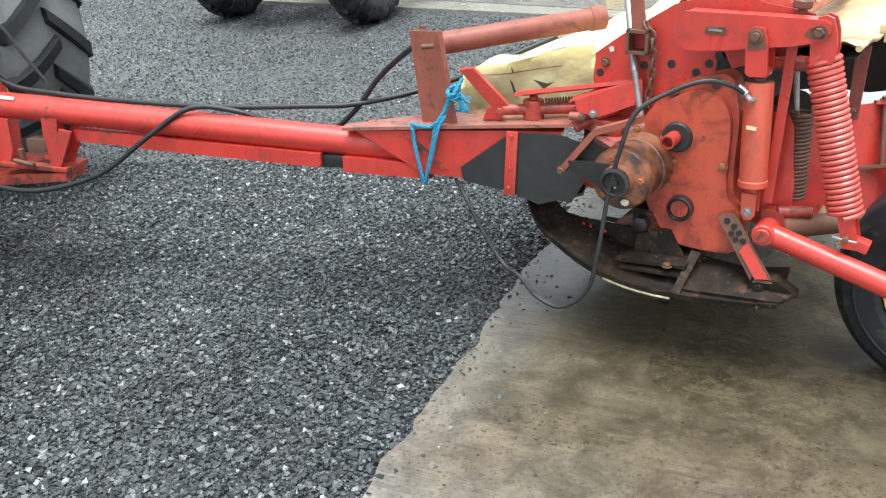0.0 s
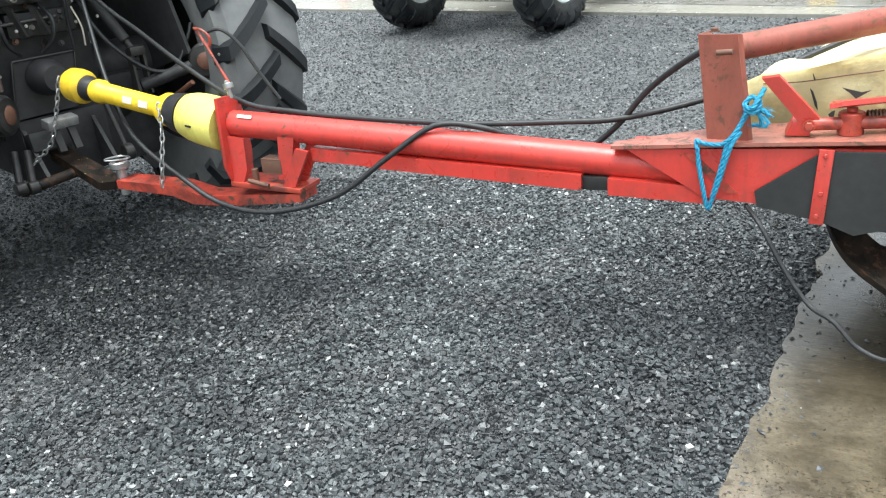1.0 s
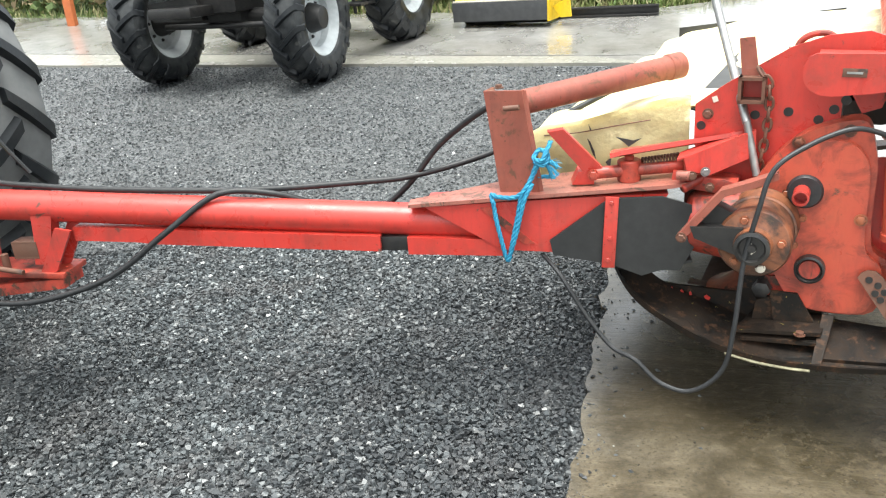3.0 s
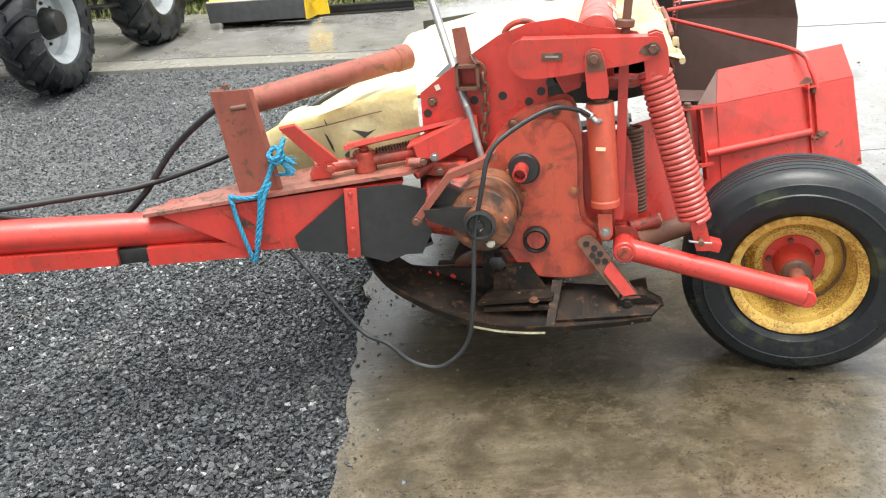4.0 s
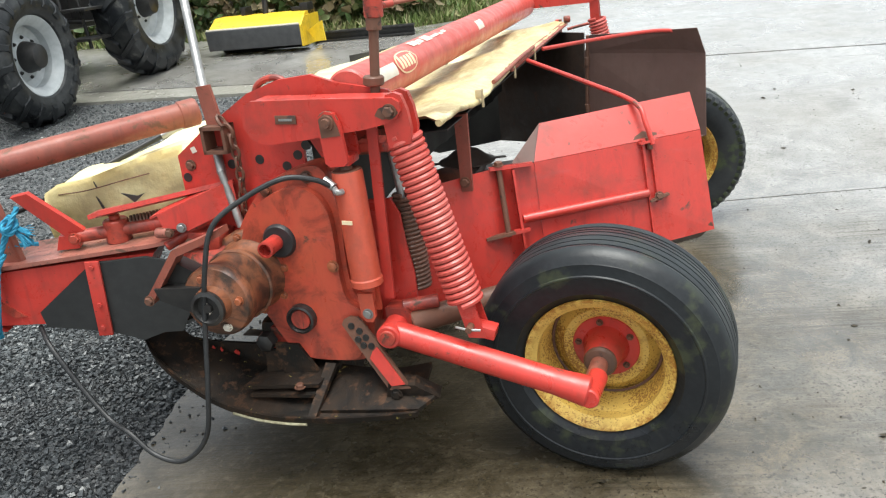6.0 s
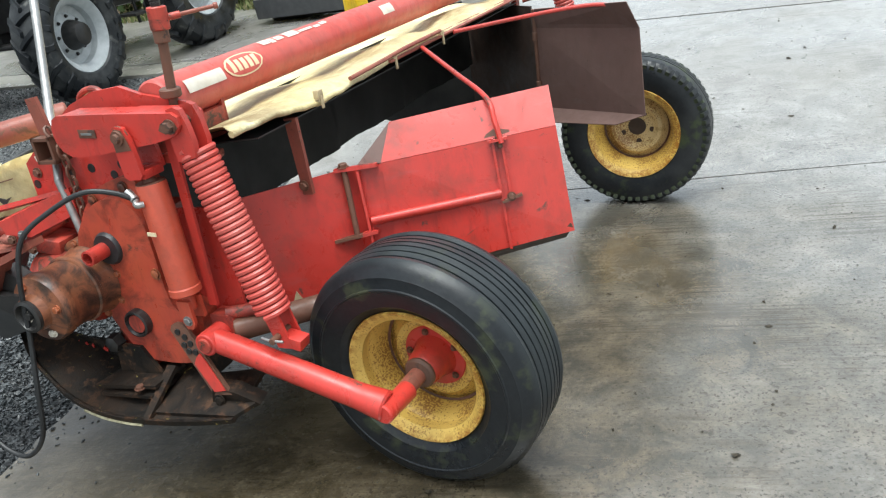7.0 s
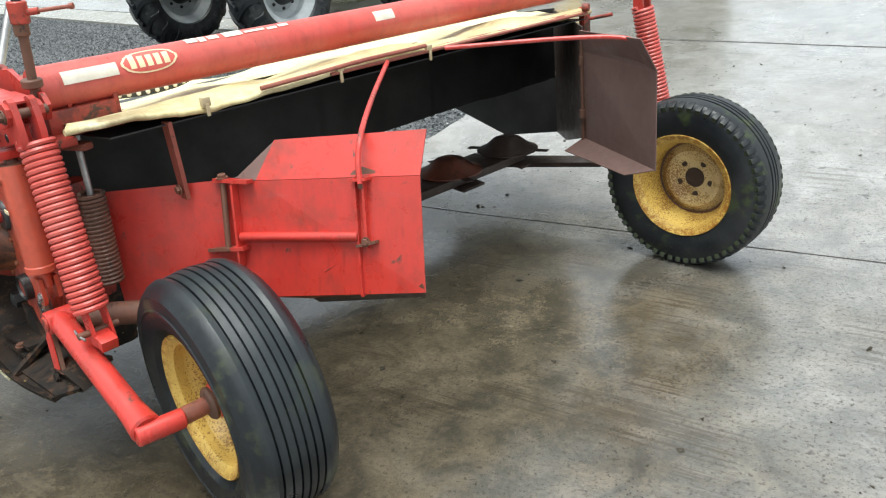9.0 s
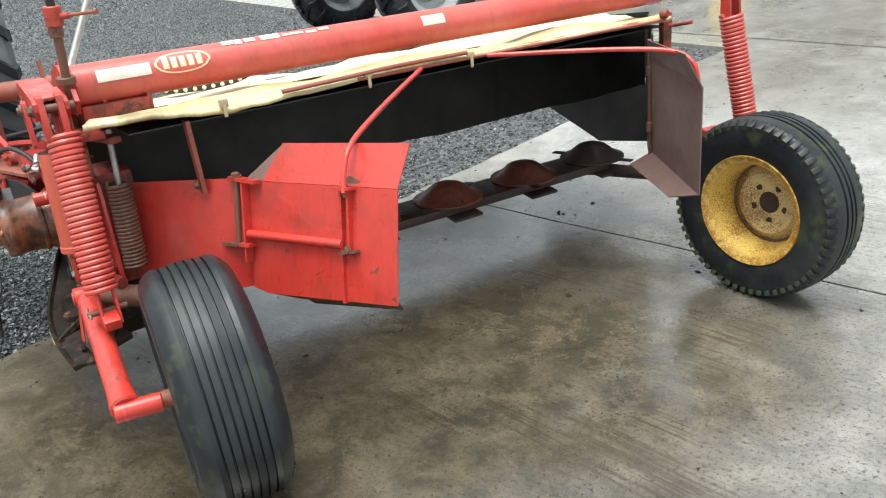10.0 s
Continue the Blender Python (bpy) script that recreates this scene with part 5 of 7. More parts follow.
part("curtain", hanging_curtain(), curtain_rubber, MOWER, "black rubber curtain hung in lapped panels", 50)
CUT = part("cutter_bar", joined(box((-0.20, 1.42, 0.290), (0.22, 2.45, 0.046), bevel=0.012), box((-0.36, 1.42, 0.272), (0.10, 2.3, 0.02))), cutter_mat, MOWER, "long low dark rusty cutter bar")
for k in range(6):
    y = 0.325 + 0.458 * k
    d = part("cutting_disc", lathed([(0.0, 0.088), (0.04, 0.086), (0.075, 0.074), (0.11, 0.046), (0.140, 0.022), (0.170, 0.014), (0.170, 0.006), (0.0, 0.006)], (-0.20, y, 0.312), (0, 0, 1), 36), cutter_mat if k == 5 else disc_paint, CUT, "domed cutting disc, red paint wearing off")
    for s in (0, 1):
        a = k * 0.7 + s * math.pi
        part("blade", box((-0.20 + 0.19 * math.cos(a), y + 0.19 * math.sin(a), 0.322), (0.09, 0.045, 0.005), (0, 0, math.degrees(a))), cutter_mat, d)
    part("skid_plate", box((-0.17, y + 0.02, 0.262), (0.24, 0.16, 0.014), (0, 6, 0)), cutter_mat, CUT)
part("outer_shoe", plate([(-0.32, 2.60, 0.200), (0.36, 2.70, 0.280), (0.36, 2.80, 0.290), (-0.32, 2.74, 0.210)], 0.025, 0.004), cutter_mat, MOWER, "dark outer skid shoe")


# swath boards
def swath_board(near_side):
    def s(*p):
        return [(x, y if near_side else 2.78 - y, z) for x, y, z in p]
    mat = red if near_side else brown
    if near_side:
        face = [(0.600, 0.556, 0.860), (1.112, 0.770, 0.900), (1.160, 0.705, 0.578), (0.635, 0.495, 0.500)]
        top = [(0.608, 0.640, 0.968), (1.078, 0.842, 1.010), (1.112, 0.770, 0.900), (0.600, 0.556, 0.860)]
    else:
        face = [(0.565, 2.275, 0.960), (1.146, 1.940, 0.975), (1.154, 1.930, 0.598), (0.555, 2.300, 0.560)]
        top = [(0.600, 2.225, 1.055), (1.108, 1.892, 1.094), (1.146, 1.940, 0.975), (0.565, 2.275, 0.960)]
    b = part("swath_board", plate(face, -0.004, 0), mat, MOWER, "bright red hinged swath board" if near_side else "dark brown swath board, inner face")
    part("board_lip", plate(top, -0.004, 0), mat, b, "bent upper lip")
    if near_side:
        part("board_corner", plate([(0.600, 0.556, 0.862), (0.608, 0.642, 0.970), (0.531, 0.528, 0.866)], 0.004, 0), brown, b, "dull brown corner gusset")
        e = s((1.155, 0.700, 0.600), (1.160, 0.703, 0.578), (1.12, 0.69, 0.572), (1.15, 0.70, 0.605))
        part("rusty_corner", plate(e, 0.006, 0), rust, b)
        a_, b_, d_ = Vector(face[0]), Vector(face[1]), Vector(face[3])
        out = -(b_ - a_).cross(d_ - a_).normalized()

        def on_board(u, v, h=0.0):
            return a_ + (b_ - a_) * u + (d_ - a_) * v + out * h

        def strip(p, q, w, h):
            """A flat bar on edge from p to q: w across the board, h out of it."""
            p, q = Vector(p), Vector(q)
            t = (q - p).normalized()
            side = t.cross(out).normalized() * (w / 2)
            bm, rows = bmesh.new(), []
            for e in (p, q):
                rows.append([bm.verts.new(e + side * m + out * g) for m, g in ((-1, 0), (1, 0), (1, h), (-1, h))])
            for k in range(4):
                bm.faces.new((rows[0][k], rows[0][(k + 1) % 4], rows[1][(k + 1) % 4], rows[1][k]))
            bm.faces.new(rows[0][::-1]), bm.faces.new(rows[1])
            return soften(bm, 0.0015)

        HING = part("hinge", strip(on_board(-0.27, -0.02, -0.012), on_board(-0.02, 0.0, 0.0), 0.012, 0.034), red, b, "red upper hinge tab")
        part("hinge_tab", strip(on_board(-0.17, 0.57, 0.0), on_board(-0.08, 0.565, 0.0), 0.012, 0.034), red, HING)
        part("hinge_rod", bar(on_board(-0.215, -0.03, 0.010), on_board(-0.205, 0.60, 0.016), 0.0095, seg=14), rust, HING, "rusty brown hinge rod")
        part("hinge_nut", bolt(on_board(-0.215, -0.035, 0.012), (0, 0, 1), 0.014, 0.014), rust, HING)
        part("lower_tab", joined(strip(on_board(-0.34, 0.585, -0.010), on_board(-0.17, 0.57, 0.0), 0.010, 0.036)), rust, HING, "rusty lower tab")
        part("hinge_flange", strip(on_board(-0.135, 0.02, 0.0), on_board(-0.120, 0.72, 0.0), 0.008, 0.030), red, HING)
        part("hinge_plate", strip(on_board(-0.135, 0.0, -0.004), on_board(-0.02, 0.02, -0.004), 0.006, 0.010), red, HING)
        part("board_edge", plate([on_board(-0.14, 0.0, -0.001), on_board(0.0, 0.0, -0.001), on_board(0.0, 1.0, -0.001), on_board(-0.12, 0.97, -0.001)], 0.003, 0), red, b)
        part("stay_tube", bar(on_board(-0.11, 0.468, 0.016), on_board(0.648, 0.463, 0.020), 0.0145, seg=18), red, b)
        CH = part("upright_rib", strip(on_board(0.640, -0.01, 0.0), on_board(0.655, 0.95, 0.0), 0.008, 0.026), red, b, "long red upright rib")
        part("short_rib", strip(on_board(0.690, 0.0, 0.0), on_board(0.700, 0.56, 0.0), 0.008, 0.026), red, CH)
        part("rib_tab", joined(strip(on_board(0.615, 0.012, 0.0), on_board(0.725, 0.006, 0.0), 0.008, 0.040)), red, CH)
        part("rib_tab", joined(strip(on_board(0.645, 0.535, 0.0), on_board(0.76, 0.50, 0.0), 0.008, 0.036)), rust, CH, "rusty lower tab")
        part("rib_pin", bar(on_board(0.672, -0.03, 0.024), on_board(0.680, 0.08, 0.022), 0.009), rust, CH)
        part("rib_nut", bolt(on_board(0.70, 0.50, 0.030), out, 0.011, 0.010), rust, CH)
        part("bottom_flange", plate([on_board(0.30, 0.985, 0.0), on_board(1.0, 0.905, 0.0), on_board(0.975, 0.985, -0.040), on_board(0.30, 1.07, -0.050)], 0.004, 0), cutter_mat, b, "rusty bottom edge bent inwards")
        part("torn_hole", plate([on_board(0.485, 0.865, 0.001), on_board(0.560, 0.83, 0.001), on_board(0.535, 0.79, 0.001), on_board(0.515, 0.80, 0.001)], 0.003, 0), rust, b, "small rusty tear")
        for a, c_ in ((0.02, 0.10), (0.13, 0.16), (0.24, 0.36), (0.55, 0.60), (0.93, 0.99)):
            p0, p1 = Vector((0.608, 0.640, 0.968)), Vector((1.078, 0.842, 1.010))
            d0 = Vector((0.006, -0.016, -0.022))
            part("rust_chip", plate([p0.lerp(p1, a), p0.lerp(p1, c_), p0.lerp(p1, c_ - 0.012) + d0 * 0.5, p0.lerp(p1, (a + c_) / 2) + d0 * 0.75, p0.lerp(p1, a + 0.01) + d0 * 0.4], 0.0045, 0), rust, b)
        part("weld_patch", plate([on_board(0.59, -0.01, 0.002), on_board(0.61, -0.05, -0.002), on_board(0.66, -0.085, -0.006), on_board(0.74, -0.05, -0.002), on_board(0.755, 0.01, 0.002), on_board(0.70, -0.005, 0.002)], 0.004, 0), rust, b, "dark rust round the weld")
        part("grease_stain", plate([on_board(0.640, 0.56, 0.0008), on_board(0.672, 0.53, 0.0008), on_board(0.715, 0.55, 0.0008), on_board(0.700, 0.60, 0.0008), on_board(0.692, 0.70, 0.0008), on_board(0.678, 0.66, 0.0008), on_board(0.668, 0.82, 0.0008), on_board(0.655, 0.68, 0.0008), on_board(0.648, 0.64, 0.0008)], 0.001, 0), cutter_mat, b, "dark grease run below the hinge")
        part("edge_rust", plate([on_board(0.0, 0.985, 0.001), on_board(0.30, 0.975, 0.001), on_board(0.55, 0.935, 0.001), on_board(0.82, 0.912, 0.001), on_board(0.99, 0.885, 0.001), on_board(1.0, 0.905, 0.001), on_board(0.30, 1.0, 0.001), on_board(0.0, 1.0, 0.001)], 0.002, 0), rust, b, "rusted lower edge")
        part("dent_plate", plate([on_board(0.385, 0.765, 0.0), on_board(0.55, 0.635, 0.0), on_board(0.562, 0.655, 0.010), on_board(0.42, 0.765, 0.010)], 0.003, 0), red_dirty, b)
    else:
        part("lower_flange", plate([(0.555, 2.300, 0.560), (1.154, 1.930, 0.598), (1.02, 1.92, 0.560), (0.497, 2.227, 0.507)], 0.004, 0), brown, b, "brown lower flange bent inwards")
        part("board_hinge", joined(bar((0.560, 2.285, 0.55), (0.585, 2.25, 1.05), 0.009), bar((0.57, 2.27, 0.66), (0.57, 2.27, 0.70), 0.014), bar((0.575, 2.26, 0.90), (0.58, 2.26, 0.94), 0.014)), rust, b)
    rod_pts = s((0.968, 0.668, 0.880), (0.945, 0.690, 0.945), (0.905, 0.745, 1.005), (0.72, 0.950, 1.045), (0.467, 1.243, 1.088)) if near_side else s((1.085, 0.795, 0.97), (1.062, 0.80, 1.045), (0.98, 0.82, 1.082), (0.80, 0.95, 1.092), (0.480, 1.255, 1.092))
    part("stay_rod", pipe(rod_pts, 0.0085, 10, 5), red, MOWER, "bent red stay rod")
    return b


swath_board(True)
swath_board(False)
part("rear_panel", plate([(0.198, 0.215, 0.850), (0.525, 0.566, 0.856), (0.555, 0.520, 0.500), (0.262, 0.205, 0.42)], 0.006, 0), red, MOWER, "plain bright red rear side panel")
part("panel_patch", plate([(0.37, 0.25, 0.50), (0.40, 0.28, 0.50), (0.385, 0.265, 0.545)], 0.01, 0), stick_wood, MOWER)
SM = part("damper_spring", coil((0.288, 0.174, 0.882), (0.302, 0.163, 0.595), 0.035, 0.0066, 22, 16, 6), rust, MOWER, "rusty small spring")
part("damper_rod", joined(bar((0.294, 0.169, 0.72), (0.252, 0.186, 1.030), 0.0105), lathed([(0, 0), (0.016, 0), (0.016, 0.014), (0, 0.016)], (0.251, 0.186, 1.033), (-0.2, 0.05, 1), 6)), steel, SM)
part("damper_arm", box((0.232, 0.172, 1.020), (0.15, 0.045, 0.026), (0, 0, 20), 0.012), rusty_red, SM)

# drawbar
TUBE_D = part("drawbar", tf(joined(bar((-2.00, 0.035, 0.787), (-0.12, 0.075, 0.668), 0.056, seg=32)), DBL), red, MOWER, "long bright red tubular drawbar")
part("channel", tf(plate([(-1.60, 0.004, 0.698), (-0.47, 0.004, 0.645), (-0.47, 0.004, 0.590), (-1.30, 0.004, 0.628), (-1.36, 0.004, 0.636), (-1.60, 0.004, 0.646)], 0.09, 0.003), DBL), red, TUBE_D, "red channel welded below")
part("channel", tf(plate([(-0.375, 0.004, 0.638), (-0.10, 0.004, 0.628), (-0.02, 0.004, 0.568), (-0.375, 0.004, 0.578)], 0.09, 0.003), DBL), red, TUBE_D)
part("channel_inside", tf(box((-0.42, 0.05, 0.612), (0.12, 0.06, 0.05)), DBL), dark_iron, TUBE_D)
FL = part("end_flange", tf(plate([(-2.01, -0.045, 0.908), (-2.01, 0.03, 0.905), (-2.01, 0.10, 0.860), (-2.01, 0.12, 0.66), (-2.01, 0.10, 0.53), (-2.01, -0.03, 0.535), (-2.01, -0.062, 0.62)], 0.016, 0.004), DBL), red, TUBE_D)
part("flange_web", tf(plate([(-2.0, -0.028, 0.745), (-1.915, -0.020, 0.735), (-1.925, -0.020, 0.60), (-1.945, -0.03, 0.545), (-2.0, -0.035, 0.545)], 0.014, 0.003), DBL), red, FL)
HB = part("hitch_bracket", tf(plate([(-1.745, -0.01, 0.755), (-1.665, -0.01, 0.745), (-1.685, -0.01, 0.66), (-1.70, -0.01, 0.56), (-1.775, -0.01, 0.56), (-1.755, -0.01, 0.66)], 0.05, 0.004), DBL), red, TUBE_D, "red upright rib under the tube")
part("diagonal_strut", tf(plate([(-1.650, -0.03, 0.705), (-1.590, -0.03, 0.695), (-1.680, -0.03, 0.540), (-1.750, -0.03, 0.525)], 0.012, 0.003), DBL), red, HB)
part("diagonal_strut", tf(plate([(-1.650, 0.055, 0.705), (-1.590, 0.055, 0.695), (-1.680, 0.055, 0.540), (-1.750, 0.055, 0.525)], 0.012, 0.003), DBL), red, HB)
part("square_tube", tf(joined(box((-1.80, 0.02, 0.646), (0.10, 0.065, 0.006), bevel=0.001), box((-1.80, 0.02, 0.587), (0.10, 0.065, 0.006), bevel=0.001), box((-1.80, -0.0095, 0.6165), (0.10, 0.006, 0.053), bevel=0.001), box((-1.80, 0.0495, 0.6165), (0.10, 0.006, 0.053), bevel=0.001)), DBL), rust, HB, "open square tube, rusty inside")
TRAY = part("hitch_plate", tf(joined(box((-1.83, 0.035, 0.530), (0.36, 0.15, 0.022), (0, 2, 0)), plate([(-2.72, -0.02, 0.505), (-2.35, -0.03, 0.500), (-2.20, -0.035, 0.470), (-2.05, -0.035, 0.478), (-1.66, -0.035, 0.512), (-1.66, -0.035, 0.475), (-2.05, -0.035, 0.430), (-2.25, -0.035, 0.425), (-2.38, -0.03, 0.455), (-2.72, -0.02, 0.465)], 0.12, 0.004)), DBL), red_dirty, TUBE_D, "dirty red hitch plate")
part("pin", tf(joined(bar((-1.90, 0.0, 0.54), (-1.90, 0.0, 0.60), 0.014), bar((-1.905, -0.045, 0.56), (-1.80, -0.05, 0.545), 0.010)), DBL), rust, TRAY)
part("hitch_pin", tf(joined(bar((-2.73, 0.03, 0.42), (-2.73, 0.03, 0.585), 0.022), bar((-2.73, 0.03, 0.55), (-2.73, 0.03, 0.585), 0.045, seg=24), pipe([(-2.775, 0.0, 0.602), (-2.735, -0.04, 0.607), (-2.685, 0.0, 0.602), (-2.685, 0.06, 0.597), (-2.755, 0.07, 0.597), (-2.775, 0.0, 0.602)], 0.005, 6, 4)), DBL), steel, TRAY)
part("sticker", tf(box((-1.90, -0.005, 0.826), (0.07, 0.004, 0.014), (-35, 4, 0), 0), DBL), white_paint, TUBE_D)
BEAM = part("drawbar_box", tf(joined(plate([(-0.31, 0.0, 0.748), (0.30, 0.0, 0.772), (0.48, 0.0, 0.775), (0.34, 0.0, 0.548), (0.10, 0.0, 0.583), (-0.05, 0.0, 0.592), (-0.14, 0.0, 0.645)], 0.16, 0.006)), DBL), red, MOWER, "red box section of the drawbar")
part("deck", tf(joined(plate([(-0.36, -0.008, 0.747), (-0.36, 0.05, 0.747), (0.0, 0.20, 0.772), (0.52, 0.26, 0.800), (0.55, 0.0, 0.800), (0.49, -0.012, 0.795), (0.1, -0.012, 0.775)], 0.012, 0.003)), DBL), deck_paint, BEAM, "worn rusty deck plate")
part("gusset", tf(plate([(-0.12, -0.004, 0.742), (-0.09, -0.004, 0.744), (0.055, -0.004, 0.615), (0.02, -0.004, 0.612)], 0.005, 0), DBL), red_dirty, BEAM)
SLEEVE = part("rubber_sleeve", tf(joined(plate([(0.105, -0.016, 0.628), (0.295, -0.020, 0.768), (0.46, -0.024, 0.772), (0.55, -0.016, 0.74), (0.565, -0.010, 0.60), (0.52, -0.020, 0.520), (0.46, -0.024, 0.525), (0.40, -0.024, 0.505), (0.30, -0.022, 0.545), (0.115, -0.016, 0.578)], 0.012, 0.004), plate([(0.40, -0.02, 0.505), (0.56, -0.01, 0.545), (0.56, 0.16, 0.545), (0.40, 0.16, 0.505)], 0.01, 0.003)), DBL), sleeve_rubber, MOWER, "black rubber sleeve round the input shaft")
part("strap", tf(joined(box((0.298, -0.030, 0.658), (0.042, 0.010, 0.240), (0, 3, 0), 0.002), bolt((0.297, -0.034, 0.640), (0, -1, 0), 0.008, 0.006), bolt((0.290, -0.034, 0.565), (0, -1, 0), 0.008, 0.006), bolt((0.302, -0.034, 0.760), (0, -1, 0), 0.007, 0.006)), DBL), red, SLEEVE, "red sheet strap")
POST = part("stand_post", tf(plate([(-0.098, 0.070, 1.110), (0.028, 0.010, 1.118), (0.075, 0.012, 0.775), (-0.055, 0.05, 0.770)], 0.008, 0), DBL), rusty_red, MOWER, "rust-red upright angle post")
part("post_side", tf(plate([(-0.098, 0.078, 1.110), (-0.055, 0.058, 0.770), (-0.03, 0.15, 0.77), (-0.08, 0.17, 1.105)], 0.008, 0), DBL), rusty_red, POST)
part("post_lip", tf(plate([(0.029, 0.019, 1.118), (0.041, 0.024, 1.115), (0.089, 0.026, 0.775), (0.076, 0.021, 0.775)], 0.01, 0), DBL), rusty_red, POST)
part("post_pin", tf(bar((-0.03, 0.0, 1.065), (0.02, -0.012, 1.070), 0.009), DBL), rust, POST)
part("post_bolt", tf(bolt((-0.05, 0.09, 1.115), (0, 0, 1), 0.012, 0.012), DBL), rust, POST)
JACK = part("jack_tube", tf(joined(bar((-0.03, 0.09, 1.055), (0.545, 0.44, 1.105), 0.041, seg=28), bar((0.51, 0.42, 1.102), (0.565, 0.452, 1.107), 0.046, seg=28)), DBL), rusty_red, MOWER, "rusty red support tube")
part("tube_bolt", tf(bolt((0.53, 0.395, 1.115), (0.4, -0.8, 0.3), 0.008, 0.006), DBL), steel, JACK)
ARM = part("latch_lever", tf(joined(plate([(0.105, 0.004, 0.985), (0.155, 0.004, 0.992), (0.275, 0.04, 0.855), (0.245, 0.04, 0.815), (0.215, 0.035, 0.845)], 0.02, 0.003), plate([(0.20, 0.03, 0.845), (0.25, 0.04, 0.845), (0.25, 0.04, 0.80), (0.18, 0.04, 0.80)], 0.05, 0.003)), DBL), red, MOWER, "red latch lever on the deck")
part("latch_link", tf(joined(bar((0.245, 0.05, 0.835), (0.53, 0.075, 0.845), 0.020), bolt((0.247, 0.028, 0.835), (0, -1, 0), 0.014, 0.012), bar((0.362, 0.07, 0.80), (0.362, 0.07, 0.872), 0.038, seg=24), bar((0.362, 0.07, 0.872), (0.362, 0.07, 0.885), 0.016)), DBL), red_dirty, ARM)
part("latch_spring", tf(coil((0.40, 0.078, 0.855), (0.52, 0.088, 0.866), 0.017, 0.004, 12, 12, 5), DBL), rust, ARM)
part("latch_bar", tf(joined(plate([(0.30, 0.03, 0.888), (0.34, 0.02, 0.900), (0.74, 0.06, 0.945), (0.74, 0.10, 0.93), (0.31, 0.09, 0.885)], 0.014, 0.003), plate([(0.52, -0.02, 0.895), (0.74, 0.04, 0.962), (0.745, 0.04, 0.880), (0.60, -0.01, 0.835), (0.53, -0.02, 0.855)], 0.012, 0.003), plate([(0.50, -0.02, 0.885), (0.69, 0.03, 0.935), (0.69, 0.10, 0.94), (0.52, 0.05, 0.89)], 0.006, 0)), DBL), red, ARM, "red bent guide bracket")
part("latch_bolt", tf(joined(bar((0.505, 0.0, 0.835), (0.54, -0.018, 0.838), 0.016), bolt((0.54, -0.018, 0.838), (0.9, -0.45, 0), 0.011, 0.010)), DBL), deck_paint, ARM)
part("latch_foot", tf(joined(box((0.60, 0.06, 0.80), (0.20, 0.10, 0.05), (0, 8, -15), 0.008), bar((0.52, 0.0, 0.79), (0.68, 0.07, 0.86), 0.016)), DBL), red_dirty, ARM)
for q in ((0.545, -0.022, 0.838), (0.585, -0.022, 0.850), (0.60, -0.022, 0.800)):
    part("bracket_bolt", tf(bolt(q, (0, -1, 0), 0.011, 0.010), DBL), steel if q[2] > 0.84 else rust, ARM)

# ---- rope, hoses, shaft ----
def rope_line(pts, r=0.0085, n=3):
    """Laid rope: strands wound round a line."""
    line = smooth_line(pts, 10)
    bms = []
    for k in range(n):
        out, s = [], 0.0
        for i, p in enumerate(line):
            t = (line[min(i + 1, len(line) - 1)] - line[max(i - 1, 0)]).normalized()
            _, u, v = basis(t)
            s += (p - line[i - 1]).length if i else 0
            a = s / 0.010 + k * math.tau / n
            out.append(p + (u * math.cos(a) + v * math.sin(a)) * r * 0.45)
        bms.append(sweep(bmesh.new(), out, r * 0.58, 6))
    return joined(*bms)


ROPE = thing("rope", DB, "blue rope tied round the drawbar and post", "rope")
part("strand", rope_line([(-0.075, -0.016, 0.765), (-0.066, -0.022, 0.70), (-0.050, -0.024, 0.62), (-0.040, -0.024, 0.575), (-0.034, -0.012, 0.560), (-0.028, -0.024, 0.575), (-0.014, -0.026, 0.64), (0.004, -0.024, 0.72), (0.018, -0.022, 0.785), (0.045, -0.015, 0.830), (0.072, -0.010, 0.895)], 0.0080), rope_blue, ROPE)
part("strand", rope_line([(-0.075, -0.014, 0.762), (-0.082, 0.0, 0.785), (-0.055, -0.018, 0.782), (0.0, -0.02, 0.782), (0.035, -0.022, 0.815), (0.080, 0.0, 0.895)], 0.0080), rope_blue, ROPE)
part("strand", rope_line([(-0.032, -0.034, 0.565), (-0.002, -0.036, 0.66), (0.028, -0.032, 0.775), (0.055, -0.02, 0.825)], 0.0075), rope_blue, ROPE)
for pts, r in (([(0.06, -0.01, 0.895), (0.09, -0.02, 0.885), (0.105, 0.0, 0.91), (0.08, 0.02, 0.925), (0.06, 0.0, 0.905), (0.085, -0.025, 0.90), (0.10, -0.01, 0.925), (0.115, 0.01, 0.955)], 0.008), ([(0.09, 0.0, 0.90), (0.12, 0.0, 0.885), (0.135, 0.0, 0.87)], 0.008), ([(0.09, 0.0, 0.89), (0.11, -0.005, 0.865), (0.112, 0, 0.84)], 0.007), ([(0.05, 0.02, 0.835), (0.10, 0.04, 0.83), (0.125, 0.05, 0.825)], 0.007)):
    part("knot_strand", rope_line(pts, r), rope_blue, ROPE, "blue knot strand")
fray = bmesh.new()
for k in range(26):
    a = Vector((0.10, -0.004, 0.885))
    d = Vector((random.uniform(0.1, 0.6), random.uniform(-0.3, 0.3), random.uniform(-0.9, 0.1))).normalized()
    sweep(fray, [a, a + d * 0.025, a + d * 0.05 + Vector((0, 0, -0.006))], 0.0012, 4)
part("frayed_end", fray, rope_blue, ROPE)

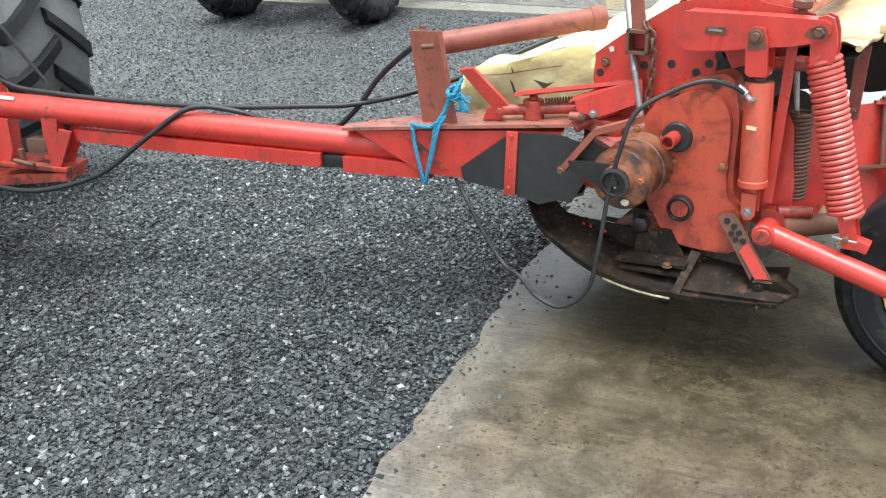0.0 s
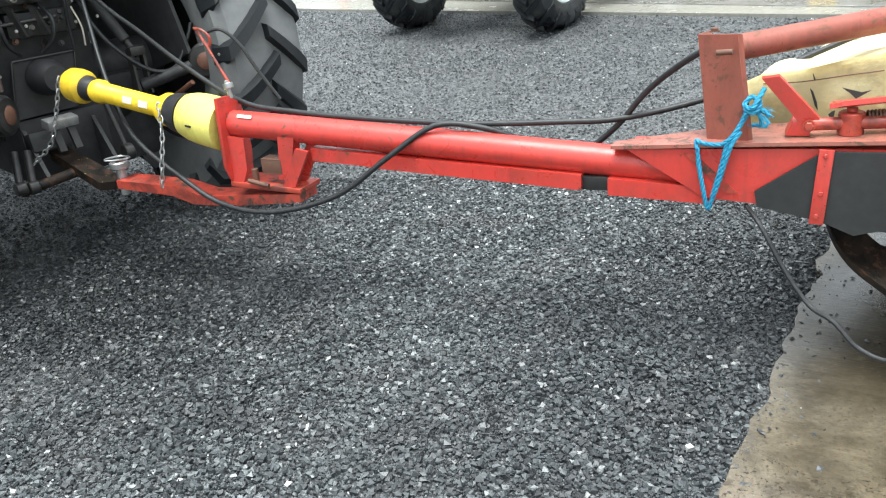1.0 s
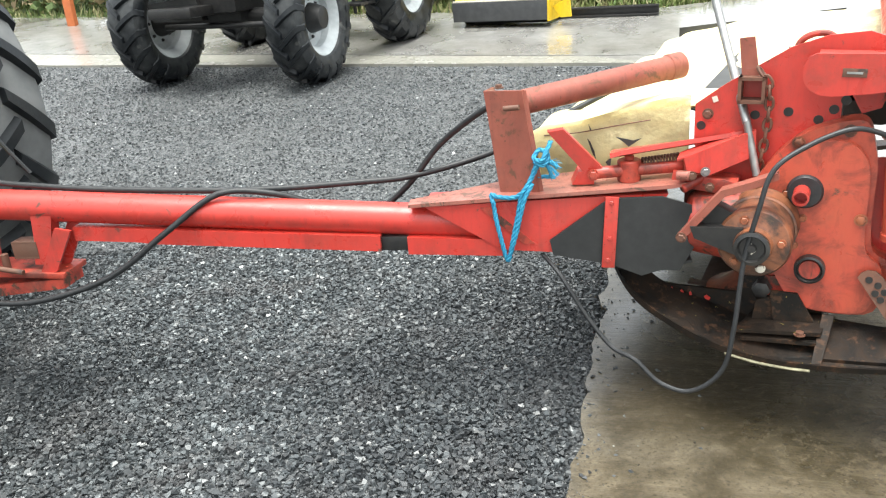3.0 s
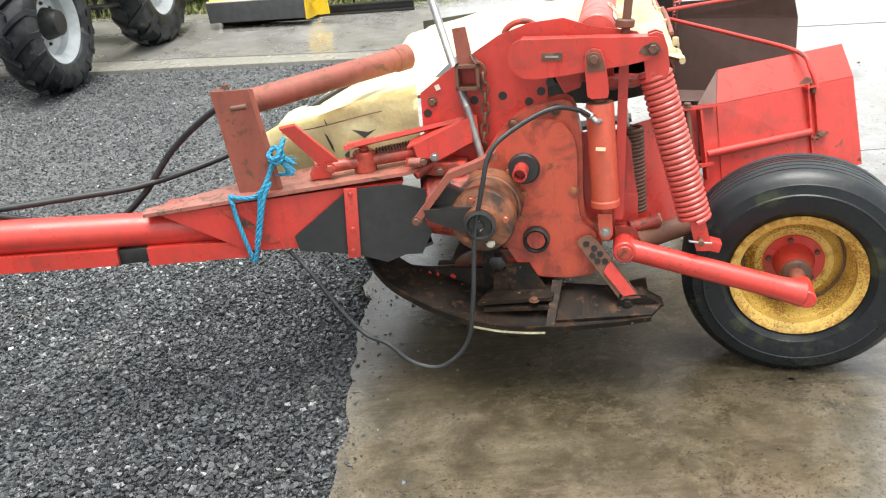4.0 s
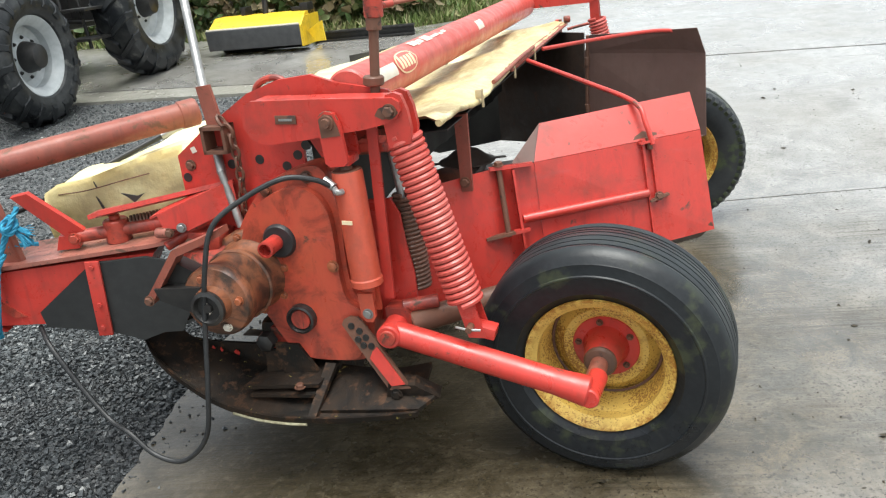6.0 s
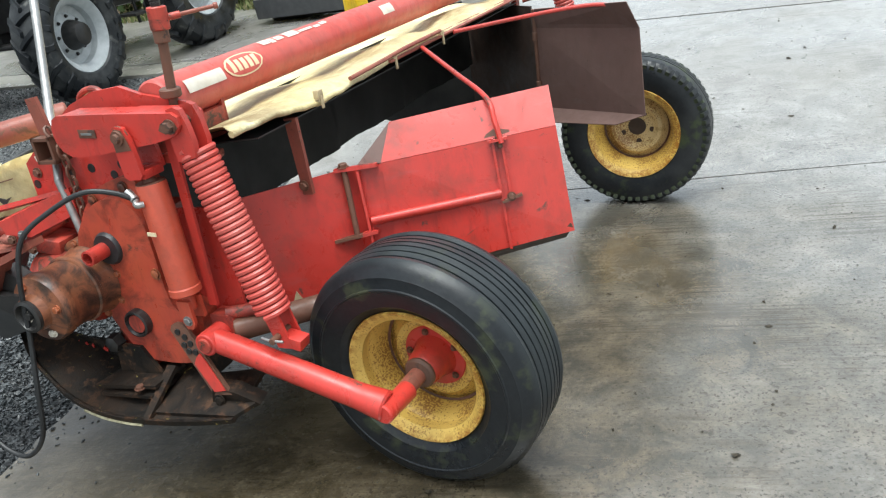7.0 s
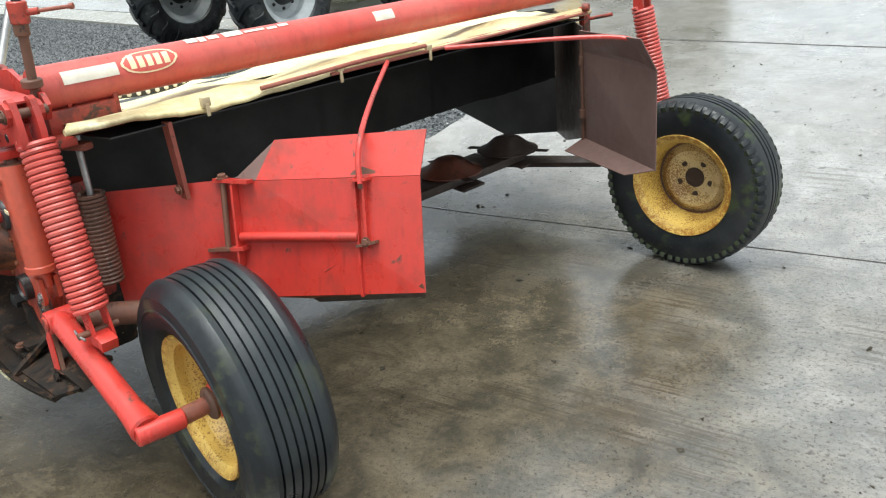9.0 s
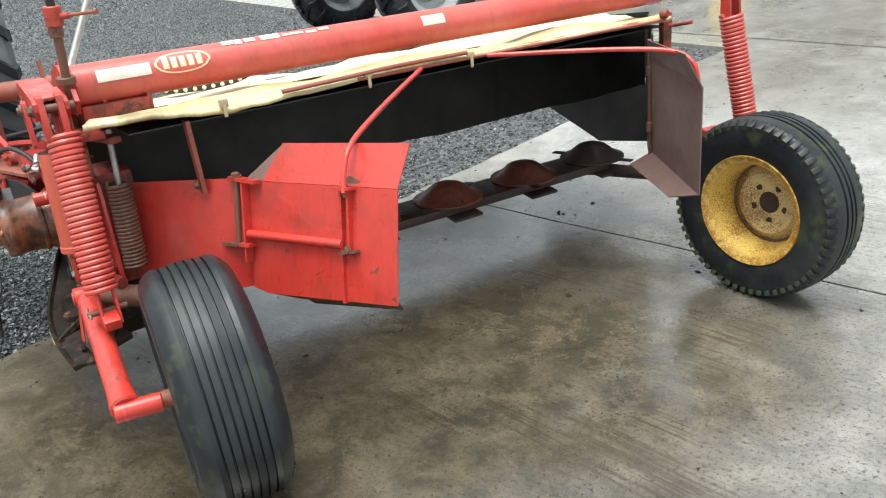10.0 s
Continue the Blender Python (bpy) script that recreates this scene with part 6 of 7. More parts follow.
HOSE_A = part("hydraulic_hose", pipe([(-3.10, 4.36, 1.52), (-2.84, 4.21, 1.28), (-2.54, 4.02, 1.13), (-2.22, 3.77, 1.0), (-1.89, 3.57, 0.868), (-1.63, 3.48, 0.832), (-1.32, 3.39, 0.812), (-0.89, 3.29, 0.795), (-0.51, 3.23, 0.80), (-0.31, 3.24, 0.80), (-0.05, 3.27, 0.84), (0.15, 3.37, 0.88), (0.38, 3.46, 0.95), (0.60, 3.52, 1.02)], 0.0110, 12), hose_rubber, None)
tagged(HOSE_A, "long black hydraulic hose lying along the red drawbar", "hose", "hoses to the mower")
HOSE_B = part("hydraulic_hose", pipe([(-2.98, 4.24, 1.55), (-2.9, 4.17, 1.29), (-2.73, 3.94, 0.95), (-2.51, 3.70, 0.71), (-2.19, 3.50, 0.55), (-1.98, 3.41, 0.46), (-1.72, 3.32, 0.45), (-1.42, 3.27, 0.53), (-1.18, 3.24, 0.69), (-0.99, 3.25, 0.802), (-0.80, 3.245, 0.785), (-0.62, 3.26, 0.715), (-0.45, 3.28, 0.680), (-0.33, 3.26, 0.76), (-0.21, 3.21, 0.91), (-0.07, 3.09, 1.04), (0.0, 3.05, 1.06)], 0.0110, 12), hose_rubber, None)
tagged(HOSE_B, "black hydraulic hose sagging below the drawbar", "hose", "hoses to the mower")

part("ferrule", bar((0.52, 3.50, 0.993), (0.60, 3.52, 1.02), 0.0135), steel, HOSE_A, "crimped steel end")
part("ferrule", bar((-0.05, 3.075, 1.047), (0.0, 3.05, 1.06), 0.0135), steel, HOSE_B, "crimped steel end")

# power take-off shaft between tractor and mower
PA, PB = Vector((-2.86, 3.83, 0.945)), Vector((-1.950, 3.527, 0.776))
PTO = thing("drive_shaft", Matrix(), "yellow plastic-guarded drive shaft between tractor and mower", "drive shaft")
ax = (PB - PA).normalized()
ln = (PB - PA).length
part("guard_cone", lathed([(0.040, 0.0), (0.060, 0.01), (0.078, 0.04), (0.082, 0.08), (0.078, 0.115), (0.060, 0.130), (0.0, 0.13)], PA, ax, 36), yellow, PTO, "yellow end cone")
part("guard_collar", lathed([(0.058, 0.128), (0.060, 0.14), (0.050, 0.185), (0.0, 0.185)], PA, ax, 32), black_plastic, PTO)
part("guard_tube", lathed([(0.046, 0.18), (0.055, 0.20), (0.055, 0.235), (0.046, 0.25), (0.045, ln - 0.385), (0.058, ln - 0.37), (0.075, ln - 0.34), (0.075, ln - 0.30), (0.0, ln - 0.30)], PA, ax, 36), yellow, PTO)
part("guard_collar", lathed([(0.074, ln - 0.31), (0.085, ln - 0.28), (0.094, ln - 0.225), (0.0, ln - 0.225)], PA, ax, 36), black_plastic, PTO)
part("guard_bell", lathed([(0.086, ln - 0.222), (0.096, ln - 0.212), (0.107, ln - 0.17), (0.112, ln - 0.12), (0.113, ln - 0.06), (0.113, ln), (0.0, ln)], PA, ax, 40), pale_yellow, PTO, "pale yellow bell guard")
for s, c in ((0.36, white_paint), (0.46, white_paint)):
    part("sticker", box(tuple(PA + ax * (ln * s + 0.08) + Vector((-0.010, -0.043, 0.012))), (0.055, 0.004, 0.03), (-10, 8, -18), 0), c, PTO)
part("mark", box(tuple(PA + ax * (ln - 0.12) + Vector((-0.03, -0.112, 0.0))), (0.03, 0.004, 0.008), (0, 8, -18), 0), black_plastic, PTO)
chain("guard_chain", [tuple(PA + ax * 0.02 + Vector((-0.01, -0.07, 0.03))), tuple(PA + Vector((-0.03, -0.09, -0.10))), tuple(PA + Vector((-0.10, -0.10, -0.26))), tuple(PA + Vector((-0.22, -0.10, -0.36)))], PTO, steel, 0.010, 0.0035, "thin bright chain")
chain("guard_chain", [tuple(PA + ax * (ln - 0.34) + Vector((0, -0.07, 0.03))), tuple(PA + ax * (ln - 0.32) + Vector((0.0, -0.12, -0.08))), tuple(PA + ax * (ln - 0.30) + Vector((-0.03, -0.15, -0.20))), tuple(PA + ax * (ln - 0.29) + Vector((-0.06, -0.15, -0.30)))], PTO, steel, 0.010, 0.0035, "thin bright chain")


# ---- tractors ----
lug_black = tyre_rubber("wet_lug_rubber", (0.05, 0.05, 0.048), (0.026, 0.028, 0.03))
LUGS = {}


def tyre_body(R, W, rim_r):
    h = W / 2
    return lathed([(rim_r, -h * 0.62), (rim_r + 0.03, -h * 0.82), (rim_r + (R - rim_r) * 0.45, -h), (R - 0.10, -h * 0.97), (R - 0.045, -h * 0.80), (R - 0.02, -h * 0.4), (R - 0.015, 0), (R - 0.02, h * 0.4), (R - 0.045, h * 0.80), (R - 0.10, h * 0.97), (rim_r + (R - rim_r) * 0.45, h), (rim_r + 0.03, h * 0.82), (rim_r, h * 0.62)], (0, 0, 0), (0, 1, 0), 72)


def lug_bar(R, W, lug_h, s, cant):
    """One slanting tread bar, from the middle of the tyre out over its shoulder."""
    h, bm, rows = W / 2, bmesh.new(), []
    for t in range(8):
        f = min(t / 6, 1.0)
        y = s * (-0.02 + f * h * 0.99)
        a = -f * h / R * math.tan(radians(cant))
        rr = R - 0.02 - 0.055 * f ** 3
        wdt = (0.036 + 0.016 * f) * R / 0.92 + 0.004
        top = rr + lug_h - 0.012 * f ** 2
        if t == 7:
            rr, top, y = rr - 0.085, rr - 0.07, s * h * 1.0
        ring = []
        for dw, rad in ((-wdt - 0.012, rr - 0.02), (-wdt * 0.7, top), (wdt * 0.7, top), (wdt + 0.012, rr - 0.02)):
            b = a + dw / R
            ring.append(bm.verts.new((rad * math.cos(b), y + (s * 0.012 if t == 7 and 0 < abs(dw) < wdt else 0), rad * math.sin(b))))
        rows.append(ring)
    for p, q in zip(rows, rows[1:]):
        for i in range(3):
            bm.faces.new((p[i], p[i + 1], q[i + 1], q[i]))
    bm.faces.new(rows[0]), bm.faces.new(rows[-1][::-1])
    return bm


def add_lugs(tyre, R, W, lugs, lug_h, rubber, cant=40):
    for s in (-1, 1):
        key = (R, W, lug_h, s, cant)
        for k in range(lugs):
            if key not in LUGS:
                ob = part("tread_lug", lug_bar(R, W, lug_h, s, cant), rubber, tyre)
                LUGS[key] = ob.data
            else:
                ob = new("tread_lug", LUGS[key])
                ob.parent = tyre
            ob.matrix_basis = pose(0, 0, 0, 0, (k + (0.5 if s > 0 else 0)) * 360 / lugs, 0)


def tractor_wheel(parent, m, R, W, rim_r, lugs, lug_h, rubber, rim_mat, out, cant=40):
    """out: the side (+1 or -1 along y) to which the dish faces."""
    w = new("wheel")
    w.matrix_world = m
    w.parent = parent
    tyre = part("tyre", tyre_body(R, W, rim_r), rubber, w, "", 30)
    add_lugs(tyre, R, W, lugs, lug_h, lug_black, cant)
    h = W / 2 * 0.72
    pr = [(rim_r + 0.025, -h), (rim_r, -h * 0.9), (rim_r - 0.05, -h * 0.55), (rim_r - 0.055, h * 0.5), (rim_r, h * 0.9), (rim_r + 0.025, h), (rim_r + 0.012, h * 1.02), (rim_r - 0.02, h * 0.9), (rim_r - 0.07, h * 0.5), (rim_r - 0.07, -h * 0.5), (rim_r - 0.02, -h * 0.9), (rim_r + 0.012, -h * 1.02), (rim_r + 0.025, -h)]
    part("rim", lathed(pr, (0, 0, 0), (0, 1, 0), 48), rim_mat, w)
    dy = out * 0.02
    part("wheel_disc", lathed([(0, dy), (0.16, dy), (rim_r * 0.62, dy - out * 0.05), (rim_r - 0.055, dy - out * 0.02), (rim_r - 0.055, dy - out * 0.035), (rim_r * 0.62, dy - out * 0.065), (0.16, dy - out * 0.02), (0, dy - out * 0.02)], (0, 0, 0), (0, 1, 0), 40), rim_mat, w)
    hubp = part("hub", lathed([(0.15, dy), (0.14, dy + out * 0.05), (0.11, dy + out * 0.14), (0.06, dy + out * 0.16), (0, dy + out * 0.16)], (0, 0, 0), (0, 1, 0), 24), dark_iron, w)
    for k in range(8):
        a = k * math.tau / 8
        part("wheel_bolt", bolt((0.185 * math.cos(a), dy - out * 0.01, 0.185 * math.sin(a)), (0, out, 0), 0.014, 0.02), dark_iron, hubp)
    return w


# near tractor: only its rear end comes into view
TH = 35.0
NT = thing("tractor", pose(-3.40, 4.30, 0, 0, 0, 180 - TH), "dark rear end of a tractor hitched to the mower", "tractor", "tractors")
# its own x points ahead; y to its left, towards the camera
for s in (-1, 1):
    tractor_wheel(NT, pose(0, 0.95 * s, 0.90, 0, 20 * s, 0), 0.92, 0.52, 0.50, 19, 0.055, tyre_dusty, tractor_black, s, -42)
part("axle_housing", joined(bar((0.0, -0.72, 0.90), (0, 0.72, 0.90), 0.13, seg=24), box((0.10, 0, 0.88), (0.55, 0.42, 0.62), bevel=0.03), box((0.4, 0, 0.95), (0.9, 0.5, 0.7), bevel=0.04)), tractor_black, NT, "black greasy axle and transmission casing")
part("belly", joined(box((-0.02, 0, 0.58), (0.60, 0.46, 0.34), bevel=0.03), box((0.55, 0, 0.72), (0.8, 0.55, 0.45), bevel=0.04)), tractor_black, NT, "black underside casting")
part("rear_casting", joined(box((-0.16, 0.0, 1.12), (0.14, 0.56, 0.60), bevel=0.03), box((-0.20, 0.10, 1.34), (0.14, 0.30, 0.16), bevel=0.02), box((-0.17, -0.22, 1.26), (0.12, 0.16, 0.30), bevel=0.02)), tractor_black, NT, "black rear casting")
GUARD = part("shaft_guard", plate([(-0.33, 0.175, 1.035), (-0.33, -0.135, 1.040), (-0.33, -0.080, 0.762), (-0.33, 0.230, 0.755)], 0.008, 0.002), tractor_black, NT, "black square shaft guard")
for p_, q_ in (((-0.334, 0.180, 1.038), (-0.334, -0.140, 1.043)), ((-0.334, -0.138, 1.043), (-0.334, -0.083, 0.760)), ((-0.334, 0.180, 1.038), (-0.334, 0.234, 0.753))):
    part("guard_rim", bar(p_, q_, 0.0065, seg=8), dark_iron, GUARD, "worn bare rim")
part("shaft_boot", lathed([(0.070, 0.0), (0.088, -0.04), (0.092, -0.10), (0.080, -0.16), (0.062, -0.20), (0.0, -0.20)], (-0.30, 0.055, 0.945), (1, 0.06, 0.0), 32), black_plastic, NT, "black rubber shaft boot")


def lift_side(s, top, fork, ball):
    """Lift rod with its sleeve and fork, lower link and its end disc, on one side."""
    rod_ = part("lift_rod", joined(bar(top, fork, 0.017, seg=14), bar(Vector(top).lerp(Vector(fork), 0.30), Vector(top).lerp(Vector(fork), 0.82), 0.030, seg=18)), tractor_black, NT, "greasy lift rod")
    part("rod_collar", bar(Vector(top).lerp(Vector(fork), 0.27), Vector(top).lerp(Vector(fork), 0.31), 0.038, seg=18), dark_iron, rod_)
    f, b = Vector(fork), Vector(ball)
    for o in (-0.035, 0.035):
        part("fork", plate([f + Vector((-0.01, o, 0.05)), f + Vector((0.035, o, 0.04)), f + Vector((0.040, o, -0.20)), f + Vector((-0.025, o, -0.20))], 0.014, 0.004), dark_iron, rod_)
    part("fork_bridge", box(tuple(f + Vector((0.0, 0.006, 0.03))), (0.05, 0.085, 0.05), bevel=0.010), dark_iron, rod_)
    link = part("lower_link", joined(bar((-0.05, 0.34 * s, 0.56), f + Vector((0.02, 0, -0.16)), 0.036, 0.034, 16), bar(f + Vector((0.02, 0, -0.16)), b, 0.036, 0.030, 16)), tractor_black, NT, "dark lower link")
    part("end_disc", lathed([(0, -0.045), (0.035, -0.045), (0.050, -0.040), (0.082, -0.036), (0.095, -0.024), (0.095, 0.024), (0.082, 0.036), (0.050, 0.040), (0.0, 0.040)], b, (0.75, 0.66 * s, 0), 32), dark_iron, link, "worn round link end")
    part("end_ball", lathed([(0, -0.052), (0.030, -0.052), (0.046, -0.044), (0.0, -0.040)], b, (0.75, 0.66 * s, 0), 24), rust, link, "rusty ball in the link end")
    part("disc_lug", box(tuple(b + Vector((0.0, 0.02 * s, 0.085))), (0.05, 0.05, 0.05), (0, 20, 0), 0.008), dark_iron, link)
    return rod_


lift_side(1, (-0.22, 0.375, 1.62), (-0.46, 0.435, 0.965), (-0.60, 0.370, 0.840))
lift_side(-1, (-0.20, -0.250, 1.45), (-0.42, -0.430, 0.965), (-0.62, -0.720, 0.905))
part("brown_rod", joined(bar((-0.38, 0.290, 1.62), (-0.50, 0.315, 0.930), 0.0165, seg=14), bar((-0.43, 0.300, 1.33), (-0.45, 0.304, 1.22), 0.026, seg=14)), cutter_mat, NT, "dark brown adjusting rod")
part("stabiliser", joined(bar((-0.56, 0.66, 0.770), (-0.58, 0.45, 0.790), 0.024, seg=16), bar((-0.56, 0.60, 0.775), (-0.565, 0.53, 0.780), 0.030, seg=16)), dark_iron, NT, "greasy stabiliser tube")
part("stabiliser_end", bar((-0.565, 0.545, 0.779), (-0.57, 0.490, 0.784), 0.020, seg=14), steel, NT, "bright worn end")
part("stabiliser", bar((-0.10, -0.50, 0.55), (-0.60, -0.62, 0.80), 0.014), rust, NT)
# valve bank with its couplings, caps and small levers
BANK_ = part("valve_block", joined(box((-0.27, 0.06, 1.43), (0.12, 0.44, 0.13), bevel=0.012), box((-0.28, 0.10, 1.33), (0.10, 0.30, 0.06), bevel=0.008), box((-0.26, -0.02, 1.20), (0.10, 0.34, 0.12), bevel=0.015)), tractor_black, NT, "black hydraulic valve block")
for y_, z_, r_, m_ in ((0.155, 1.438, 0.027, steel), (0.045, 1.432, 0.025, steel), (0.24, 1.44, 0.024, dark_iron), (-0.06, 1.43, 0.024, dark_iron), (0.20, 1.34, 0.021, dark_iron), (0.11, 1.335, 0.020, steel), (0.02, 1.33, 0.020, dark_iron)):
    cpl = part("coupling", lathed([(r_ * 1.2, 0.0), (r_ * 1.2, -0.03), (r_, -0.034), (r_, -0.075), (r_ * 0.72, -0.078), (r_ * 0.66, -0.045), (0.0, -0.045)], (-0.325, y_, z_), (1, 0, 0), 20), m_, BANK_)
    part("coupling_core", lathed([(0, -0.058), (r_ * 0.4, -0.056), (r_ * 0.45, -0.046), (0, -0.044)], (-0.325, y_, z_), (1, 0, 0), 12), rust if m_ is steel else steel, cpl)
rnd = random.Random(8)
for k in range(26):
    y_, z_ = rnd.uniform(-0.20, 0.26), rnd.uniform(1.08, 1.40)
    part("fitting", bolt((-0.315 + 0.02 * rnd.random(), y_, z_), (-1, rnd.uniform(-0.3, 0.3), rnd.uniform(-0.3, 0.3)), rnd.uniform(0.008, 0.017), rnd.uniform(0.010, 0.03)), rnd.choice((steel, dark_iron, dark_iron, rust)), BANK_)
for y_, z_ in ((0.125, 1.275), (0.015, 1.275)):
    part("lever", plate([(-0.36, y_ - 0.012, z_ + 0.01), (-0.33, y_ + 0.012, z_ + 0.02), (-0.38, y_ - 0.020, z_ - 0.130), (-0.41, y_ - 0.036, z_ - 0.125)], 0.018, 0.004), dark_iron, BANK_, "worn flat lever")
part("lever_shaft", bar((-0.36, -0.08, 1.225), (-0.36, 0.22, 1.215), 0.011, seg=12), dark_iron, BANK_)
for pts in ([(-0.30, 0.28, 1.46), (-0.42, 0.33, 1.36), (-0.40, 0.36, 1.16), (-0.30, 0.30, 0.98)], [(-0.30, -0.10, 1.46), (-0.40, -0.12, 1.34), (-0.36, -0.13, 1.16), (-0.34, -0.14, 1.05)], [(-0.30, 0.20, 1.30), (-0.37, 0.20, 1.22), (-0.36, 0.18, 1.12), (-0.32, 0.12, 1.06)], [(-0.28, -0.02, 1.30), (-0.38, -0.05, 1.22), (-0.38, -0.03, 1.12), (-0.33, 0.02, 1.06)], [(-0.26, 0.33, 1.30), (-0.30, 0.48, 1.22), (-0.26, 0.62, 1.24), (-0.1, 0.72, 1.30)], [(-0.26, 0.33, 1.22), (-0.32, 0.50, 1.10), (-0.26, 0.64, 1.06), (-0.1, 0.74, 1.10)], [(-0.24, -0.24, 1.30), (-0.40, -0.28, 1.08), (-0.46, -0.44, 0.90), (-0.50, -0.58, 0.88), (-0.52, -0.68, 1.02), (-0.52, -0.72, 1.10)]):
    part("hose", pipe(pts, 0.0105, 8), hose_rubber, NT)
part("pale_cable", pipe([(-0.30, -0.14, 1.50), (-0.36, -0.155, 1.38), (-0.37, -0.175, 1.28)], 0.006, 8), steel, NT, "pale sleeve on a cable")
part("pale_cable", pipe([(-0.36, -0.165, 1.26), (-0.37, -0.19, 1.16), (-0.35, -0.195, 1.06)], 0.0045, 8), white_paint, NT, "pale cable")
# hitch below the shaft
HITCH = part("hitch_frame", joined(box((-0.14, 0.0, 0.52), (0.24, 0.30, 0.22), bevel=0.02), box((-0.30, 0.12, 0.62), (0.22, 0.20, 0.10), (0, 12, 0), 0.015), plate([(-0.52, 0.20, 0.46), (-0.10, 0.20, 0.40), (-0.10, 0.20, 0.80), (-0.30, 0.20, 0.72)], 0.02, 0.004), plate([(-0.52, -0.16, 0.46), (-0.10, -0.16, 0.40), (-0.10, -0.16, 0.80), (-0.30, -0.16, 0.72)], 0.02, 0.004)), tractor_black, NT, "black hitch frame")
part("drawbar_tongue", plate([(-0.30, 0.12, 0.525), (-0.30, 0.02, 0.525), (-0.72, -0.06, 0.395), (-0.76, 0.0, 0.395), (-0.72, 0.06, 0.400)], 0.045, 0.008), shoe_mat, HITCH, "dark brown drawbar tongue")
part("grey_bracket", box((-0.50, 0.085, 0.735), (0.07, 0.165, 0.050), (0, -12, 8), 0.010), steel, HITCH, "worn grey metal block")
for y_ in (0.12, 0.04):
    part("prong", plate([(-0.50, y_ - 0.018, 0.715), (-0.50, y_ + 0.018, 0.715), (-0.54, y_ + 0.012, 0.595), (-0.54, y_ - 0.022, 0.595)], 0.03, 0.005), dark_iron, HITCH)
for y_, z_ in ((0.36, 0.47), (0.30, 0.46)):
    part("hook", joined(bar((-0.44, y_ - 0.04, z_ + 0.16), (-0.52, y_, z_), 0.020, seg=12), bar((-0.525, y_ - 0.025, z_ - 0.005), (-0.525, y_ + 0.025, z_ - 0.005), 0.034, seg=16)), dark_iron, HITCH)
part("cross_tube", bar((-0.50, 0.36, 0.44), (-0.50, 0.06, 0.47), 0.026, seg=14), shoe_mat, HITCH)
part("drop_arm", joined(bar((-0.40, -0.20, 0.78), (-0.50, -0.22, 0.50), 0.016, seg=12), bar((-0.50, -0.245, 0.50), (-0.50, -0.195, 0.50), 0.045, seg=20)), dark_iron, HITCH)
part("lower_shield", box((-0.05, -0.30, 0.62), (0.30, 0.55, 0.50), bevel=0.04), tractor_black, NT, "black lower shield")
for s in (-1, 1):
    back = 0.22 if s < 0 else 0.0
    part("inner_fender", plate([(-0.80 + back, 0.66 * s, 0.95), (-0.62 + back, 0.66 * s, 1.40), (-0.2 + back, 0.66 * s, 1.75), (0.6, 0.66 * s, 1.80), (0.8, 0.66 * s, 1.2), (0.0, 0.66 * s, 0.80)], 0.02, 0.004), tractor_black, NT)
    # fender tops stay unseen; added to shade the ground below
    part("fender_top", box((-0.05, 0.93 * s, 1.92), (1.5, 0.60, 0.05), (0, 0, 0), 0.02), tractor_black, NT)
# unseen cab block, added to keep sky light off the ground underneath
part("cab", joined(box((0.35, 0, 2.30), (1.8, 1.70, 1.35), bevel=0.08), box((-0.05, 0, 1.62), (0.10, 1.1, 0.25), bevel=0.02)), tractor_black, NT, "dark cab block above the wheels, unseen, added to block light")
for k in range(9):
    part("pale_fleck", bolt((-0.825, -0.68, 0.95), (-1, 0, 0), 0.006, 0.004) if k == 0 else bolt((-0.34 - 0.01 * k, rnd.uniform(-0.55, 0.5), rnd.uniform(0.95, 1.25)), (-1, 0, 0), 0.006, 0.006), steel, NT)
# unseen bonnet, engine and front wheels, added to block light from ahead
part("bonnet", joined(box((1.95, 0, 1.45), (2.0, 0.85, 0.75), bevel=0.08), box((1.95, 0, 0.85), (1.8, 0.55, 0.5), bevel=0.04), bar((2.5, -0.8, 0.65), (2.5, 0.8, 0.65), 0.09)), tractor_black, NT, "dark bonnet and engine, unseen, added to block light")
for s in (-1, 1):
    tractor_wheel(NT, pose(2.5, 0.85 * s, 0.62, 0, 10 * s, 0), 0.64, 0.40, 0.34, 18, 0.045, tyre_dusty, tractor_black, s)

HYD = thing("hose_coupler", Matrix(), "red-handled quick coupler on a thin cable beside the shaft", "coupler")
part("handle", joined(pipe([(-2.06, 3.62, 1.175), (-2.02, 3.60, 1.17), (-1.985, 3.59, 1.14), (-2.0, 3.60, 1.10), (-2.05, 3.62, 1.165)], 0.006, 8, 4), bar((-2.03, 3.60, 1.15), (-1.90, 3.53, 0.94), 0.006)), red_dirty, HYD, "bright red handle")
part("cable", pipe([(-2.0, 3.60, 1.16), (-1.93, 3.60, 1.165), (-1.86, 3.60, 1.10), (-1.80, 3.60, 0.99), (-1.72, 3.60, 0.86)], 0.008, 8), hose_rubber, HYD)
part("stem", joined(bar((-1.92, 3.535, 0.965), (-1.91, 3.53, 0.89), 0.010), bar((-1.915, 3.533, 0.955), (-1.91, 3.53, 0.93), 0.022)), steel, HYD)

# tractor standing across the yard
BT = thing("tractor", pose(-1.62, 9.42, 0, 0, 0, -26.5), "grey-rimmed tractor parked beyond the gravel", "tractor", "tractors")
BTI = pose(-1.62, 9.42, 0, 0, 0, -26.5)


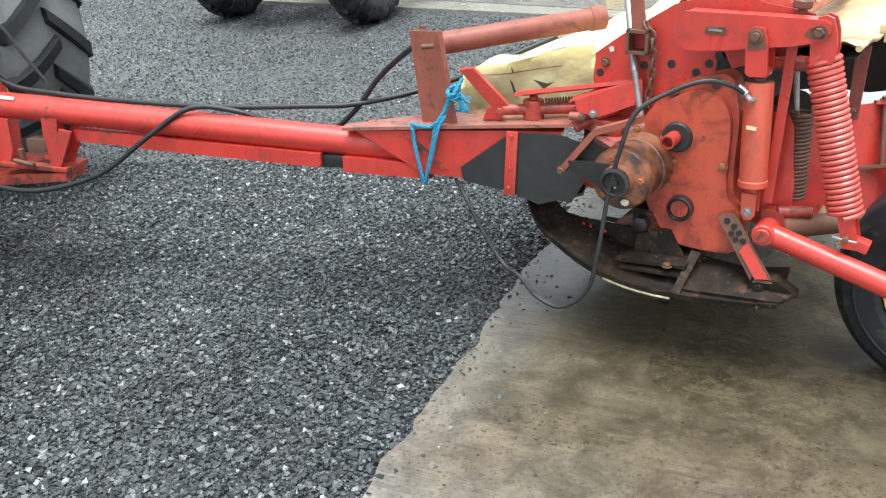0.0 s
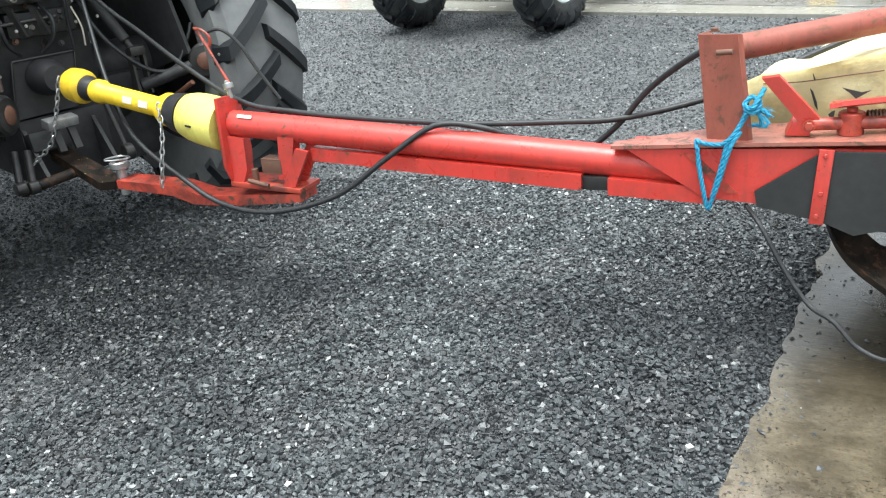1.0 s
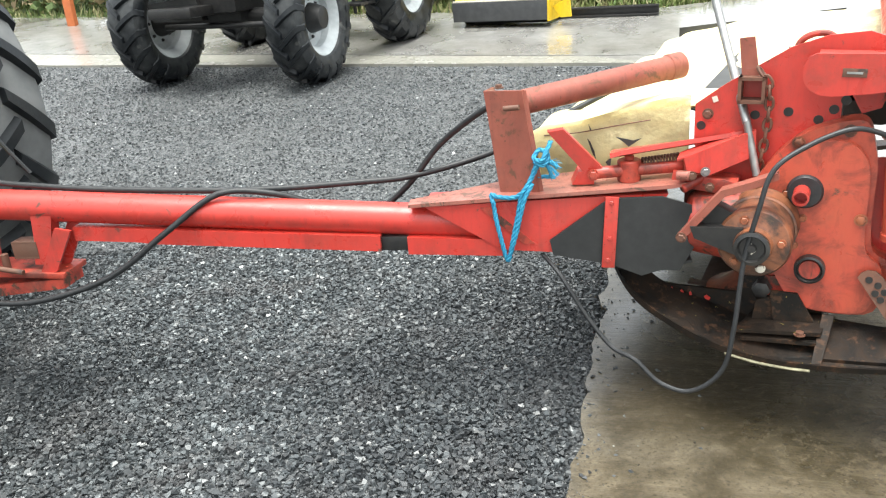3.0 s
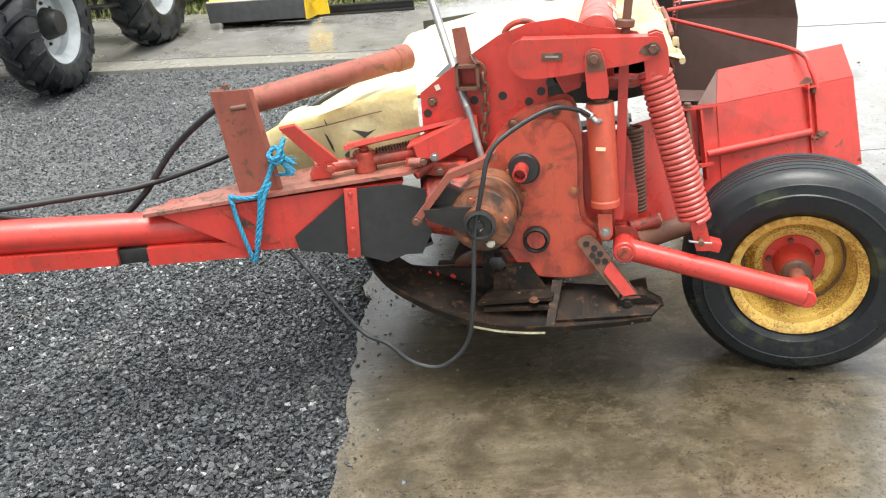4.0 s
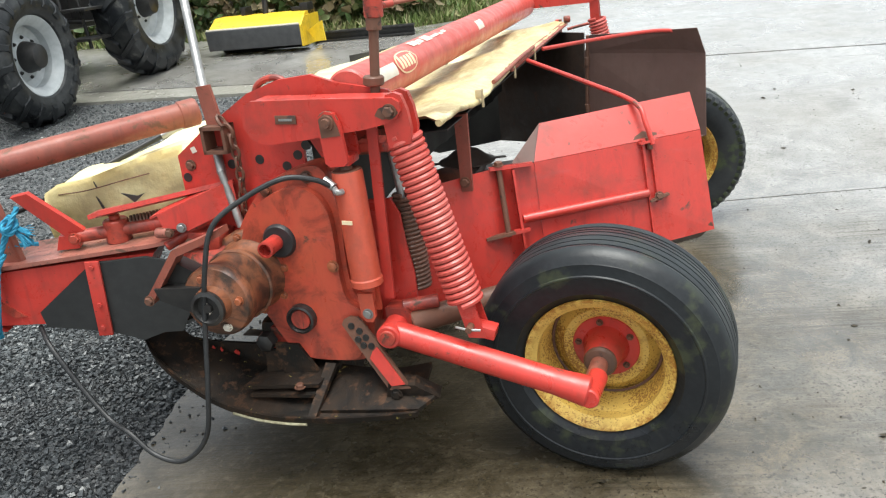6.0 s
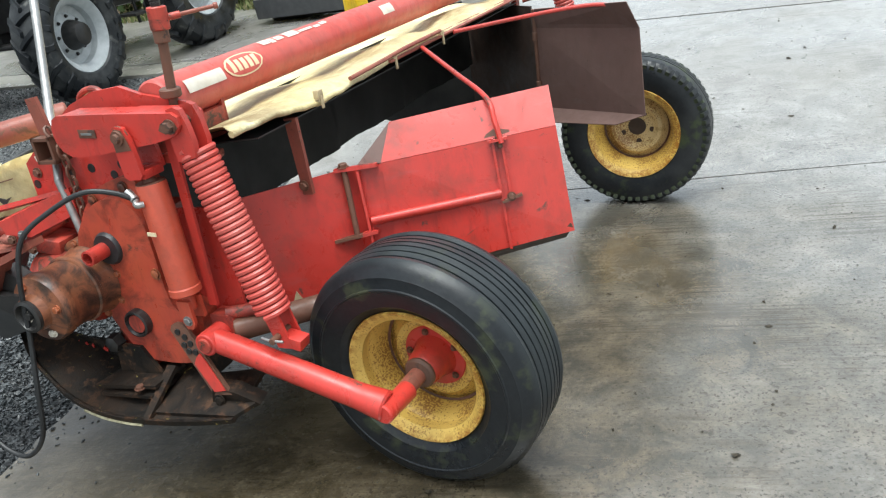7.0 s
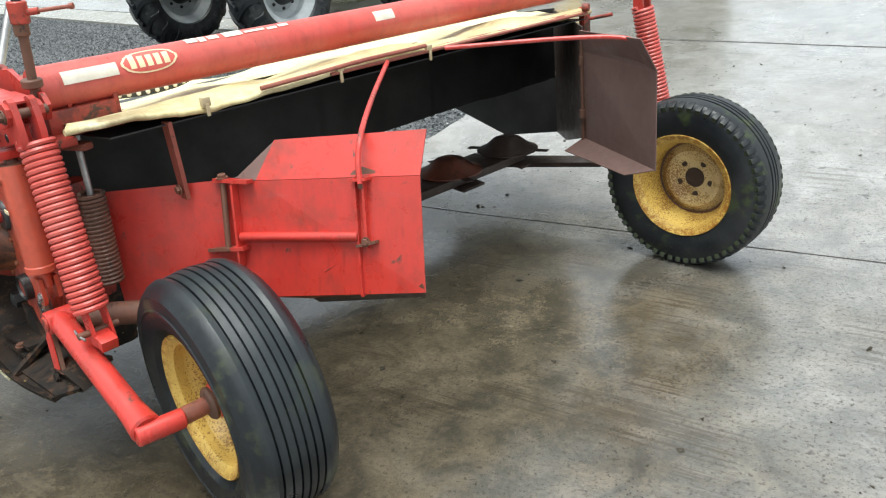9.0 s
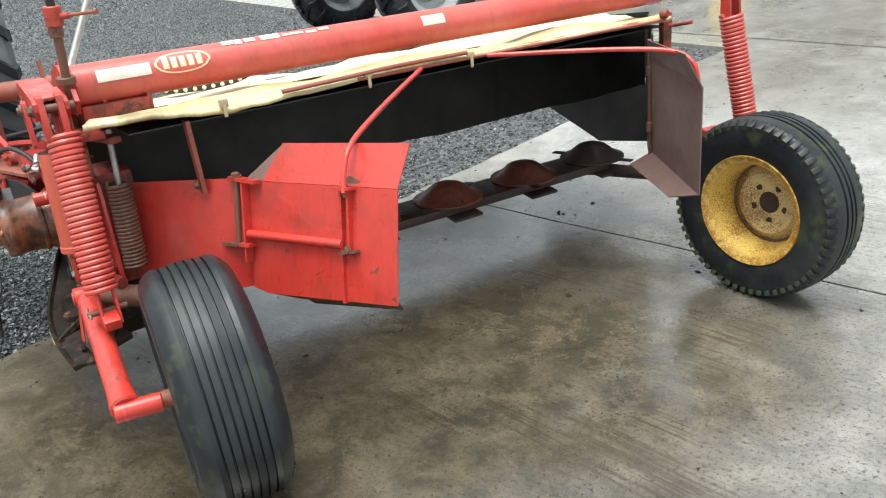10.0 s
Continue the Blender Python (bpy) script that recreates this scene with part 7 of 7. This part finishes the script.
def back_wheel(x, y, R, W, rim_r, out, turn=0):
    p = BTI @ Vector((x, y, 0))
    z = ground_z(p.x, p.y)
    return tractor_wheel(BT, pose(x, y, z + R - 0.02, 0, 0, 90 + turn), R, W, rim_r, 18, 0.045, tyre_grey, rim_grey, out)


back_wheel(-0.95, 0.05, 0.64, 0.40, 0.36, -1)
back_wheel(0.88, 0.06, 0.64, 0.40, 0.36, -1)
back_wheel(1.10, 2.00, 0.78, 0.44, 0.44, -1)
back_wheel(-1.0, 2.00, 0.78, 0.44, 0.44, 1)
gz = ground_z(-1.2, 9.8)
part("front_axle", joined(bar((-0.85, 0.06, gz + 0.60), (0.8, 0.06, gz + 0.62), 0.085, seg=20), box((0.0, 0.1, gz + 0.72), (0.45, 0.5, 0.30), bevel=0.04), bar((-0.7, -0.16, gz + 0.55), (0.7, -0.16, gz + 0.55), 0.03)), dark_iron, BT)
part("chassis", joined(box((0.0, 1.1, gz + 0.95), (0.55, 2.8, 0.55), bevel=0.05), box((0.0, 0.6, gz + 1.5), (0.75, 1.9, 0.8), bevel=0.08), box((0.0, 2.1, gz + 0.95), (1.6, 0.45, 0.4), bevel=0.08)), dark_iron, BT, "dark engine and chassis")
part("weight_bracket", joined(box((-0.25, -0.45, gz + 0.72), (0.50, 0.45, 0.10), bevel=0.02), plate([(-0.75, -0.35, gz + 0.80), (-0.15, -0.35, gz + 0.86), (-0.10, -0.35, gz + 0.62), (-0.70, -0.35, gz + 0.62)], 0.10, 0.01), box((-0.4, -0.42, gz + 0.93), (0.5, 0.3, 0.05))), dark_iron, BT)
part("step", joined(box((0.95, 1.05, gz + 0.62), (0.30, 0.40, 0.03)), box((0.95, 1.05, gz + 0.92), (0.30, 0.40, 0.03)), bar((0.85, 0.88, gz + 0.5), (0.80, 0.88, gz + 1.2), 0.02), bar((0.85, 1.22, gz + 0.5), (0.80, 1.22, gz + 1.2), 0.02), bar((0.4, 0.9, gz + 0.85), (1.0, 0.95, gz + 0.80), 0.03)), dark_iron, BT)

# flail mower, steel beam and post by the verge
fz = ground_z(1.5, 10.7)
FM = thing("flail_mower", pose(1.52, 10.78, fz, 0, 0, -30), "yellow flail mower with a dark rubber skirt, parked", "mower")
part("hood", joined(plate([(-0.60, -0.10, 0.20), (-0.60, 0.48, 0.20), (-0.60, 0.40, 0.44), (-0.60, 0.12, 0.44), (-0.60, -0.10, 0.32)], 1.20, 0.01)), yellow, FM, "bright yellow hood")
part("hood_lip", box((0, -0.12, 0.315), (1.20, 0.10, 0.02), (-12, 0, 0)), white_paint, FM, "pale front edge")
part("skirt", box((0, -0.155, 0.195), (1.22, 0.02, 0.235), (8, 0, 0)), flail_grey, FM, "dark grey rubber skirt")
part("rotor", bar((-0.56, 0.15, 0.12), (0.56, 0.15, 0.12), 0.10, seg=20), dark_iron, FM)
part("side_plate", joined(plate([(0.61, -0.16, 0.06), (0.61, 0.42, 0.06), (0.61, 0.45, 0.40), (0.61, -0.02, 0.40), (0.61, -0.16, 0.30)], 0.02, 0.004)), yellow, FM)
part("side_flap", plate([(0.64, 0.0, 0.22), (0.86, -0.08, 0.33), (0.88, -0.08, 0.10), (0.74, -0.04, 0.09)], 0.02, 0.004), yellow, FM)
part("hitch_mast", bar((0.0, 0.30, 0.42), (0.02, 0.34, 0.80), 0.035), dark_iron, FM)
for c, d in (((-0.25, 0.3, 0.46), (0.06, 0.2, 0.16)), ((0.55, 0.3, 0.46), (0.10, 0.2, 0.14)), ((0.45, 0.22, 0.47), (0.12, 0.06, 0.05))):
    part("hitch_lug", box(c, d), dark_iron, FM)
bz = ground_z(2.75, 10.65)
BM_ = part("steel_beam", joined(box((2.80, 10.62, bz + 0.012), (1.25, 0.14, 0.024), (0, 0, -24)), box((2.80, 10.62, bz + 0.11), (1.25, 0.14, 0.02), (0, 0, -24)), box((2.80, 10.62, bz + 0.06), (1.25, 0.02, 0.10), (0, 0, -24))), dark_iron, None)
tagged(BM_, "dark steel beam lying along the grass verge", "beam")
for px, py in ((-4.84, 14.9), (-3.95, 14.4)):
    OP = part("marker_post", box((px, py, ground_z(px, py) + 0.55), (0.14, 0.10, 1.15), (0, 0, -20)), orange_post, None)
    tagged(OP, "orange painted timber post at the hedge", "post", "posts at the hedge")

# ---- verge and hedge ----
VERGE = [(-24, 34.2), (-5.6, 16.6), (0.5, 12.45), (3.3, 10.9), (5.6, 11.15), (9.0, 11.2), (30, 10.2)]
vb = bmesh.new()
prev = None
cols = smooth_line([(x, y, 0) for x, y in VERGE], 10)
for p in cols:
    row = []
    for k in range(9):
        f = k / 8
        q = Vector((p.x - 0.1 * 6 * f, p.y + 6.0 * f, 0))
        row.append(vb.verts.new((q.x, q.y, ground_z(p.x, p.y) - 0.05 + 0.9 * f ** 0.8 + 0.12 * noise.noise((q.x * 1.3, q.y * 1.3, 0)))))
    if prev:
        for k in range(8):
            vb.faces.new((prev[k], row[k], row[k + 1], prev[k + 1]))
    prev = row
BANK = part("grass_bank", vb, grass_soil, None)
tagged(BANK, "low grassy bank at the edge of the lane", "bank", kind="structure")
rng = np.random.default_rng(4)


def scatter_quads(name, n, material, place, size, upright, label, category):
    """Many small bent leaves in one mesh."""
    verts, faces = [], []
    for i in range(n):
        c = Vector(place())
        s = size * rng.uniform(0.5, 1.5)
        d = Vector((rng.normal(), rng.normal(), rng.normal() * (0.4 if not upright else 0.2) + (2.5 if upright else 0.3))).normalized()
        w = d.cross(Vector((rng.normal(), rng.normal(), rng.normal()))).normalized() * s * (0.07 if upright else 0.42)
        o = d.cross(w).normalized() * s * 0.12
        k = len(verts)
        verts += [c - w * 0.4, c + w * 0.4, c + d * s * 0.5 + w + o, c + d * s * 0.5 - w + o, c + d * s]
        faces += [(k, k + 1, k + 2, k + 3), (k + 3, k + 2, k + 4)]
    me = bpy.data.meshes.new(name)
    me.from_pydata(verts, [], faces)
    me.materials.append(material)
    return tagged(new(name, me), label, category, kind="stuff")


def verge_point(t):
    f = t * (len(cols) - 1)
    i = min(int(f), len(cols) - 2)
    return cols[i].lerp(cols[i + 1], f - i)


def in_hedge():
    p = verge_point(rng.uniform(0.0, 0.55))
    b = rng.uniform(0.15, 2.2)
    h = abs(rng.normal()) * 0.35 + 0.55 * max(0, noise.noise((p.x * 0.9, b, 2)) + 0.5) * b
    return (p.x - 0.1 * b, p.y + b, ground_z(p.x, p.y) + 0.9 * (b / 6) ** 0.8 + min(h * (1.0 + 0.8 * min(1.0, max(0.0, p.x + 2.0))), 2.8))


def in_grass():
    p = verge_point(rng.uniform(0.1, 0.85))
    b = rng.uniform(0, 1) ** 1.6 * 4.0
    return (p.x - 0.1 * b, p.y + b, ground_z(p.x, p.y) - 0.06 + 0.9 * (b / 6) ** 0.8)


scatter_quads("hedge", 40000, leaf, in_hedge, 0.13, False, "ragged bramble hedge, green with dead brown leaves", "hedge")
scatter_quads("grass", 22000, blade, in_grass, 0.16, True, "rough grass along the bank", "grass")


# ---- loose stones ----
def stones(name, n, region, lo, hi, label, material=gravel_stone, height=0.62, blocky=False, bed=-0.020):
    """Crushed stones as jittered blocks or octahedra, in one mesh."""
    xy = region(n)
    n = len(xy)
    size = lo + (hi - lo) * rng.random(n) ** 2.2
    base = np.array([(1, 0, 0), (0, 1, 0), (-1, 0, 0), (0, -1, 0), (0, 0, 1), (0, 0, -1)], float)
    tri = np.array([(0, 1, 4), (1, 2, 4), (2, 3, 4), (3, 0, 4), (1, 0, 5), (2, 1, 5), (3, 2, 5), (0, 3, 5)])
    if blocky:
        base = np.array([(a, b, c) for c in (-1, 1) for b in (-1, 1) for a in (-1, 1)], float) * 0.66
        tri = np.array([(0, 2, 1), (1, 2, 3), (4, 5, 6), (5, 7, 6), (0, 1, 4), (1, 5, 4), (2, 6, 3), (3, 6, 7), (0, 4, 2), (2, 4, 6), (1, 3, 5), (3, 7, 5)])
    k = len(base)
    v = np.repeat(base[None], n, 0) * rng.uniform(0.6, 1.25, (n, k, 1)) + rng.normal(0, 0.20, (n, k, 3))
    v *= np.array([1.0, 0.8, height])
    ang = rng.uniform(0, math.tau, n)
    c, s = np.cos(ang)[:, None], np.sin(ang)[:, None]
    tilt = rng.normal(0, 0.45, n)
    ct, st = np.cos(tilt)[:, None], np.sin(tilt)[:, None]
    x, y, z = v[..., 0], v[..., 1], v[..., 2]
    y, z = ct * y - st * z, st * y + ct * z
    x, y = c * x - s * y, s * x + c * y
    gz_ = np.array([ground_z(a, b) for a, b in xy])
    pts = np.stack([x * size[:, None] + xy[:, :1], y * size[:, None] + xy[:, 1:], z * size[:, None] + (gz_ + bed + rng.uniform(0.1, 0.75 if bed < 0 else 0.35, n) * size)[:, None]], -1).reshape(-1, 3)
    f = (tri[None] + k * np.arange(n)[:, None, None]).reshape(-1, 3)
    me = bpy.data.meshes.new(name)
    me.from_pydata(pts.tolist(), [], f.tolist())
    me.materials.append(material)
    return tagged(new(name, me), label, "gravel", kind="stuff")


def near_bed(n):
    xy = np.stack([rng.uniform(-3.3, 1.2, n), rng.uniform(1.0, 5.2, n)], -1)
    keep = xy[:, 0] < edge_x(xy[:, 1]) + rng.normal(0.0, 0.03, n) - 0.012
    return xy[keep]


def far_bed(n):
    xy = np.stack([rng.uniform(-9.0, 2.4, n), 3.0 + rng.uniform(0, 1, n) ** 1.2 * 11.0], -1)
    keep = ((xy[:, 1] > 5.2) | (xy[:, 0] < -3.3)) & (xy[:, 0] < edge_x(xy[:, 1]) - 0.02) & (xy[:, 1] < np.interp(xy[:, 0], (-30.0, -4.1, 2.46), (26.75, 11.47, 8.03)))
    return xy[keep]


def distant_bed(n):
    xy = np.stack([rng.uniform(-18.0, -9.0, n), rng.uniform(3.0, 19.0, n)], -1)
    return xy[xy[:, 1] < np.interp(xy[:, 0], (-30.0, -4.1, 2.46), (26.75, 11.47, 8.03))]


def strays(n):
    y = rng.uniform(0.8, 5.0, n)
    return np.stack([edge_x(y) + np.abs(rng.normal(0, 0.07, n)) * rng.choice([1.0, 1.0, 3.5], n), y], -1)


def yard_bits(n):
    return np.stack([rng.uniform(0.2, 5.5, n), rng.uniform(0.9, 8.0, n)], -1)


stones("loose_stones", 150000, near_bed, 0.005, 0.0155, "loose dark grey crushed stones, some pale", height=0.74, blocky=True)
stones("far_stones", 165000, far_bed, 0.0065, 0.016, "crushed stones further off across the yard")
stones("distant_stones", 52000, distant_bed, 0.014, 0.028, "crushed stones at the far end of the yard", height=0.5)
stones("stray_stones", 420, strays, 0.003, 0.013, "stray stones spilled on the concrete edge", bed=0.0)
stones("yard_crumbs", 1500, yard_bits, 0.0015, 0.008, "small dark crumbs scattered on the wet concrete", clod, 0.5, bed=0.0)
stones("dirt_clods", 120, yard_bits, 0.008, 0.022, "dark wet clods and leaf scraps on the concrete", clod, 0.3, bed=0.0)
SK = part("stick", joined(bar((4.35, 4.75, 0.02), (4.60, 4.70, 0.02), 0.010), bar((4.50, 4.72, 0.025), (4.62, 4.80, 0.02), 0.006)), stick_wood, None)
tagged(SK, "broken pale stick lying on the concrete", "stick")
